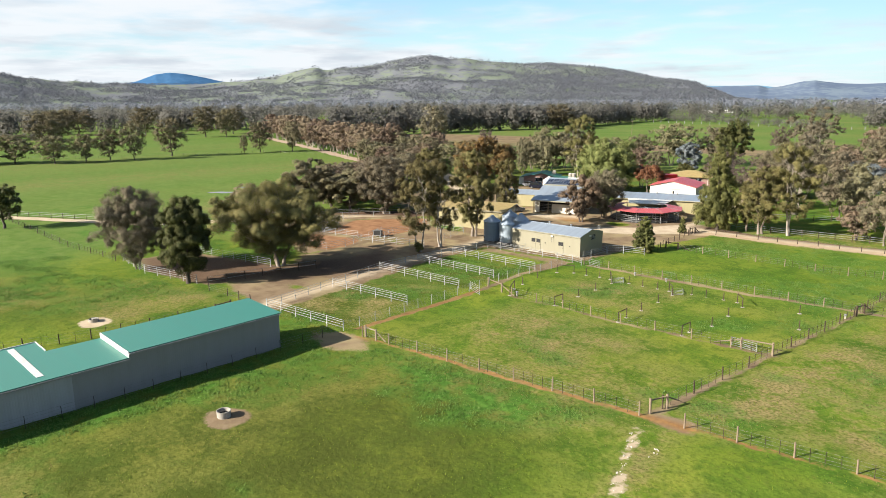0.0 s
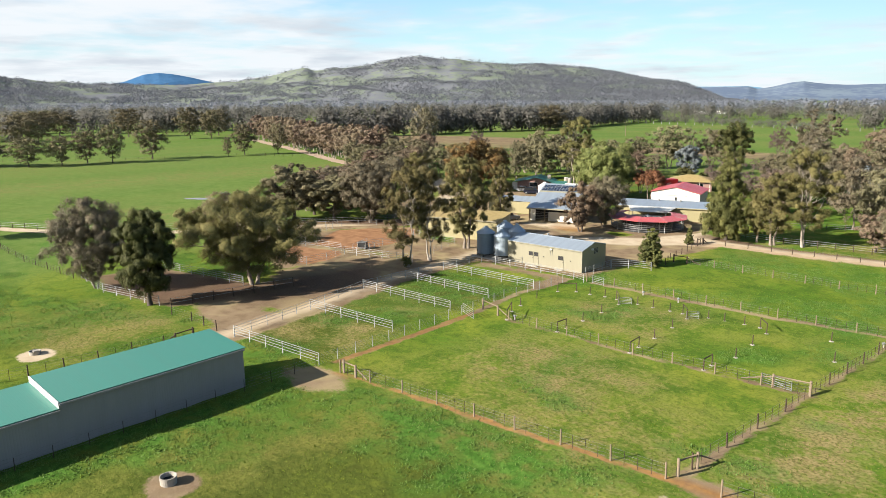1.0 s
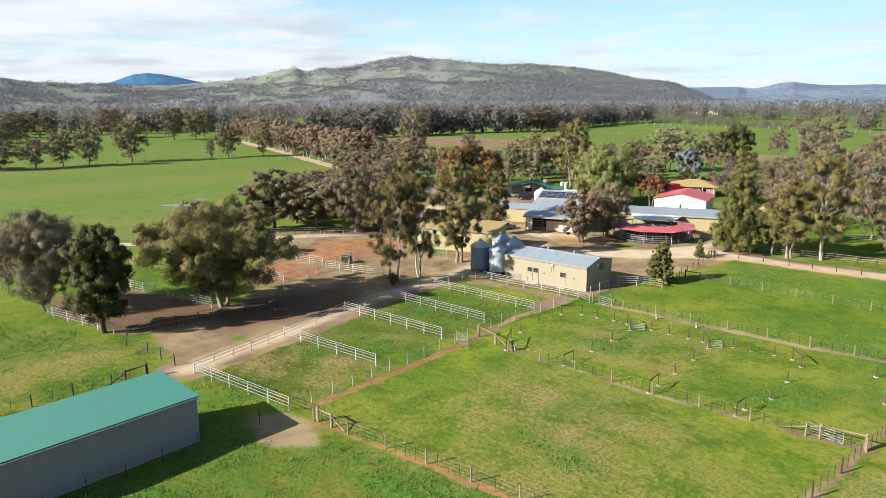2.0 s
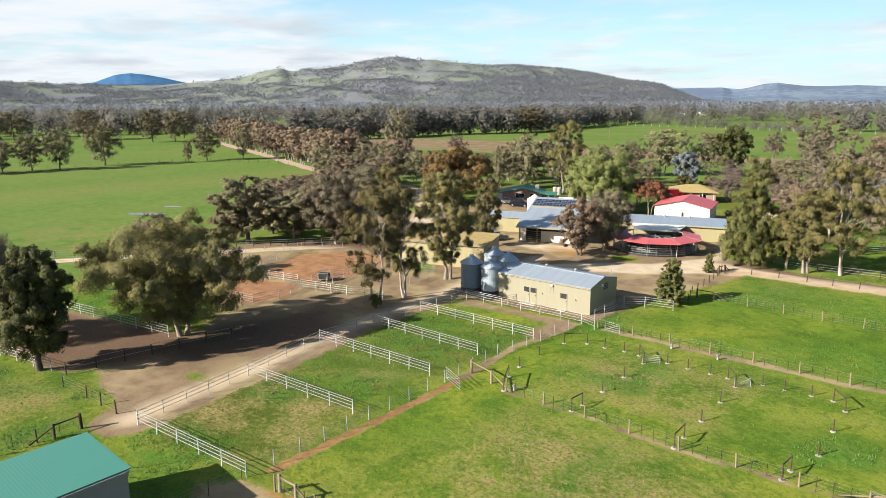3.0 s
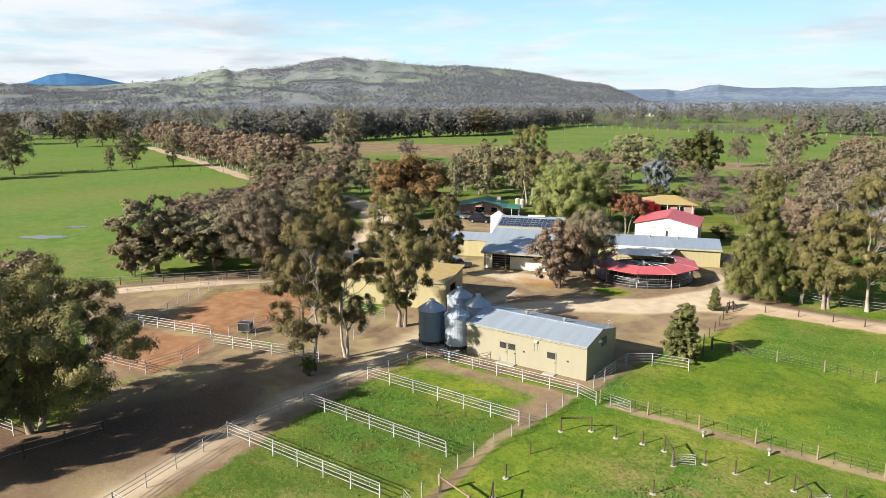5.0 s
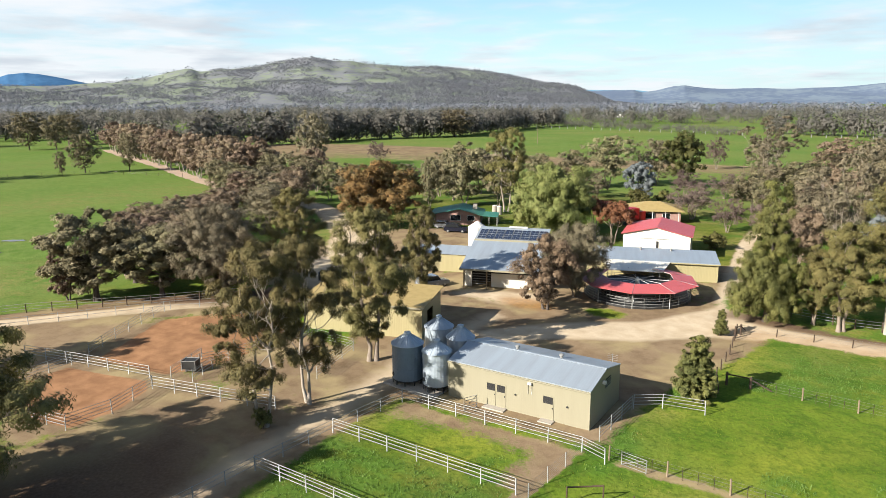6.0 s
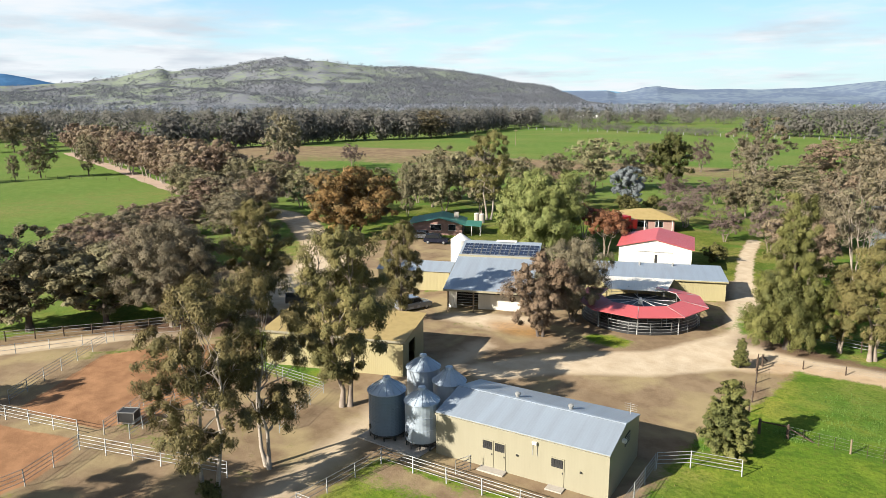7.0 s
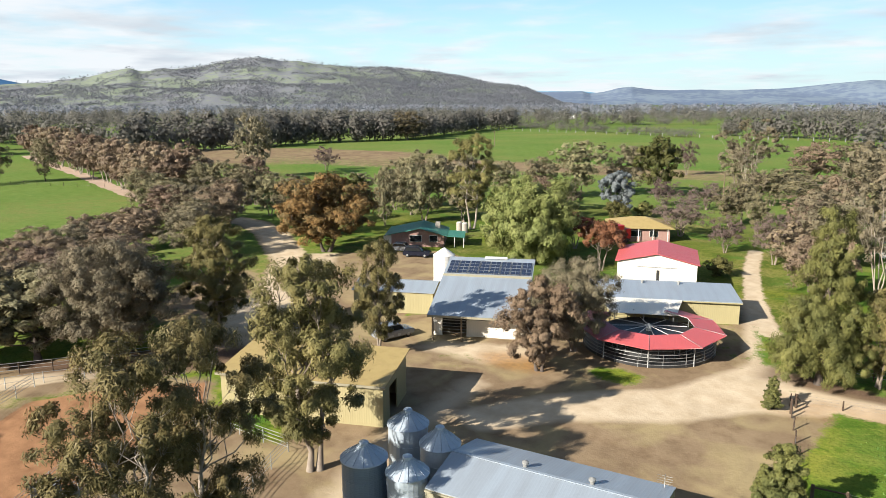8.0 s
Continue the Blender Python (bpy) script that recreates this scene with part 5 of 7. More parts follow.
def vehicle(name, label, x, y, turn, paint, length=4.6, width=1.85, height=1.6):
    ob = tagged(empty(name, x, y, 0, turn), label, "car")
    l, w, h = length, width, height
    bm = bmesh.new()
    outline(bm, [(0.05, 0.42), (0.25, 0.28), (l - 0.25, 0.28), (l - 0.02, 0.45), (l - 0.05, 0.85), (l - 1.15, 0.98), (0.12, 0.98)], 0, w)
    bmesh.ops.bevel(bm, geom=list(bm.edges), offset=0.06, segments=2, affect="EDGES")
    part("body", bm, paint, ob)
    bm = bmesh.new()
    outline(bm, [(0.2, 0.985), (l - 1.3, 0.985), (l - 1.95, h), (0.55, h)], 0.1, w - 0.1)
    bmesh.ops.bevel(bm, geom=list(bm.edges), offset=0.05, segments=2, affect="EDGES")
    part("cabin", bm, paint, ob)
    for yy in (0.075, w - 0.095):
        part("side_window", outline(bmesh.new(), [(0.4, 1.05), (l - 1.5, 1.05), (l - 2.0, h - 0.1), (0.65, h - 0.1)], yy, yy + 0.02), M_GLASS, ob)
    part("windscreen", slab(bmesh.new(), [(l - 1.36, 0.2, 1.04), (l - 1.36, w - 0.2, 1.04), (l - 1.9, w - 0.2, h - 0.06), (l - 1.9, 0.2, h - 0.06)], 0.03), M_GLASS, ob)
    for xx in (0.85, l - 0.9):
        for yy in (0.0, w - 0.22):
            bm = lathe(bmesh.new(), [(0.2, 0), (0.34, 0.02), (0.34, 0.2), (0.2, 0.22)], 18)
            bmesh.ops.rotate(bm, verts=bm.verts, cent=(0, 0, 0), matrix=Matrix.Rotation(radians(-90), 3, "X"))
            bmesh.ops.translate(bm, verts=bm.verts, vec=(xx, yy, 0.34))
            wheel = part("wheel", bm, M_RUBBER, ob)
            bm = lathe(bmesh.new(), [(0.19, -0.012), (0.19, 0.232)], 14)
            bmesh.ops.rotate(bm, verts=bm.verts, cent=(0, 0, 0), matrix=Matrix.Rotation(radians(-90), 3, "X"))
            bmesh.ops.translate(bm, verts=bm.verts, vec=(xx, yy, 0.34))
            part("rim", bm, M_GALV, wheel)
    return ob


vehicle("parked_car", "dark blue four-wheel-drive parked before the brick house", -124.5, 152.9, 24, M_NAVY, 4.7, 1.9, 1.75)
vehicle("parked_car", "silver car parked before the brick house", -128.8, 155.1, 20, M_SILVER, 4.4, 1.8, 1.5)


def build_truck():
    ob = tagged(empty("horse_truck", -99.6, 180.2, 0, 60), "bright red horse truck with a box body", "truck")
    bm = cube(0, 4.6, 0, 2.4, 0.9, 3.4, 0.08)
    part("box_body", bm, M_RED, ob)
    part("cab", cube(4.65, 6.3, 0.1, 2.3, 0.7, 2.6, 0.12), M_RED, ob)
    part("windscreen", cube(6.28, 6.33, 0.3, 2.1, 1.6, 2.4), M_GLASS, ob)
    part("chassis", cube(0.1, 6.2, 0.3, 2.1, 0.5, 0.88), M_BLACK, ob)
    for x in (1.1, 5.3):
        for y in (0.05, 2.1):
            bm = lathe(bmesh.new(), [(0.25, 0), (0.46, 0.02), (0.46, 0.24), (0.25, 0.26)], 18)
            bmesh.ops.rotate(bm, verts=bm.verts, cent=(0, 0, 0), matrix=Matrix.Rotation(radians(-90), 3, "X"))
            bmesh.ops.translate(bm, verts=bm.verts, vec=(x, y, 0.46))
            part("wheel", bm, M_RUBBER, ob)
    for k in range(2):
        part("stripe", cube(1.2, 2.9 - 0.5 * k, -0.012, -0.003, 2.1 + 0.3 * k, 2.2 + 0.3 * k), M_WHITE, ob, "white lettering bar")


build_truck()

# ---------------------------------------------------------------- fences

ME_STEEL_POST = bm_mesh("post", tube(bmesh.new(), [(0, 0, -0.12), (0, 0, 0.99), (0, 0, 1.0)], [0.038, 0.038, 0.025], 8), M_STEEL)
ME_RAIL = bm_mesh("rail", tube(bmesh.new(), [(0, 0, 0), (1, 0, 0)], 0.022, 6), M_GALV)
ME_WHITE_RAIL = bm_mesh("rail", tube(bmesh.new(), [(0, 0, 0), (1, 0, 0)], 0.024, 6), M_GALV)
ME_WHITE_POST = bm_mesh("post", tube(bmesh.new(), [(0, 0, -0.12), (0, 0, 0.99), (0, 0, 1.0)], [0.042, 0.042, 0.025], 8), M_GALV)
ME_WIRE = bm_mesh("wire", tube(bmesh.new(), [(0, 0, 0), (1, 0, 0)], 0.008, 3), M_WIRE)
ME_PICKET = bm_mesh("picket", tube(bmesh.new(), [(0, 0, -0.1), (0, 0, 1.0)], 0.022, 4), M_DARK_POST)
ME_TIMBER = bm_mesh("post", tube(bmesh.new(), [(0, 0, -0.15), (0.01, 0, 0.5), (0, 0.01, 0.97), (0, 0.01, 1.0)], [0.072, 0.068, 0.064, 0.045], 8), M_POST)
ME_DARK_TIMBER = bm_mesh("post", tube(bmesh.new(), [(0, 0, -0.15), (0.01, 0, 0.5), (0, 0.01, 0.97), (0, 0.01, 1.0)], [0.066, 0.062, 0.058, 0.04], 8), M_DARK_POST)


def along(a, b, z=0.0, scale=(1, 1)):
    """The matrix that lays a unit length on the way from a to b (metres)."""
    d = Vector((b[0] - a[0], b[1] - a[1], (b[2] - a[2]) if len(a) > 2 else 0.0))
    q = d.to_track_quat("X", "Z")
    return Matrix.LocRotScale((a[0], a[1], (a[2] if len(a) > 2 else 0.0) + z), q, (d.length, *scale))


def fence(name, label, pts, gap, height, levels, post, rail, group="", mid=None, mid_per=0, end=True, post_scale=1.0):
    """A fence along plan points. levels: rail heights; mid: thinner uprights between posts."""
    pts = [(x, y) for x, y in pts]
    ob = tagged(empty(name, *pts[0]), label, "fence", group)
    inv = Matrix.Translation((-pts[0][0], -pts[0][1], 0))
    placed = set()
    for a, b in zip(pts, pts[1:]):
        d = math.hypot(b[0] - a[0], b[1] - a[1])
        n = max(1, round(d / gap))
        for k in range(n + 1):
            p = (a[0] + (b[0] - a[0]) * k / n, a[1] + (b[1] - a[1]) * k / n)
            key = (round(p[0], 2), round(p[1], 2))
            if key not in placed:
                placed.add(key)
                h = height * (1 + 0.05 * math.sin(7.3 * p[0] + 3.1 * p[1]))
                shared("post", post, ob, inv @ pose(*p, 0, 1.5 * math.sin(p[0] * 5), 1.5 * math.cos(p[1] * 4), 37 * k) @ Matrix.Diagonal((post_scale, post_scale, h, 1)))
            if mid and k < n:
                for j in range(1, mid_per + 1):
                    f = (k + j / (mid_per + 1)) / n
                    q = (a[0] + (b[0] - a[0]) * f, a[1] + (b[1] - a[1]) * f)
                    shared("picket", mid, ob, inv @ pose(*q, 0, 2 * math.sin(q[0] * 9), 0, 0) @ Matrix.Diagonal((1, 1, height * 0.88, 1)))
        for z in levels:
            shared("rail" if rail is not ME_WIRE else "wire", rail, ob, inv @ along((*a, z), (*b, z)))
    return ob


YARD_LABEL = "pale galvanised rail fence between the day pens"
for k, pts in enumerate(([(-73.5, 43.6), (-60.1, 45.4)], [(-76.3, 55.1), (-62.7, 56.7)], [(-79.2, 65.4), (-63.9, 66.7)], [(-79.3, 72.9), (-64.2, 73.8)], [(-79.2, 80.3), (-63.0, 81.4)],
                         [(-78.7, 88.0), (-62.2, 89.3)])):
    fence("rail_fence", YARD_LABEL, pts, 2.6, 1.25, (0.42, 0.72, 1.02, 1.24), ME_WHITE_POST, ME_WHITE_RAIL, "rail fences of the day pens")
fence("drive_fence", "low grey steel rail fence along the drive", [(-73.6, 43.7), (-76.3, 55.1), (-79.2, 65.4), (-79.3, 72.9), (-79.2, 80.3), (-78.7, 88.0)], 2.55, 1.15, (0.45, 0.8, 1.12), ME_STEEL_POST, ME_RAIL)
fence("pen_fence", "wire fence with steel posts along the pens", [(-60.1, 45.4), (-60.9, 56.9), (-61.8, 66.6), (-62.7, 75.1), (-62.1, 81.5), (-62.2, 89.3)], 2.4, 1.15, (0.12, 0.26, 0.40, 0.54, 0.68, 0.82, 0.96, 1.1), ME_STEEL_POST, ME_WIRE)
fence("rail_fence", "pale rail gate panel by the shed corner", [(-62.2, 89.3), (-60.1, 88.7)], 2.2, 1.25, (0.42, 0.72, 1.02, 1.24), ME_WHITE_POST, ME_WHITE_RAIL)
fence("rail_fence", "rail panels along the shed end", [(-61.9, 91.6), (-62.2, 98.4)], 2.2, 1.3, (0.42, 0.72, 1.02, 1.28), ME_STEEL_POST, ME_RAIL)
fence("rail_fence", "rail panels between shed and cypress", [(-62.2, 98.7), (-60.3, 100.3), (-57.0, 101.1)], 2.4, 1.3, (0.42, 0.72, 1.02, 1.28), ME_WHITE_POST, ME_WHITE_RAIL)
WIRE = "timber post and wire paddock fence"
W4 = (0.25, 0.5, 0.78, 1.05)
wire_kw = dict(mid=ME_PICKET, mid_per=3)
fence("wire_fence", WIRE, [(-57.2, 45.8), (-38.2, 48.5), (-26.5, 50.3)], 4.0, 1.2, W4, ME_TIMBER, ME_WIRE, "paddock fences", **wire_kw)
fence("wire_fence", WIRE, [(-22.9, 50.8), (-11.5, 52.8), (23.9, 57.8)], 4.0, 1.2, W4, ME_TIMBER, ME_WIRE, "paddock fences", **wire_kw)
fence("wire_fence", WIRE, [(-25.9, 52.8), (-24.6, 71.1), (-23.3, 90.1), (-23.2, 108.2), (-22.4, 125.2)], 4.2, 1.2, W4, ME_DARK_TIMBER, ME_WIRE, "paddock fences", **wire_kw)
fence("wire_fence", WIRE, [(-56.5, 68.9), (-40.6, 69.3), (-24.6, 71.1)], 4.2, 1.15, W4, ME_TIMBER, ME_WIRE, "paddock fences", **wire_kw)
fence("wire_fence", WIRE, [(-60.1, 89.4), (-35.1, 91.1), (-23.3, 92.6), (15.3, 97.1)], 4.2, 1.15, W4, ME_TIMBER, ME_WIRE, "paddock fences", **wire_kw)
fence("wire_fence", WIRE, [(-55.5, 109.0), (-34.4, 109.5), (-22.2, 112.1), (20.7, 115.8)], 4.2, 1.15, W4, ME_TIMBER, ME_WIRE, "paddock fences", **wire_kw)
fence("wire_fence", "leaning wire fence beside the lane", [(-60.7, 124.9), (-50.0, 126.7), (-24.7, 130.1), (20.4, 132.7)], 3.4, 0.9, (0.3, 0.6, 0.85), ME_DARK_TIMBER, ME_WIRE, "paddock fences")
fence("wire_fence", "timber posts and wire beside the cypress", [(-61.0, 124.2), (-59.6, 116.9), (-58.8, 109.9), (-57.5, 106.1)], 2.4, 1.1, (0.4, 0.7, 1.0), ME_DARK_TIMBER, ME_WIRE, "paddock fences")
fence("rail_fence", "pale rail fence under the gums by the lane", [(-63.4, 137.0), (-59.9, 134.9), (-50.8, 133.8), (-24.9, 138.2), (22.5, 140.6)], 2.6, 1.2, (0.4, 0.75, 1.1), ME_DARK_TIMBER, ME_WHITE_RAIL)
fence("rail_fence", "pale rail fence deep under the trees", [(-63.5, 143.7), (-50.3, 153.2), (-29.7, 160.0), (8.6, 161.8)], 3.0, 1.2, (0.4, 0.75, 1.1), ME_DARK_TIMBER, ME_WHITE_RAIL)
# riding yards
YARDS = "galvanised rail fence of the sand yards"
R4 = (0.4, 0.7, 1.0, 1.28)
fence("rail_fence", YARDS, [(-116.6, 72.9), (-108.6, 75.4), (-101.0, 77.5)], 2.6, 1.3, R4, ME_WHITE_POST, ME_WHITE_RAIL, "sand yard fences")
fence("rail_fence", YARDS, [(-98.5, 76.3), (-91.4, 78.5), (-86.1, 80.2)], 2.6, 1.3, R4, ME_WHITE_POST, ME_WHITE_RAIL, "sand yard fences")
fence("rail_fence", YARDS, [(-111.7, 77.0), (-114.6, 81.3), (-119.8, 90.3)], 2.6, 1.3, R4, ME_STEEL_POST, ME_RAIL, "sand yard fences")
fence("rail_fence", YARDS, [(-99.9, 82.1), (-98.7, 87.8), (-100.4, 93.1)], 2.6, 1.3, R4, ME_STEEL_POST, ME_RAIL, "sand yard fences")
fence("rail_fence", YARDS, [(-103.0, 66.2), (-96.5, 67.7), (-96.5, 71.5), (-98.5, 76.3)], 2.6, 1.25, R4, ME_STEEL_POST, ME_RAIL, "sand yard fences")
fence("rail_fence", YARDS, [(-103.0, 66.2), (-109.2, 67.6), (-110.3, 74.6)], 2.6, 1.25, R4, ME_STEEL_POST, ME_RAIL, "sand yard fences")
fence("rail_fence", "rail fence from the gums towards the hay shed", [(-88.3, 86.9), (-91.1, 94.5), (-101.7, 94.3)], 2.6, 1.25, R4, ME_STEEL_POST, ME_RAIL, "sand yard fences")
fence("rail_fence", "rail fence beside the far lane", [(-143.1, 51.7), (-129.1, 74.9), (-120.1, 91.3), (-115.7, 96.7)], 3.2, 1.1, (0.5, 1.05), ME_STEEL_POST, ME_RAIL)
fence("rail_fence", "pale rail fence on the far side of the lane", [(-181.0, 34.4), (-147.0, 54.6), (-133.0, 79.6), (-122.5, 93.4), (-117.4, 101.0)], 3.0, 1.2, (0.45, 0.8, 1.15), ME_DARK_TIMBER, ME_RAIL)
fence("rail_fence", "rail fence of the shaded stable yard", [(-110.8, 50.6), (-100.6, 53.0), (-92.3, 54.8)], 2.6, 1.3, R4, ME_WHITE_POST, ME_WHITE_RAIL)
fence("rail_fence", "rail fence between stable yard and drive", [(-88.9, 43.3), (-88.2, 51.2), (-87.0, 59.4)], 2.8, 1.2, (0.6, 1.15), ME_DARK_TIMBER, ME_RAIL)
fence("rail_fence", "pale rail fence behind the yard trees", [(-112.2, 40.2), (-101.9, 39.7), (-90.8, 42.6)], 2.8, 1.3, R4, ME_WHITE_POST, ME_WHITE_RAIL)
fence("wire_fence", WIRE, [(-169.8, 36.3), (-130.5, 37.3), (-113.2, 39.4)], 4.2, 1.1, W4, ME_DARK_TIMBER, ME_WIRE, "paddock fences", **wire_kw)
fence("wire_fence", WIRE, [(-86.0, 42.1), (-82.0, 42.7), (-76.8, 43.2)], 3.0, 1.2, W4, ME_DARK_TIMBER, ME_WIRE, "paddock fences")
fence("wire_fence", "timber and wire fence behind the machinery shed", [(-81.3, 9.1), (-77.2, 21.6), (-76.2, 30.6), (-76.1, 40.3)], 3.4, 1.15, W4, ME_DARK_TIMBER, ME_WIRE, "paddock fences", mid=ME_PICKET, mid_per=1)
fence("wire_fence", "thin pickets and wire along the machinery shed wall", [(-57.6, 6.0), (-58.2, 16.7), (-58.9, 26.7), (-59.4, 34.5), (-59.7, 40.0), (-60.0, 45.0)], 2.6, 1.05, W4, ME_DARK_TIMBER, ME_WIRE, "paddock fences", post_scale=0.45)
fence("wire_fence", "dark post and wire fence across the far field", [(-378.5, 40.0), (-312.2, 114.0), (-297.1, 167.7), (-258.8, 180.7)], 5.0, 1.2, (0.5, 1.0), ME_DARK_TIMBER, ME_WIRE, "field fences")
fence("wire_fence", "white posts of a far field fence", [(-393.2, 606.5), (-288.4, 584.5), (-170.7, 559.4), (13.3, 543.2)], 9.0, 2.2, (1.2,), ME_WHITE_POST, ME_WIRE, "field fences", post_scale=6.0)
fence("wire_fence", "field fence beyond the homestead", [(-222.4, 198.4), (-180.0, 221.2), (-120.9, 255.6)], 4.0, 1.3, (0.6, 1.1), ME_TIMBER, ME_WIRE, "field fences")


# gates and arena frames
def timber_rail(ob, a, b, r=0.055, material=None):
    return part("rail", tube(bmesh.new(), [a, b], r, 6), material or M_POST, ob)


def strainer(x, y, dx, dy, material, length=2.2, label="timber strainer post with a diagonal brace"):
    """A corner post with a brace and a second post."""
    ob = tagged(empty("strainer_post", x, y), label, "fence post")
    n = math.hypot(dx, dy)
    ex, ey = dx / n * length, dy / n * length
    part("post", tube(bmesh.new(), [(0, 0, -0.2), (0, 0, 1.28), (0, 0, 1.3)], [0.12, 0.11, 0.08], 8), material, ob)
    part("post", tube(bmesh.new(), [(ex, ey, -0.2), (ex, ey, 1.15), (ex, ey, 1.17)], [0.12, 0.11, 0.08], 8), material, ob)
    timber_rail(ob, (0, 0, 1.1), (ex, ey, 1.02), 0.06, material)
    timber_rail(ob, (ex, ey, 0.95), (ex * 1.9, ey * 1.9, 0.1), 0.06, material)


strainer(-26.1, 51.2, 0.2, 1.0, M_POST, 2.0, "grey timber gate post with a braced second post")
strainer(-56.9, 46.0, 1.0, 0.1, M_POST, 1.6)
strainer(-24.7, 71.3, -1.0, -0.1, M_POST, 3.0)
strainer(-23.2, 90.6, 0.1, 1.0, M_DARK_POST, 2.0)
strainer(-57.5, 108.6, 1.0, 0.2, M_DARK_POST, 2.0)
strainer(-76.1, 40.2, 0.1, -1.0, M_DARK_POST, 2.0)
strainer(-60.7, 122.6, 0.1, 1.0, M_DARK_POST, 1.6, "short thick dark gate posts at the lane corner")
strainer(-61.6, 70.0, 1.0, -0.2, M_POST, 3.0, "timber strainer posts and brace beside the small gate")


def pipe_gate(x, y, turn, length, height, label, material=M_GALV, rails=5):
    ob = tagged(empty("gate", x, y, 0, turn), label, "gate")
    for px in (0, length):
        part("stile", tube(bmesh.new(), [(px, 0, 0.08), (px, 0, height)], 0.03, 6), material, ob)
    for k in range(rails):
        z = 0.12 + (height - 0.15) * k / (rails - 1)
        part("rail", tube(bmesh.new(), [(0, 0, z), (length, 0, z)], 0.022, 6), material, ob)
    part("brace", tube(bmesh.new(), [(0, 0, 0.12), (length, 0, height - 0.03)], 0.018, 6), material, ob)


pipe_gate(-62.3, 67.3, -22, 3.0, 1.15, "pale pipe gate standing open", M_GALV)
pipe_gate(-59.1, 89.3, -5, 1.9, 1.1, "small white pipe gate in the paddock fence")
pipe_gate(-26.1, 70.9, 175, 2.6, 0.95, "pale pipe gate in the arena fence", M_GALV)
pipe_gate(-42.4, 83.6, 40, 1.4, 0.9, "small metal frame in the arena", M_STEEL)
pipe_gate(-51.2, 83.3, 30, 1.6, 0.9, "small grey wire gate leaning in the arena", M_STEEL)
pipe_gate(-73.3, 89.7, 70, 1.3, 1.2, "small pale hoop gate beside the stable door", M_GALV)

# low timber posts with pale concrete collars, all over the obstacle paddock
PO = tagged(empty("obstacle_post", -59.2, 74.2), "short dark timber post in a pale concrete collar", "post", "obstacle posts of the paddock")
part("post", tube(bmesh.new(), [(0, 0, -0.1), (0, 0, 1.03), (0, 0, 1.05)], [0.056, 0.052, 0.034], 8), M_DARK_POST, PO)
part("collar", lathe(bmesh.new(), [(0.24, 0.0), (0.22, 0.04), (0.1, 0.06)], 10), M_CONCRETE, PO)
for x, y in ((-59.7, 78.0), (-56.1, 84.4), (-54.1, 84.8), (-52.4, 84.8), (-51.0, 83.1), (-49.4, 84.8), (-47.3, 84.8), (-45.2, 85.0), (-43.6, 85.1), (-42.3, 83.6),
             (-40.7, 85.6), (-38.9, 85.8), (-36.8, 86.2), (-35.1, 86.3), (-33.8, 84.8), (-50.6, 78.8), (-50.3, 74.6), (-41.9, 79.5), (-41.5, 75.0), (-33.4, 80.3), (-33.0, 75.5), (-25.9, 81.1), (-28.1, 87.1)):
    copy_thing(PO, pose(x, y, 0, 0, 0, x * 31 % 360))


def hoop(x0, y0, x1, y1):
    """Two posts with a rail across."""
    ob = tagged(empty("post_frame", x0, y0), "two dark timber posts joined by a top rail", "frame", "post frames of the paddock")
    ex, ey = x1 - x0, y1 - y0
    for x, y in ((0, 0), (ex, ey)):
        part("post", tube(bmesh.new(), [(x, y, -0.1), (x, y, 1.2), (x, y, 1.22)], [0.056, 0.052, 0.034], 8), M_DARK_POST, ob)
        b = part("collar", lathe(bmesh.new(), [(0.24, 0.0), (0.22, 0.04), (0.1, 0.06)], 10), M_CONCRETE, ob)
        b.matrix_basis = pose(x, y, 0)
    part("top_rail", tube(bmesh.new(), [(0, 0, 1.15), (ex, ey, 1.15)], 0.055, 7), M_DARK_POST, ob)


hoop(-50.0, 69.4, -50.0, 71.0)
hoop(-41.0, 69.4, -41.2, 71.4)
hoop(-59.9, 82.6, -58.1, 84.2)
hoop(-56.7, 68.8, -58.4, 71.6)
hoop(-33.7, 70.2, -33.7, 71.9)
hoop(-52.4, 84.8, -51.0, 83.1)
hoop(-43.6, 85.1, -42.3, 83.6)
hoop(-35.1, 86.3, -33.8, 84.8)


def trough(x, y, r, h, label, cover=False):
    ob = tagged(empty("water_trough", x, y), label, "trough")
    part("tub", lathe(bmesh.new(), [(r * 0.96, -0.05), (r, h * 0.9), (r * 1.03, h), (r * 0.90, h), (r * 0.86, h * 0.45)], 24), M_CONCRETE, ob)
    part("water", lathe(bmesh.new(), [(r * 0.85, h * 0.46), (r * 0.85, h * 0.49)], 24), M_GLASS, ob, "dark water in the trough")
    if cover:
        part("float_cover", cube(r * 0.2, r * 0.95, -0.25, 0.25, h + 0.003, h + 0.12, 0.02), M_CONCRETE, ob)


trough(-49.3, 26.15, 0.56, 0.58, "round pale concrete water trough on bare earth")
trough(-82.8, 26.7, 0.55, 0.38, "round concrete water trough on a patch of bare earth", True)


def small_trough(x, y):
    ob = tagged(empty("drinking_bowl", x, y), "small grey drinking bowl on a stand by the fence", "trough", "drinking bowls")
    part("stand", cube(-0.06, 0.08, -0.08, 0.08, -0.05, 0.3), M_CONCRETE, ob)
    part("bowl", lathe(bmesh.new(), [(0.10, 0.303), (0.17, 0.42), (0.18, 0.5), (0.15, 0.5)], 14), M_GALV, ob)
    part("cover", cube(-0.08, 0.1, -0.13, 0.13, 0.503, 0.56, 0.02), M_GALV, ob)


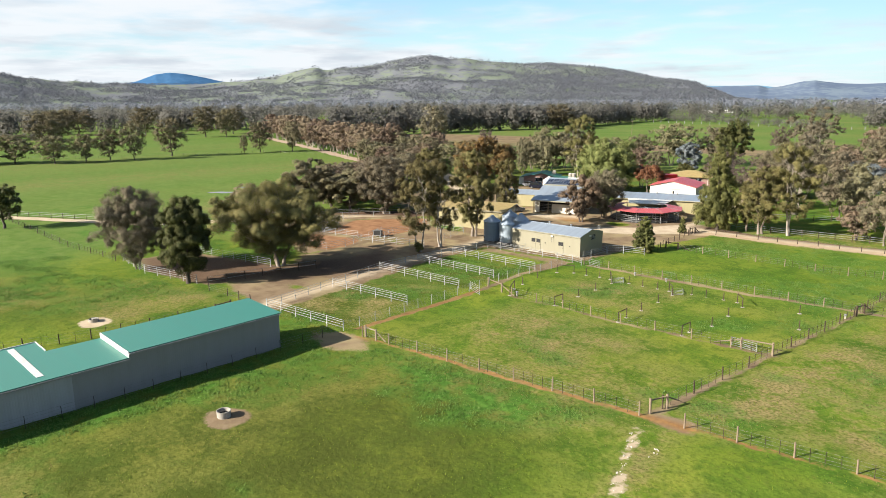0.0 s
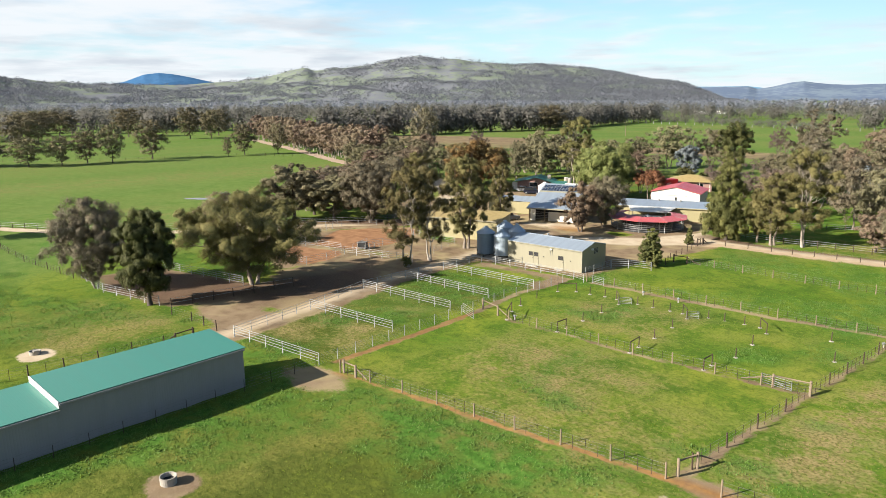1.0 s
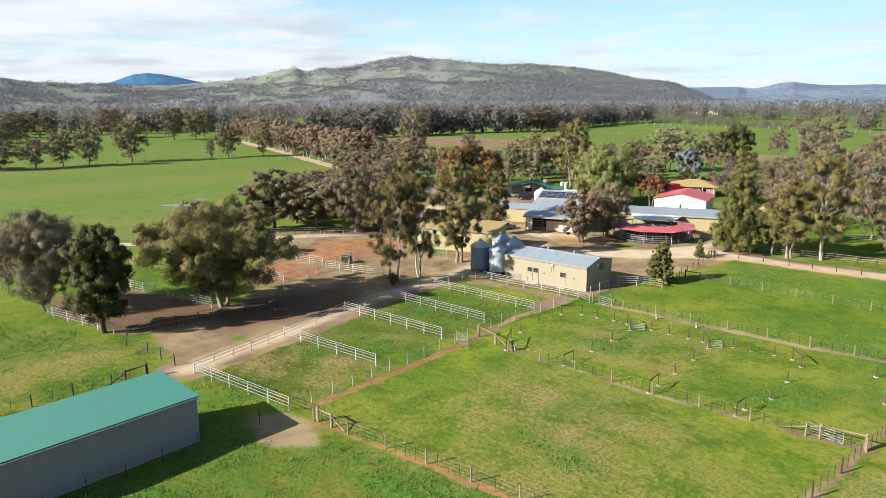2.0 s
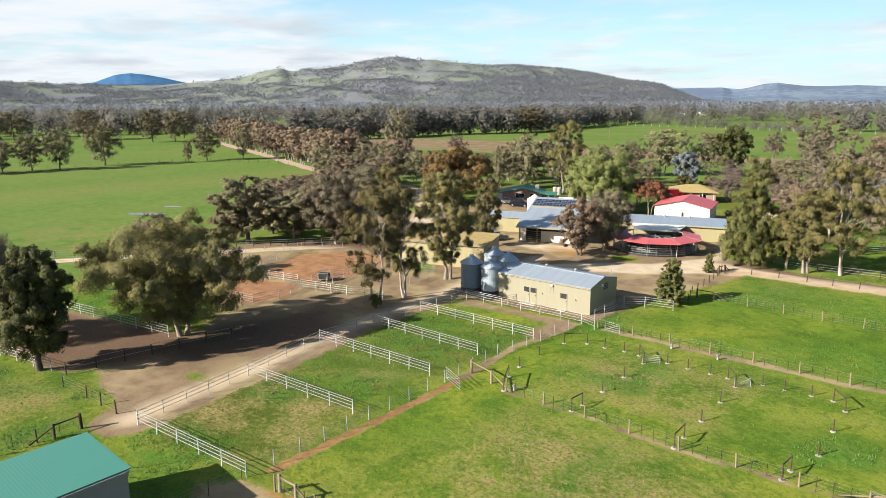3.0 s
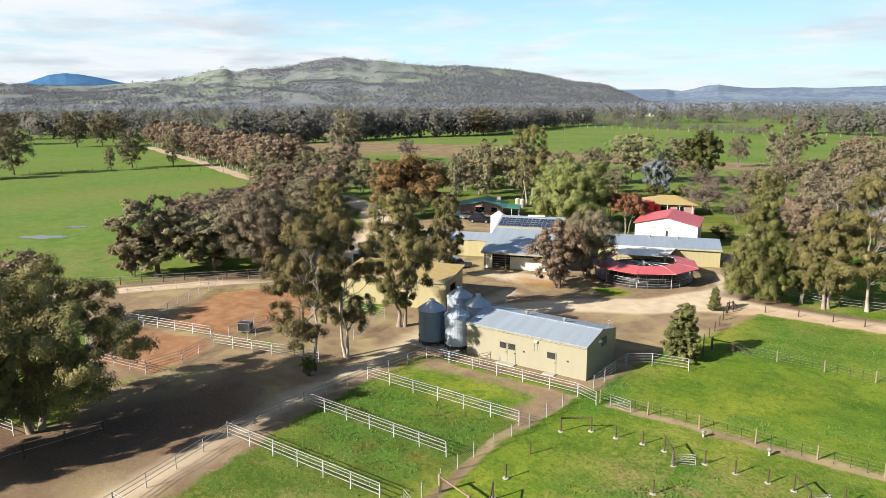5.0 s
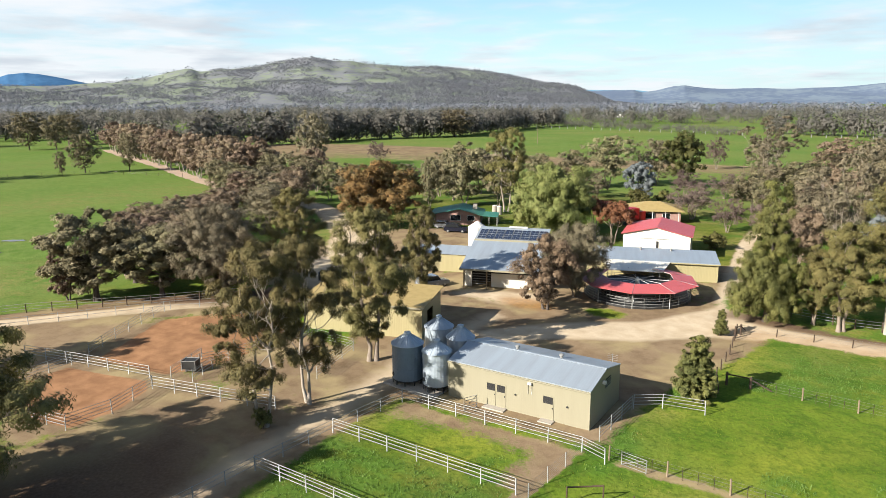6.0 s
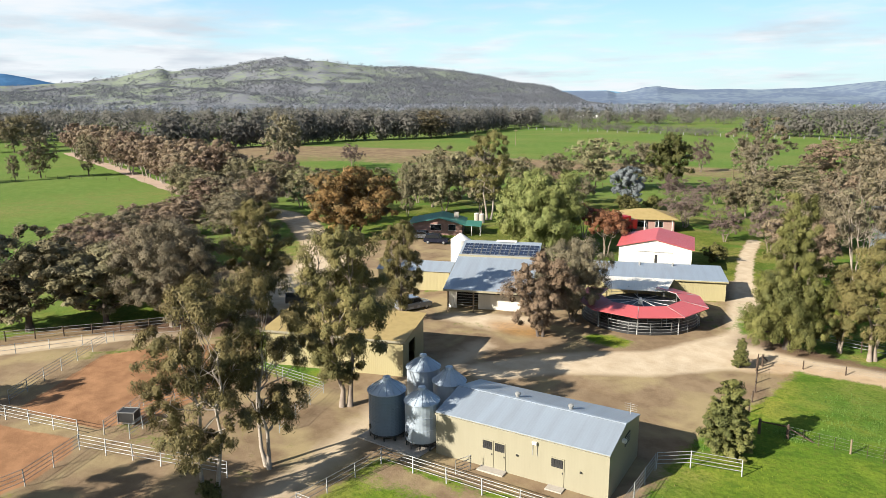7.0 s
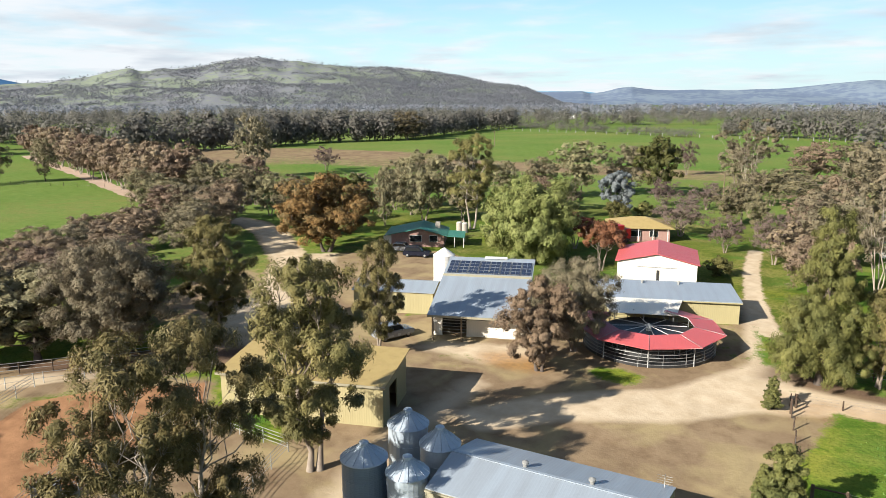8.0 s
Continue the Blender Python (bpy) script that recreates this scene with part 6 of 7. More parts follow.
for x, y in ((-51.0, 88.8), (-46.3, 89.1), (-56.1, 69.5), (-23.8, 88.8)):
    small_trough(x, y)


def feed_trailer(x, y, turn):
    ob = tagged(empty("feed_trailer", x, y, 0, turn), "small metal-framed trailer with dark sides in the yard", "trailer")
    part("body", cube(0, 1.3, 0, 1.0, 0.35, 1.15), M_BLACK, ob)
    for z in (0.27, 1.153):
        for a in ((-0.05, 1.35, -0.05, 0.0), (-0.05, 1.35, 1.0, 1.05), (-0.05, 0.0, 0.003, 0.997), (1.3, 1.35, 0.003, 0.997)):
            part("rim", cube(*a, z, z + 0.05), M_GALV, ob)
    for px in (-0.05, 1.3):
        for py in (-0.05, 1.0):
            part("corner_post", cube(px, px + 0.05, py, py + 0.05, 0.325, 1.15), M_GALV, ob)
    for px in (0.2, 1.0):
        part("leg", cube(px, px + 0.1, 0.2, 0.8, -0.05, 0.268), M_GALV, ob)


feed_trailer(-99.9, 80.2, 32)
for pts in ([(-99.4, 78.7), (-101.7, 83.5)], [(-97.1, 79.5), (-99.0, 84.0)]):
    fence("rail_fence", "short galvanised rail fence of the race between the yards", pts, 1.7, 1.2, (0.4, 0.7, 1.0, 1.18), ME_STEEL_POST, ME_RAIL, "race fences")
ob = tagged(empty("dump_cart", -103.3, 102.3, 0.0, 57.0), "small dark cart parked under the gum", "cart")
part("tray", cube(0, 1.8, 0, 1.1, 0.5, 0.95, 0.04), M_BLACK, ob)
for px in (0.3, 1.4):
    for py in (-0.12, 1.02):
        bm = lathe(bmesh.new(), [(0.1, 0), (0.28, 0.01), (0.28, 0.15), (0.1, 0.16)], 14)
        bmesh.ops.rotate(bm, verts=bm.verts, cent=(0, 0, 0), matrix=Matrix.Rotation(radians(-90), 3, "X"))
        bmesh.ops.translate(bm, verts=bm.verts, vec=(px, py, 0.28))
        part("wheel", bm, M_RUBBER, ob)
ob = tagged(empty("tipper_trailer", -113.6, 110.2, 0.0, 48.0), "dark steel tipper trailer parked behind the hay shed", "trailer")
part("floor", cube(0, 5.2, 0, 2.1, 0.75, 0.83), M_BLACK, ob)
for a in ((0, 5.2, 0, 0.06), (0, 5.2, 2.04, 2.1), (0, 0.06, 0.063, 2.037), (5.14, 5.2, 0.063, 2.037)):
    part("side_panel", cube(*a, 0.833, 1.55), M_BLACK, ob)
part("drawbar", cube(5.203, 6.6, 0.95, 1.15, 0.5, 0.62), M_GALV, ob)
part("axle", cube(1.9, 2.5, 0.2, 1.9, 0.4, 0.748), M_BLACK, ob)
for py in (-0.24, 2.12):
    bm = lathe(bmesh.new(), [(0.2, 0), (0.40, 0.02), (0.40, 0.2), (0.2, 0.22)], 16)
    bmesh.ops.rotate(bm, verts=bm.verts, cent=(0, 0, 0), matrix=Matrix.Rotation(radians(-90), 3, "X"))
    bmesh.ops.translate(bm, verts=bm.verts, vec=(2.2, py, 0.40))
    part("wheel", bm, M_RUBBER, ob)
vehicle("utility_vehicle", "white utility parked between hay shed and barn", -100.6, 117.0, 70, M_SILVER, 4.8, 1.85, 1.7)
for x, y in ((-129.3, 178.2), (-127.8, 177.9)):
    ob = tagged(empty("small_tank", x, y), "small pale concrete tank beside the lawn", "tank", "small tanks by the lawn")
    part("body", lathe(bmesh.new(), [(0.6, -0.05), (0.62, 1.7), (0.5, 1.8)], 16), M_CONCRETE, ob)
    part("lid", lathe(bmesh.new(), [(0.52, 1.803), (0.5, 1.88)], 16), M_WHITE, ob)
for x, y, h in ((-169.9, 334.8, 9), (-250.5, 404.1, 9), (-94.2, 247.4, 8)):
    ob = tagged(empty("power_pole", x, y), "slim pale timber power pole", "pole", "power poles")
    part("pole", tube(bmesh.new(), [(0, 0, -0.3), (0, 0, h)], [0.16, 0.11], 8), M_POST, ob)
    if h > 5:
        part("crossarm", cube(-1.1, 1.1, -0.06, 0.06, h - 0.7, h - 0.55), M_POST, ob)
for x, y, turn, L in ((-472.1, 931.7, 30, 36), (-454.0, 958.8, 30, 22), (-515.3, 457.6, 40, 20)):
    gable_building("far_shed", "white farm shed far off across the plain", "shed", x, y, turn, L * 0.5, 8, 3.0, 4.2, M_WHITE, M_WHITE, 0.3)

# ---------------------------------------------------------------- trees


def leaf_mesh(name, clumps, per, leaf, material, rs, droop=0.0, flat=0.8, out=0.9, slim=0.30):
    """Triangular leaves in loose clumps. clumps: (x, y, z, radius) and the middle of the lobe that each belongs to."""
    C = np.repeat(np.asarray(clumps, float), per, axis=0)
    n = len(C)
    d = rs.normal(size=(n, 3))
    d /= np.linalg.norm(d, axis=1, keepdims=True)
    r = rs.rand(n) ** 0.45
    pos = C[:, :3] + d * (r * C[:, 3])[:, None] * np.array([1, 1, flat])
    pos[:, 2] -= droop * rs.rand(n) ** 2 * C[:, 3] * 1.8
    away = pos - C[:, 4:7]
    away /= np.linalg.norm(away, axis=1, keepdims=True) + 1e-6
    nrm = (0.8 * d + away) * out + rs.normal(size=(n, 3)) * 0.38 + np.array([0, 0, 0.15])
    nrm /= np.linalg.norm(nrm, axis=1, keepdims=True)
    a = rs.normal(size=(n, 3)) + np.array([0, 0, -0.5 - 2.0 * droop])
    a -= nrm * (a * nrm).sum(1, keepdims=True)
    a /= np.linalg.norm(a, axis=1, keepdims=True)
    b = np.cross(nrm, a)
    s = (leaf * (0.55 + 0.9 * rs.rand(n)))[:, None]
    V = np.stack([pos - a * s * 0.55 + b * s * slim, pos - a * s * 0.55 - b * s * slim, pos + a * s * 0.75], 1).reshape(-1, 3)
    return array_mesh(name, V, np.arange(3 * n).reshape(-1, 3), material)


def bent(a, b, sag, rs, n=5, jitter=0.05):
    a, b = Vector(a), Vector(b)
    L = (b - a).length
    pts = []
    for k in range(n + 1):
        f = k / n
        p = a.lerp(b, f) + Vector((0, 0, -sag * L * math.sin(math.pi * f)))
        if 0 < k < n:
            p += Vector(rs.normal(size=3) * jitter * L)
        pts.append(p)
    return pts


def crown_lobes(rs, h, R, crown_from, shape, count, size, lean):
    """Middles and radii of the lobes of a crown, spread evenly, with gaps between them."""
    half = h * (1 - crown_from) / 2
    lobes = []
    for k in range(count):
        best, gap = None, -1
        for _ in range(14):
            d = rs.normal(size=3)
            d /= np.linalg.norm(d)
            x, y, z = d * (0.25 + 0.75 * rs.rand() ** 0.6)
            if shape == "cone":
                z = rs.rand() * 2 - 1
                q, a = (1.02 - 0.86 * ((z + 1) / 2) ** 1.25) * rs.rand() ** 0.35, rs.rand() * 6.283
                x, y = q * math.cos(a), q * math.sin(a)
            elif shape == "column":
                z = rs.rand() * 2 - 1
                q, a = (1 - 0.75 * abs(z) ** 2.5) * rs.rand() ** 0.4, rs.rand() * 6.283
                x, y = q * math.cos(a), q * math.sin(a)
            elif shape == "umbrella":
                z = abs(z) * 0.95 - 0.15
                x, y = x * 1.15, y * 1.15
            c = np.array([x, y, z])
            g = min([np.linalg.norm(c - o) for o in lobes] or [9.0])
            if g > gap:
                best, gap = c, g
        lobes.append(best)
    out = []
    for c in lobes:
        r = R * size * (0.7 + 0.6 * rs.rand())
        z = h * (crown_from + 1) / 2 + c[2] * (half - r * 0.55)
        wob = 0.85 + 0.25 * rs.rand()
        out.append((c[0] * (R - r * 0.75) * wob + lean * z, c[1] * (R - r * 0.75) * wob, z, r))
    return out


def make_tree(name, label, seed, h, w, leaves, bark, crown_from=0.3, lobes=16, clumps=8, per=220, leaf=0.3, shape="round", trunk=0.02, limbs=14, droop=0.25, stems=1, lean=0.0, size=0.36, out=0.9, slim=0.30):
    """A tree of height h and crown width w at the origin: trunk with limbs, and a crown of leaf clumps gathered in lobes."""
    rs = np.random.RandomState(seed)
    ob = tagged(new(name), label, "tree")
    R = w / 2
    L = crown_lobes(rs, h, R, crown_from, shape, lobes, size, lean)
    bunch = []
    for x, y, z, r in L:
        for k in range(clumps):
            d = rs.normal(size=3) + np.array([0, 0, 0.6])
            d /= np.linalg.norm(d)
            q = r * (0.55 + 0.45 * rs.rand())
            cs = r * (0.24 + 0.24 * rs.rand())
            bunch.append((x + d[0] * q, y + d[1] * q, min(z + d[2] * q * 0.8, h - cs * 0.6), cs, x, y, z - 0.3 * r))
    bm = bmesh.new()
    r0 = trunk * h
    roots = []
    for s in range(stems):
        a = 6.283 * s / max(stems, 1) + rs.rand()
        base = Vector((math.cos(a), math.sin(a), 0)) * (r0 * 1.2 if stems > 1 else 0)
        reach = R * (0.36 if stems > 1 else 0.08)
        top = Vector((lean * h * 0.7 + math.cos(a) * reach, math.sin(a) * reach, h * (0.74 if shape != "round" else 0.68)))
        pts = bent(base - Vector((0, 0, 0.2)), top, 0.0, rs, 7, 0.012)
        rad = [r0 * (1.4 if k == 0 else 1.0) * (1 - 0.11 * k) / (stems ** 0.35) for k in range(8)]
        tube(bm, pts, rad, 8)
        roots.append((pts, rad))
    order = sorted(range(len(L)), key=lambda k: rs.rand())
    spare = limbs
    for k in order:
        if spare <= 0:
            break
        c = L[k]
        pts, rad = roots[k % len(roots)]
        f = min(6, max(2, int(7 * (0.32 + 0.55 * (c[2] / h) * (0.75 + 0.2 * rs.rand())))))
        while pts[f].z > c[2] - 0.08 * h and f > 2:
            f -= 1
        q = bent(pts[f], c[:3], 0.10, rs, 5, 0.04)
        tube(bm, q, [rad[f] * g for g in (0.62, 0.52, 0.43, 0.34, 0.26, 0.16)], 6, False)
        spare -= 1
        for e in bunch[k * clumps:(k + 1) * clumps]:
            if spare > 0 and rs.rand() < 0.55:
                spare -= 0.35
                tube(bm, bent(q[4], e[:3], 0.03, rs, 3, 0.06), [rad[f] * 0.26, rad[f] * 0.19, rad[f] * 0.13, rad[f] * 0.05], 5, False)
    part("trunk", bm, bark, ob)
    crown = new("crown", leaf_mesh("crown", bunch, per, leaf, leaves, rs, droop, out=out, slim=slim))
    crown.parent = ob
    ob["h"], ob["w"] = h, w
    return ob


KINDS = {}


def put(kind, x, y, h, w, turn=0.0, label=""):
    """Stand one tree of a kind at a place, h high and w wide."""
    ob, used = KINDS[kind]
    m = pose(x, y, 0, 0, 0, turn) @ Matrix.Diagonal((w / ob["w"], w / ob["w"], h / ob["h"], 1))
    if used:
        bare_scale = ob.scale.copy()
        ob.scale = (1, 1, 1)
        thing = copy_thing(ob, m)
        ob.scale = bare_scale
        ob = thing
    else:
        ob.matrix_basis = m
        KINDS[kind] = (ob, True)
    if label:
        ob["label"] = label
    return ob


def kind(key, *a, **k):
    KINDS[key] = (make_tree(*a, **k), False)


kind("gum_big", "gum_tree", "broad olive gum tree with pale limbs over the yard", 3, 14.5, 18, F_OLIVE, M_BARK, 0.10, 46, 10, 300, 0.22, "round", 0.022, 80, 0.35, 3, size=0.235, slim=0.19)
kind("gum_open", "gum_tree", "tall open gum tree with white limbs and hanging leaves", 5, 16, 8, F_OLIVE, M_BARK_WHITE, 0.20, 26, 8, 220, 0.19, "column", 0.012, 70, 0.6, 2, size=0.31, slim=0.17)
kind("gum_tall", "gum_tree", "tall narrow olive gum tree with pale trunk", 8, 16, 8, F_OLIVE, M_BARK, 0.16, 34, 8, 230, 0.21, "column", 0.016, 55, 0.6, 2, size=0.36, slim=0.17)
kind("gum_grey", "gum_tree", "grey-leaved gum tree with tangled pale twigs", 11, 13, 12, F_GREY, M_BARK, 0.06, 40, 9, 200, 0.21, "round", 0.012, 90, 0.35, 3, size=0.32, slim=0.18)
kind("lane_tree", "shade_tree", "dense grey-olive shade tree by the lane", 16, 12, 9.5, F_LANE, M_BARK_DARK, 0.08, 26, 9, 110, 0.26, "round", 0.024, 24, 0.25, 1, size=0.33)
kind("dark_tree", "shade_tree", "dense dark green shade tree", 14, 12, 9.5, F_DARK, M_BARK_DARK, 0.06, 32, 10, 240, 0.20, "round", 0.026, 20, 0.25, 1, size=0.34)
kind("rust", "rusty_gum_tree", "gum tree with rust-coloured leaf tips", 17, 14, 16, F_RUST, M_BARK_DARK, 0.10, 38, 9, 110, 0.30, "round", 0.02, 34, 0.3, 2, size=0.27)
kind("dark_far", "shade_tree", "dense dark green shade tree", 15, 12, 9.5, F_DARK, M_BARK_DARK, 0.10, 22, 8, 40, 0.42, "round", 0.026, 14, 0.25, 1, size=0.36)
kind("bush_far", "brown_tree", "dense brown-leaved bushy tree", 24, 9, 7.5, F_BROWN, M_BARK_DARK, 0.05, 20, 8, 44, 0.28, "round", 0.02, 12, 0.2, 2, size=0.38)
kind("weep", "pepper_tree", "fresh green weeping pepper tree", 20, 13, 15, F_GREEN, M_BARK_DARK, 0.0, 48, 9, 230, 0.26, "round", 0.03, 8, 0.45, 1, size=0.33, out=1.3, slim=0.26)
kind("bush", "brown_tree", "dense tan-brown bushy tree", 23, 9, 7.5, F_TAN, M_BARK_DARK, 0.05, 26, 10, 190, 0.145, "round", 0.02, 40, 0.2, 2, size=0.34)
kind("pine", "she_oak", "tall yellow-green conical she-oak", 26, 16, 11, F_PINE, M_BARK_DARK, 0.04, 90, 7, 180, 0.23, "cone", 0.024, 26, 0.3, 1, size=0.29, slim=0.16)
kind("cypress", "young_cypress", "young dark olive cypress tree", 29, 6, 3.6, F_PINE, M_BARK_DARK, 0.02, 56, 7, 120, 0.13, "cone", 0.02, 8, 0.2, 1, size=0.38)
kind("bare", "bare_tree", "leafless tree of fine brownish twigs", 32, 9, 10, F_PINK, M_BARK, 0.15, 22, 9, 60, 0.16, "round", 0.02, 90, 0.0, 3, size=0.32)
kind("silver", "silver_tree", "silvery blue-leaved tree in the garden", 35, 10, 10, F_SILVER, M_BARK_DARK, 0.05, 22, 9, 110, 0.30, "round", 0.02, 10, 0.2, 1, size=0.32)
kind("maple", "autumn_tree", "small tree with dull red autumn leaves", 38, 7, 7.5, F_RED, M_BARK, 0.28, 16, 8, 100, 0.22, "umbrella", 0.025, 40, 0.1, 3, size=0.32)
kind("round_green", "garden_shrub", "rounded olive garden shrub", 41, 5, 6, F_PINE, M_BARK_DARK, 0.02, 14, 9, 90, 0.20, "round", 0.03, 6, 0.1, 2, size=0.4)
kind("gum_mid", "gum_tree", "olive gum tree with a pale trunk", 44, 16, 12, F_MID, M_BARK, 0.13, 24, 9, 58, 0.34, "round", 0.013, 16, 0.3, 2, size=0.38)
kind("gum_mid_grey", "gum_tree", "grey-green gum tree with pale stems", 47, 16, 13, F_GREY, M_BARK, 0.11, 24, 9, 58, 0.34, "round", 0.013, 16, 0.3, 2, size=0.38)
kind("gum_mid_brown", "gum_tree", "brownish gum tree with pale stems", 48, 16, 12, F_BROWN, M_BARK, 0.12, 24, 9, 58, 0.34, "round", 0.013, 16, 0.3, 2, size=0.38)
for key, src, leaves, seed, text in (("gum_mid_low", "olive", F_MID, 61, "olive gum tree beyond the garden"), ("gum_mid_grey_low", "grey", F_GREY, 62, "grey-green gum tree beyond the garden"), ("gum_mid_brown_low", "brown", F_BROWN, 63, "brownish gum tree beyond the garden")):
    kind(key, "gum_tree", text, seed, 16, 12.5, leaves, M_BARK, 0.12, 22, 8, 32, 0.46, "round", 0.013, 8, 0.3, 2, size=0.38)
kind("gum_limbs", "gum_tree", "tall gum with many bare white limbs", 50, 22, 16, F_GREY, M_BARK_WHITE, 0.34, 30, 7, 60, 0.32, "round", 0.011, 110, 0.3, 7, size=0.20)
kind("gum_far", "gum_tree", "gum tree at the edge of a far field", 53, 16, 13, F_LANE, M_BARK_DARK, 0.10, 24, 7, 44, 0.41, "column", 0.014, 16, 0.2, 1, size=0.40)
kind("gum_far_brown", "gum_tree", "brownish gum tree of the avenue", 56, 15, 11, F_BROWN, M_BARK_WHITE, 0.10, 16, 7, 42, 0.44, "round", 0.011, 12, 0.2, 2, size=0.36)

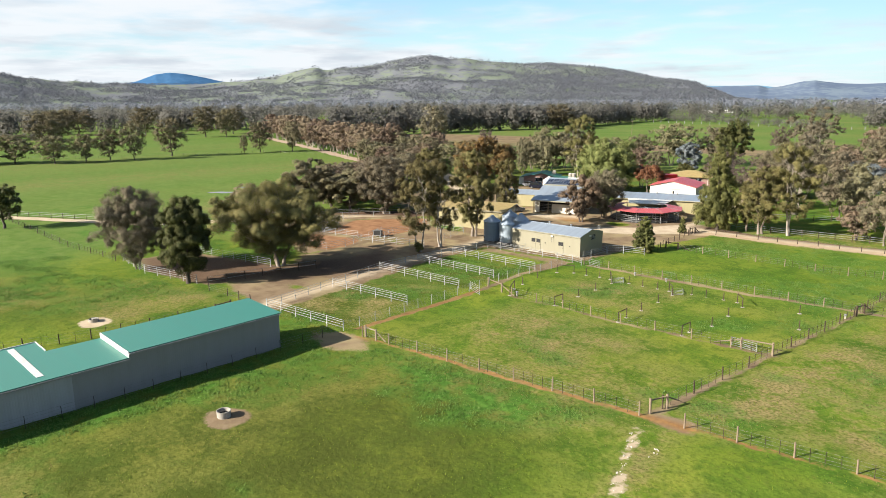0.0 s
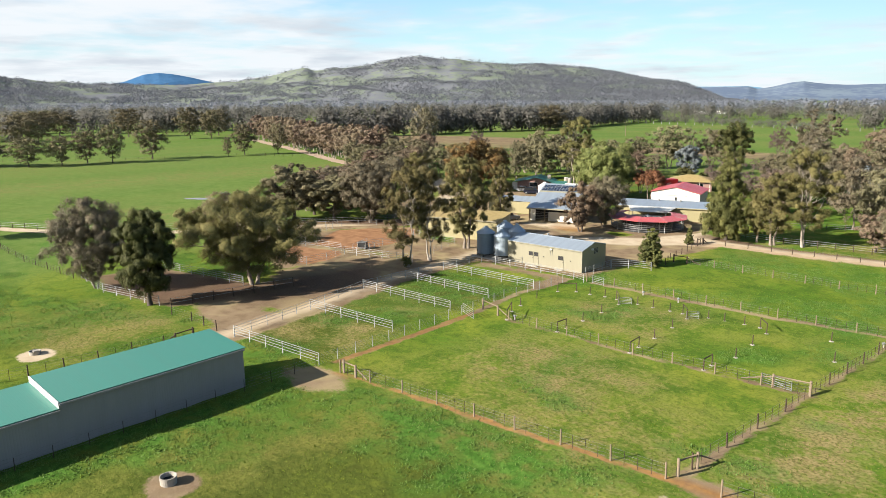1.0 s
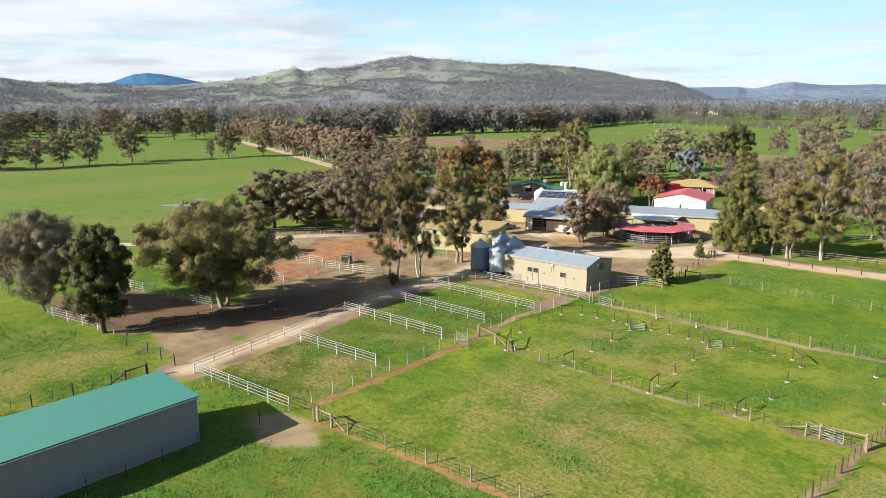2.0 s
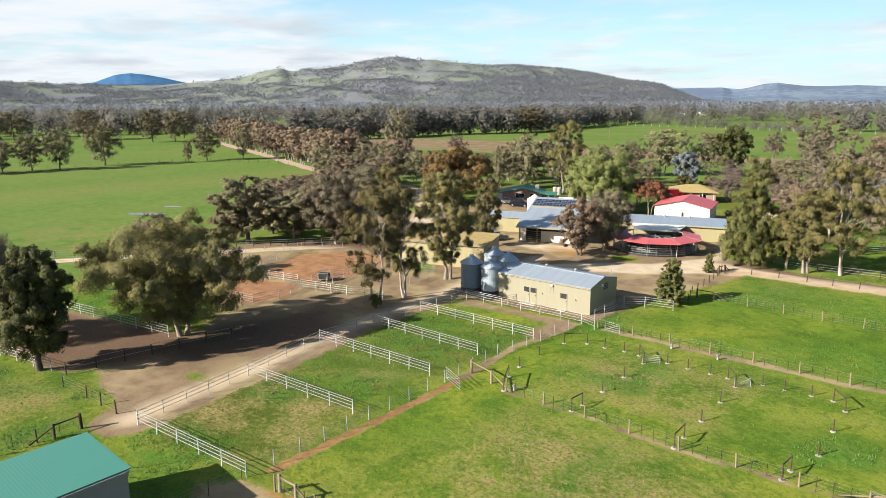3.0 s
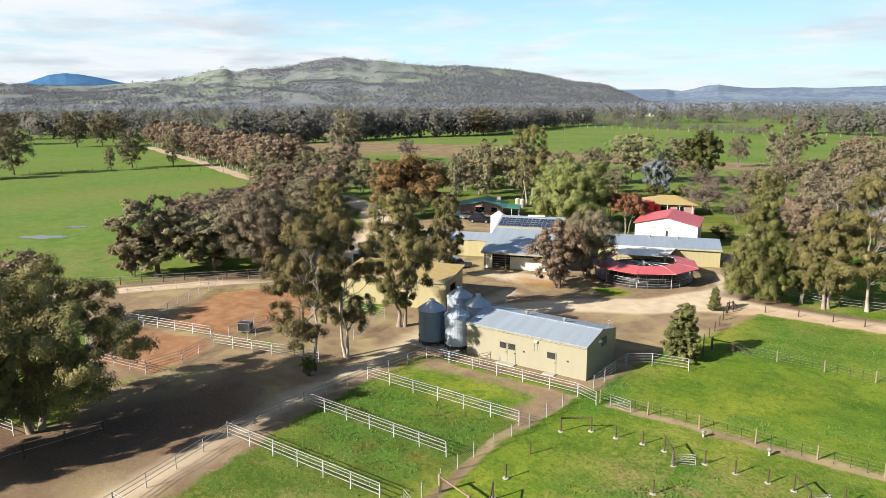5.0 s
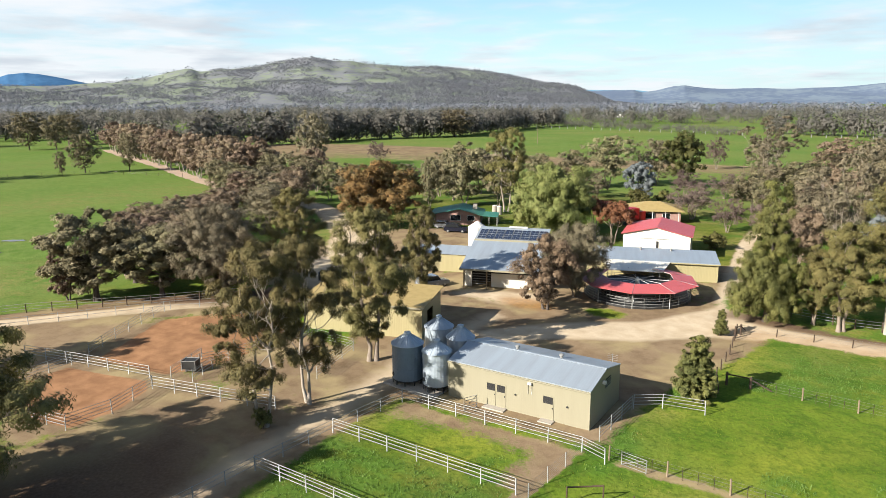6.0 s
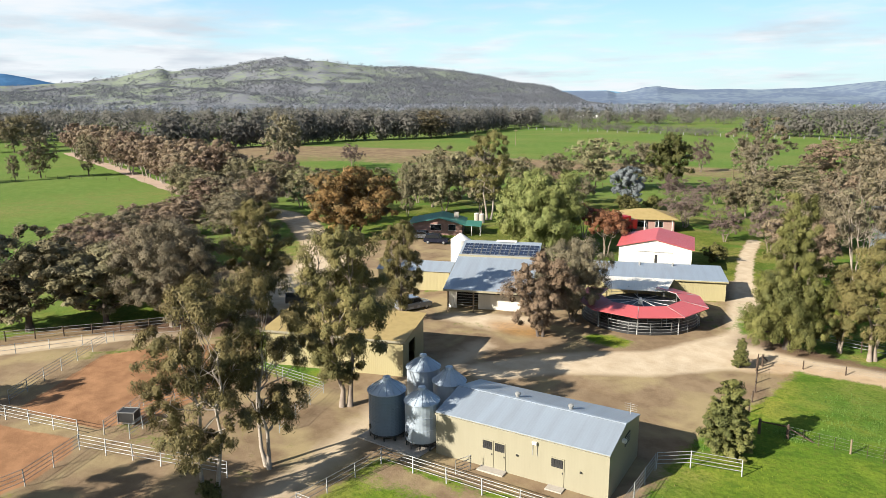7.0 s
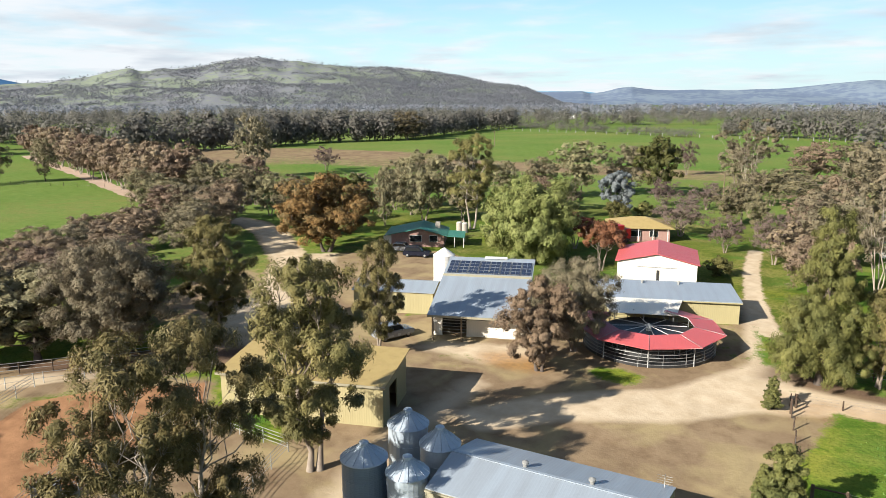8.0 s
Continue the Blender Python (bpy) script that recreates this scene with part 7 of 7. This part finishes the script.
for a in (
        # round the shaded stable yard
        ("gum_grey", -105.3, 39.9, 12.8, 12.0, 40, "grey-olive gum tree with a leaning pale limb"), ("dark_tree", -92.0, 41.9, 12.2, 8.8, 0), ("gum_big", -91.9, 56.2, 13.6, 19.6, 20),
        ("gum_mid_brown", -118.0, 65.2, 9.6, 9.0, 70), ("dark_far", -158.5, 33.5, 9.6, 8.0, 120),
        # along the lane
        ("lane_tree", -131.4, 87.6, 12.6, 13.4, 200), ("lane_tree", -126.1, 93.8, 10.2, 12.0, 80), ("gum_mid_brown", -141.0, 97.0, 8.6, 11.0, 30), ("lane_tree", -136.0, 95.5, 9.0, 10.5, 260), ("bush", -134.5, 85.5, 7.2, 6.0, 10, "reddish brown bushy tree by the lane"),
        ("gum_grey", -119.2, 97.8, 13.2, 13.2, 160), ("gum_tall", -116.4, 108.6, 14.0, 9.0, 90, "brownish gum tree beside the lane"), ("lane_tree", -122.8, 101.5, 9.0, 9.0, 10), ("gum_mid_grey", -125.5, 104.0, 10.5, 9.5, 10),
        ("gum_mid_grey", -131.0, 108.0, 8.0, 9.0, 140),
        # the open gums over the yard
        ("gum_open", -84.4, 77.6, 15.2, 8.6, 0), ("gum_open", -84.9, 82.9, 15.0, 8.2, 130), ("gum_tall", -87.5, 93.6, 16.0, 9.4, 200), ("gum_tall", -98.2, 114.4, 12.4, 6.0, 300, "slim olive gum tree beside the barn"), ("round_green", -84.2, 77.4, 2.0, 1.8, 20, "small dark shrub at the foot of the gum"),
        # round the buildings
        ("rust", -138.0, 149.0, 14.0, 21.5, 0), ("weep", -103.9, 160.2, 14.6, 18.4, 0), ("bush", -82.6, 119.6, 9.6, 8.6, 0), ("gum_grey", -82.0, 126.4, 10.4, 10.0, 210, "olive tree behind the brown one"),
        ("pine", -59.6, 130.8, 16.8, 9.2, 0), ("cypress", -58.8, 103.9, 5.9, 4.2, 0), ("cypress", -62.2, 122.6, 3.0, 1.8, 90, "small dark shrub by the lane corner"),
        ("maple", -93.2, 162.0, 8.0, 8.8, 0), ("maple", -103.0, 175.0, 6.5, 8.0, 120), ("round_green", -77.0, 168.2, 3.4, 4.6, 90), ("silver", -109.5, 212.5, 10.7, 10.4, 90), ("round_green", -107.4, 208.0, 4.8, 6.4, 0),
        ("bare", -90.7, 196.5, 8.6, 12.6, 120), ("bare", -80.0, 185.5, 6.9, 6.8, 200), ("bare", -71.5, 181.0, 8.8, 8.6, 40, "bare brownish tree by the garden fence"), ("gum_mid", -83.4, 215.8, 10.4, 8.0, 70), ("gum_mid", -78.5, 205.0, 9.0, 6.0, 20),
        ("gum_mid", -146.1, 175.4, 12.3, 5.6, 30, "slim dark green tree behind the house"), ("gum_mid", -141.4, 183.0, 15.7, 13.6, 30), ("gum_mid_grey", -134.5, 188.0, 14.5, 11.0, 130), ("gum_open", -128.6, 181.8, 19.5, 12.6, 200), ("gum_mid", -150.0, 190.0, 13.0, 11.0, 70),
        ("gum_mid_grey", -179.6, 206.0, 7.0, 10.0, 10), ("dark_far", -172.0, 196.0, 8.0, 8.0, 60), ("gum_mid_grey", -160.0, 196.0, 9.5, 10.0, 240),
        ("gum_mid", -129.5, 238.0, 16.5, 17.5, 220), ("gum_mid_grey", -120.0, 250.5, 14.2, 13.5, 0), ("dark_far", -111.7, 249.2, 17.2, 14.0, 10), ("bare", -120.6, 311.0, 12.6, 9.5, 60), ("gum_mid", -136.0, 228.0, 12.5, 11.0, 100),
        # right of the lane
        ("gum_open", -47.7, 134.2, 16.8, 10.5, 60), ("gum_tall", -52.0, 132.0, 12.4, 8.2, 15, "olive gum tree beside the lane fence"), ("gum_tall", -55.0, 132.8, 9.5, 5.0, 100, "small olive gum tree beside the lane fence"), ("gum_limbs", -56.2, 158.5, 19.5, 13.5, 0), ("gum_mid_brown", -62.0, 160.0, 10.0, 9.0, 30),
        ("silver", -53.3, 190.0, 9.6, 12.0, 0), ("bush_far", -37.9, 138.2, 7.0, 7.0, 50), ("gum_mid_grey", -66.0, 186.0, 12.0, 11.0, 30), ("bush_far", -64.5, 166.0, 8.0, 8.5, 200), ("gum_mid_grey", -47.0, 157.0, 14.0, 11.0, 250),
        ("gum_mid", -40.0, 146.0, 13.0, 10.0, 300), ("gum_mid", -31.0, 153.0, 15.0, 12.0, 10), ("gum_mid_grey", -33.0, 136.0, 12.5, 9.0, 60), ("gum_limbs", -37.0, 180.0, 19.0, 17.0, 90), ("gum_mid", -17.0, 142.0, 14.0, 11.0, 20),
        ("gum_mid_grey", -20.0, 164.0, 15.5, 13.0, 140), ("bush_far", -24.0, 135.0, 6.6, 6.6, 70), ("gum_limbs", -92.6, 268.0, 21.4, 19.0, 40), ("gum_mid_brown", -79.5, 299.0, 14.5, 17.5, 190), ("gum_mid", -73.1, 235.0, 9.2, 16.0, 220),
        ("gum_mid_grey", -45.0, 262.0, 18.0, 18.0, 220), ("gum_mid", -34.0, 235.0, 16.0, 15.0, 120), ("gum_mid", -58.0, 224.0, 13.5, 13.0, 10), ("gum_mid_grey", -64.0, 250.0, 15.0, 14.0, 300), ("gum_mid_brown", -50.0, 205.0, 12.0, 12.0, 80),
        ("gum_mid", -20.0, 200.0, 16.0, 14.0, 30), ("gum_mid_grey", -5.0, 180.0, 16.0, 14.0, 60), ("gum_mid", -2.0, 150.0, 14.0, 12.0, 160), ("gum_mid_grey", -100.0, 290.0, 13.0, 13.0, 160),
        # filling the garden belt behind the buildings
        ("gum_mid", -85.4, 213.8, 9.0, 8.0, 30), ("bush_far", -68.6, 178.4, 7.5, 8.5, 80), ("gum_mid_grey", -64.7, 182.2, 9.0, 10.0, 105), ("gum_mid_brown", -70.1, 205.7, 9.0, 11.0, 255), ("gum_mid_grey", -61.8, 188.8, 11.0, 10.0, 60), ("gum_mid", -83.0, 248.5, 10.0, 12.0, 195), ("gum_mid_grey", -87.1, 245.9, 9.0, 9.0, 310), ("gum_mid_brown", -66.5, 222.1, 12.0, 12.0, 280), ("gum_mid_grey", -60.8, 257.3, 15.0, 14.0, 85), ("bare", -94.8, 233.4, 7.0, 11.0, 110), ("bare", -105.1, 234.3, 7.0, 10.0, 305), ("gum_mid", -81.3, 267.8, 9.0, 13.0, 80), ("gum_mid_grey", -68.9, 305.4, 14.0, 16.0, 165), ("round_green", -103.7, 214.9, 4.0, 5.0, 60), ("gum_mid_brown", -130.3, 218.1, 8.0, 9.0, 240), ("gum_mid", -146.1, 226.4, 11.0, 11.0, 110), ("gum_mid_grey", -122.4, 215.6, 7.0, 8.0, 195), ("gum_mid", -157.1, 193.3, 12.0, 9.0, 220), ("gum_mid_grey", -151.6, 204.5, 13.0, 12.0, 60),
        # lone trees in the far fields
        ("gum_mid_grey", -242.1, 225.0, 22.0, 15.6, 0), ("bare", -239.0, 257.0, 9.6, 10.4, 0), ("gum_far", -335.7, 438.0, 19.6, 27.0, 70)):
    if a[2] > 198 and a[0].startswith("gum_mid"):
        a = (a[0] + "_low",) + a[1:]
    put(*a)

# scrub and gums between the big field and the far lane
rs = np.random.RandomState(9)
for x, y, h in ((-162, 109, 6.5), (-166, 114, 7.0), (-165, 120, 7.0), (-158, 113, 6.5), (-152, 108, 6.5), (-170, 126, 6.0), (-146, 112, 7.5), (-156, 121, 7.5), (-140, 104, 7.5), (-150, 117, 7.0)):
    put(("gum_mid_brown", "gum_mid_grey")[int(x) % 2], x, y, h, 9.0 + 2 * rs.rand(), 360 * rs.rand(), "dark bushy tree in the belt beside the field")
for k in range(8):
    put("bush_far", -181.5 + rs.normal() * 0.8, 128.5 + 2.9 * k, 4.6 + rs.rand(), 6.5, 360 * rs.rand(), "reddish brown hedge bush beside the field")
for x, y, h in ((-175.4, 148.5, 9), (-181, 157, 10), (-171, 155, 10), (-199, 165, 9), (-165, 147, 9.5), (-161, 139, 9), (-190, 163, 10), (-184, 168, 10), (-175, 165, 10), (-163, 158, 9), (-156, 150, 9), (-154, 134, 8.5), (-206, 175, 10), (-168, 133, 7.5), (-206, 159, 10), (-197, 157, 9.5), (-188, 153, 9.5), (-180, 148, 9), (-200, 178, 11), (-188, 173, 11), (-176, 171, 10), (-167, 169, 10), (-192, 181, 12), (-211, 179, 12), (-159, 170, 9), (-150, 160, 8)):
    if abs(segment_distance(np.array([float(x)]), np.array([float(y)]), FAR_DRIVE)[0]) < 5.0:
        continue
    put(("gum_mid_brown", "gum_mid_grey", "gum_mid")[int(-x) % 3], x, y, h + rs.rand(), 10 + 3 * rs.rand(), 360 * rs.rand())
# the avenue of pale-stemmed gums along the far lane
for k in range(29):
    f = k / 28
    for side in (4.0, 9.5):
        put("gum_far_brown", -213 - 195 * f + rs.normal(), 166 + 64 * f + side + rs.normal(), 12.5 + 4.5 * rs.rand(), 12.0 + 4.0 * rs.rand(), 360 * rs.rand())
def lane_strip(name, label, a, b, half, seed):
    """A worn earth lane as a thin uneven ribbon lying on the grass."""
    rs = np.random.RandomState(seed)
    n = 90
    f = np.linspace(0, 1, n)
    d = np.array([b[0] - a[0], b[1] - a[1]])
    side = np.array([-d[1], d[0]]) / np.hypot(*d)
    mid = np.array(a) + f[:, None] * d + side * (0.5 * np.sin(9 * f))[:, None]
    lo = mid - side * (half * (0.8 + 0.4 * rs.rand(n)))[:, None]
    hi = mid + side * (half * (0.8 + 0.4 * rs.rand(n)))[:, None]
    V = np.concatenate([np.column_stack([lo, np.full(n, 0.05)]), np.column_stack([hi, np.full(n, 0.05)])])
    k = np.arange(n - 1)
    me = array_mesh(name, V, np.stack([k, k + 1, k + 1 + n, k + n], -1), M_LANE)
    tagged(new(name, me), label, "road", kind="structure")


M_LANE = worn("pale_pinkish_earth", (0.330, 0.240, 0.180), (0.200, 0.140, 0.100), 0.95, scale=0.25, amount=0.7)
lane_strip("lane", "pale pinkish earth lane under the avenue of gums", (-208, 166.5), (-412, 233.0), 2.6, 88)
# single trees along far field edges
for x, y, h, w in ((-308, 82, 11.5, 15), (-306, 93, 12, 12), (-308, 103, 13.6, 13), (-303, 111, 15.8, 12), (-308, 129, 17.6, 16), (-445, 208, 21, 20), (-434, 217, 19, 16), (-299, 167, 14.8, 12.5), (-320, 71, 12.2, 18), (-326, 62, 13, 18),
                   (-537, 158, 18, 27), (-560, 140, 18, 26), (-600, 165, 18, 30), (-297, 158, 9, 5), (-292, 180, 15, 11), (-480, 130, 19, 24), (-500, 190, 20, 24), (-430, 110, 18, 22), (-330, 50, 14, 20), (-470, 240, 19, 20)):
    put("gum_far", x, y, h, w, (x * 37) % 360)


def lines_of_trees():
    """Windbreaks between the far fields, too far to tell their trees apart."""
    rs = np.random.RandomState(13)
    pts = []
    for a, b, n, hh in (((-380, 262), (-366, 331), 22, 18), ((-366, 331), (-368, 382), 18, 18), ((-368, 382), (-340, 440), 20, 18), ((-340, 440), (-366, 560), 26, 18), ((-366, 560), (-372, 650), 16, 18), ((-372, 652), (-180, 560), 30, 8),
                        ((-640, 240), (-430, 300), 24, 19), ((-800, 90), (-480, 110), 26, 19), ((-560, 380), (-420, 560), 44, 19), ((-170, 600), (60, 520), 50, 16), ((-10, 400), (120, 345), 40, 17), ((-70, 330), (70, 270), 40, 16), ((-560, 170), (-540, 280), 14, 19)):
        for k in range(n):
            f = (k + rs.rand()) / n
            pts.append((a[0] + (b[0] - a[0]) * f + rs.normal() * 4, a[1] + (b[1] - a[1]) * f + rs.normal() * 4, 0, hh * (0.75 + 0.4 * rs.rand()), 10 + 8 * rs.rand()))
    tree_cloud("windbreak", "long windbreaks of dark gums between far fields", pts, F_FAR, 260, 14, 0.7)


lines_of_trees()

# pale stones along the wheel track, one heap
def stones(name, label, places, seed):
    rs = np.random.RandomState(seed)
    bm = bmesh.new()
    for x, y in places:
        for k in range(4):
            r = 0.03 + 0.06 * rs.rand()
            m = pose(x + rs.normal() * 0.16, y + rs.normal() * 0.2, r * 0.15, *(rs.rand(3) * 360)) @ Matrix.Diagonal((r, r * (0.6 + 0.5 * rs.rand()), r * 0.55, 1))
            bmesh.ops.create_icosphere(bm, subdivisions=1, radius=1.0, matrix=m)
    return tagged(mesh_object(name, bm, M_STONE), label, "stones", kind="stuff")


stones("stones", "pale stones strewn along the wheel track", [(-25.1 + 0.5 * k + 0.25 * math.sin(3.1 * k), 47.1 - 1.1 * k) for k in range(8)] + [(-22.7, 46.3), (-22.4, 45.6)], 3)


def puddle(x, y, a, b, turn):
    """Rain water lying in a dip of the field."""
    bm = bmesh.new()
    ring = [bm.verts.new((a * math.cos(k * 0.2618) * (1 + 0.16 * math.sin(2.3 * k)), b * math.sin(k * 0.2618) * (1 + 0.2 * math.cos(1.7 * k)), 0.045)) for k in range(24)]
    bm.faces.new(ring)
    ob = mesh_object("puddle", bm, M_WATER)
    ob.matrix_basis = pose(x, y, 0, 0, 0, turn)
    tagged(ob, "shallow rain puddle lying in the green field", "puddle", "puddles")


puddle(-177.7, 89.2, 4.5, 1.6, 40)
puddle(-184.0, 98.1, 2.2, 0.9, 40)

# ---------------------------------------------------------------- grass and weeds


def tufts(name, label, count, box_u, chance, height, width, blades, material, seed, spread=0.10, tilt=0.55):
    """Tufts of blades standing in the pasture where chance allows. box_u: plan limits."""
    rs = np.random.RandomState(seed)
    x = rs.uniform(box_u[0], box_u[1], count)
    y = rs.uniform(box_u[2], box_u[3], count)
    ok = rs.rand(count) < chance(masks(x, y), x, y)
    x, y = x[ok], y[ok]
    z = relief(x, y)
    n = len(x) * blades
    X, Y, Z = (np.repeat(v, blades) for v in (x, y, z))
    big = np.repeat(0.6 + 0.8 * rs.rand(len(x)), blades)
    X = X + rs.normal(size=n) * spread * big
    Y = Y + rs.normal(size=n) * spread * big
    a = rs.rand(n) * 6.283
    h, w = height * big * (0.6 + 0.7 * rs.rand(n)), width * big * (0.7 + 0.6 * rs.rand(n))
    t = tilt * rs.rand(n)
    b = a + 1.571 + rs.normal(size=n) * 0.5
    lo = np.stack([X, Y, Z - 0.03], -1)
    side = np.stack([np.cos(a) * w / 2, np.sin(a) * w / 2, 0 * w], -1)
    tip = lo + np.stack([np.cos(b) * h * np.sin(t), np.sin(b) * h * np.sin(t), h * np.cos(t)], -1)
    V = np.stack([lo - side, lo + side, tip], 1).reshape(-1, 3)
    me = array_mesh(name, V, np.arange(3 * n).reshape(-1, 3), material)
    return tagged(new(name, me), label, "grass", kind="stuff")


def bare(m):
    return np.clip(1 - 1.6 * np.maximum(m["earth"], m["sand"]), 0, 1)


F_GRASS = foliage("pasture_grass_blades", (0.150, 0.175, 0.016), (0.075, 0.120, 0.010), 0.3)
F_STRAW = foliage("dry_grass_blades", (0.240, 0.200, 0.075), (0.160, 0.138, 0.046), 0.3)
tufts("grass", "short green pasture grass in tufts", 150000, (-118, 14, 12, 105), lambda m, x, y: bare(m) * (1 - 0.6 * m["lush"]) * (0.25 + 0.6 * value_noise(x, y, 5, 61)), 0.11, 0.07, 2, F_GRASS, 71, 0.10, 1.15)
tufts("dry_grass", "dry straw-coloured grass among the green", 60000, (-118, 14, 12, 105), lambda m, x, y: bare(m) * np.clip(m["dry"] * 1.2, 0, 1) * (0.2 + 0.8 * value_noise(x, y, 2.5, 62)), 0.12, 0.05, 3, F_STRAW, 72, 0.12, 1.15)
tufts("weeds", "broad-leaved blue-green weeds in clumps", 210000, (-128, 14, 6, 128), lambda m, x, y: bare(m) * np.clip((m["lush"] - 0.3) * 1.8, 0, 1) * np.clip((value_noise(x, y, 1.6, 63) - 0.05) * 2.0, 0, 1), 0.15, 0.10, 6, F_WEED, 73, 0.20, 1.35)
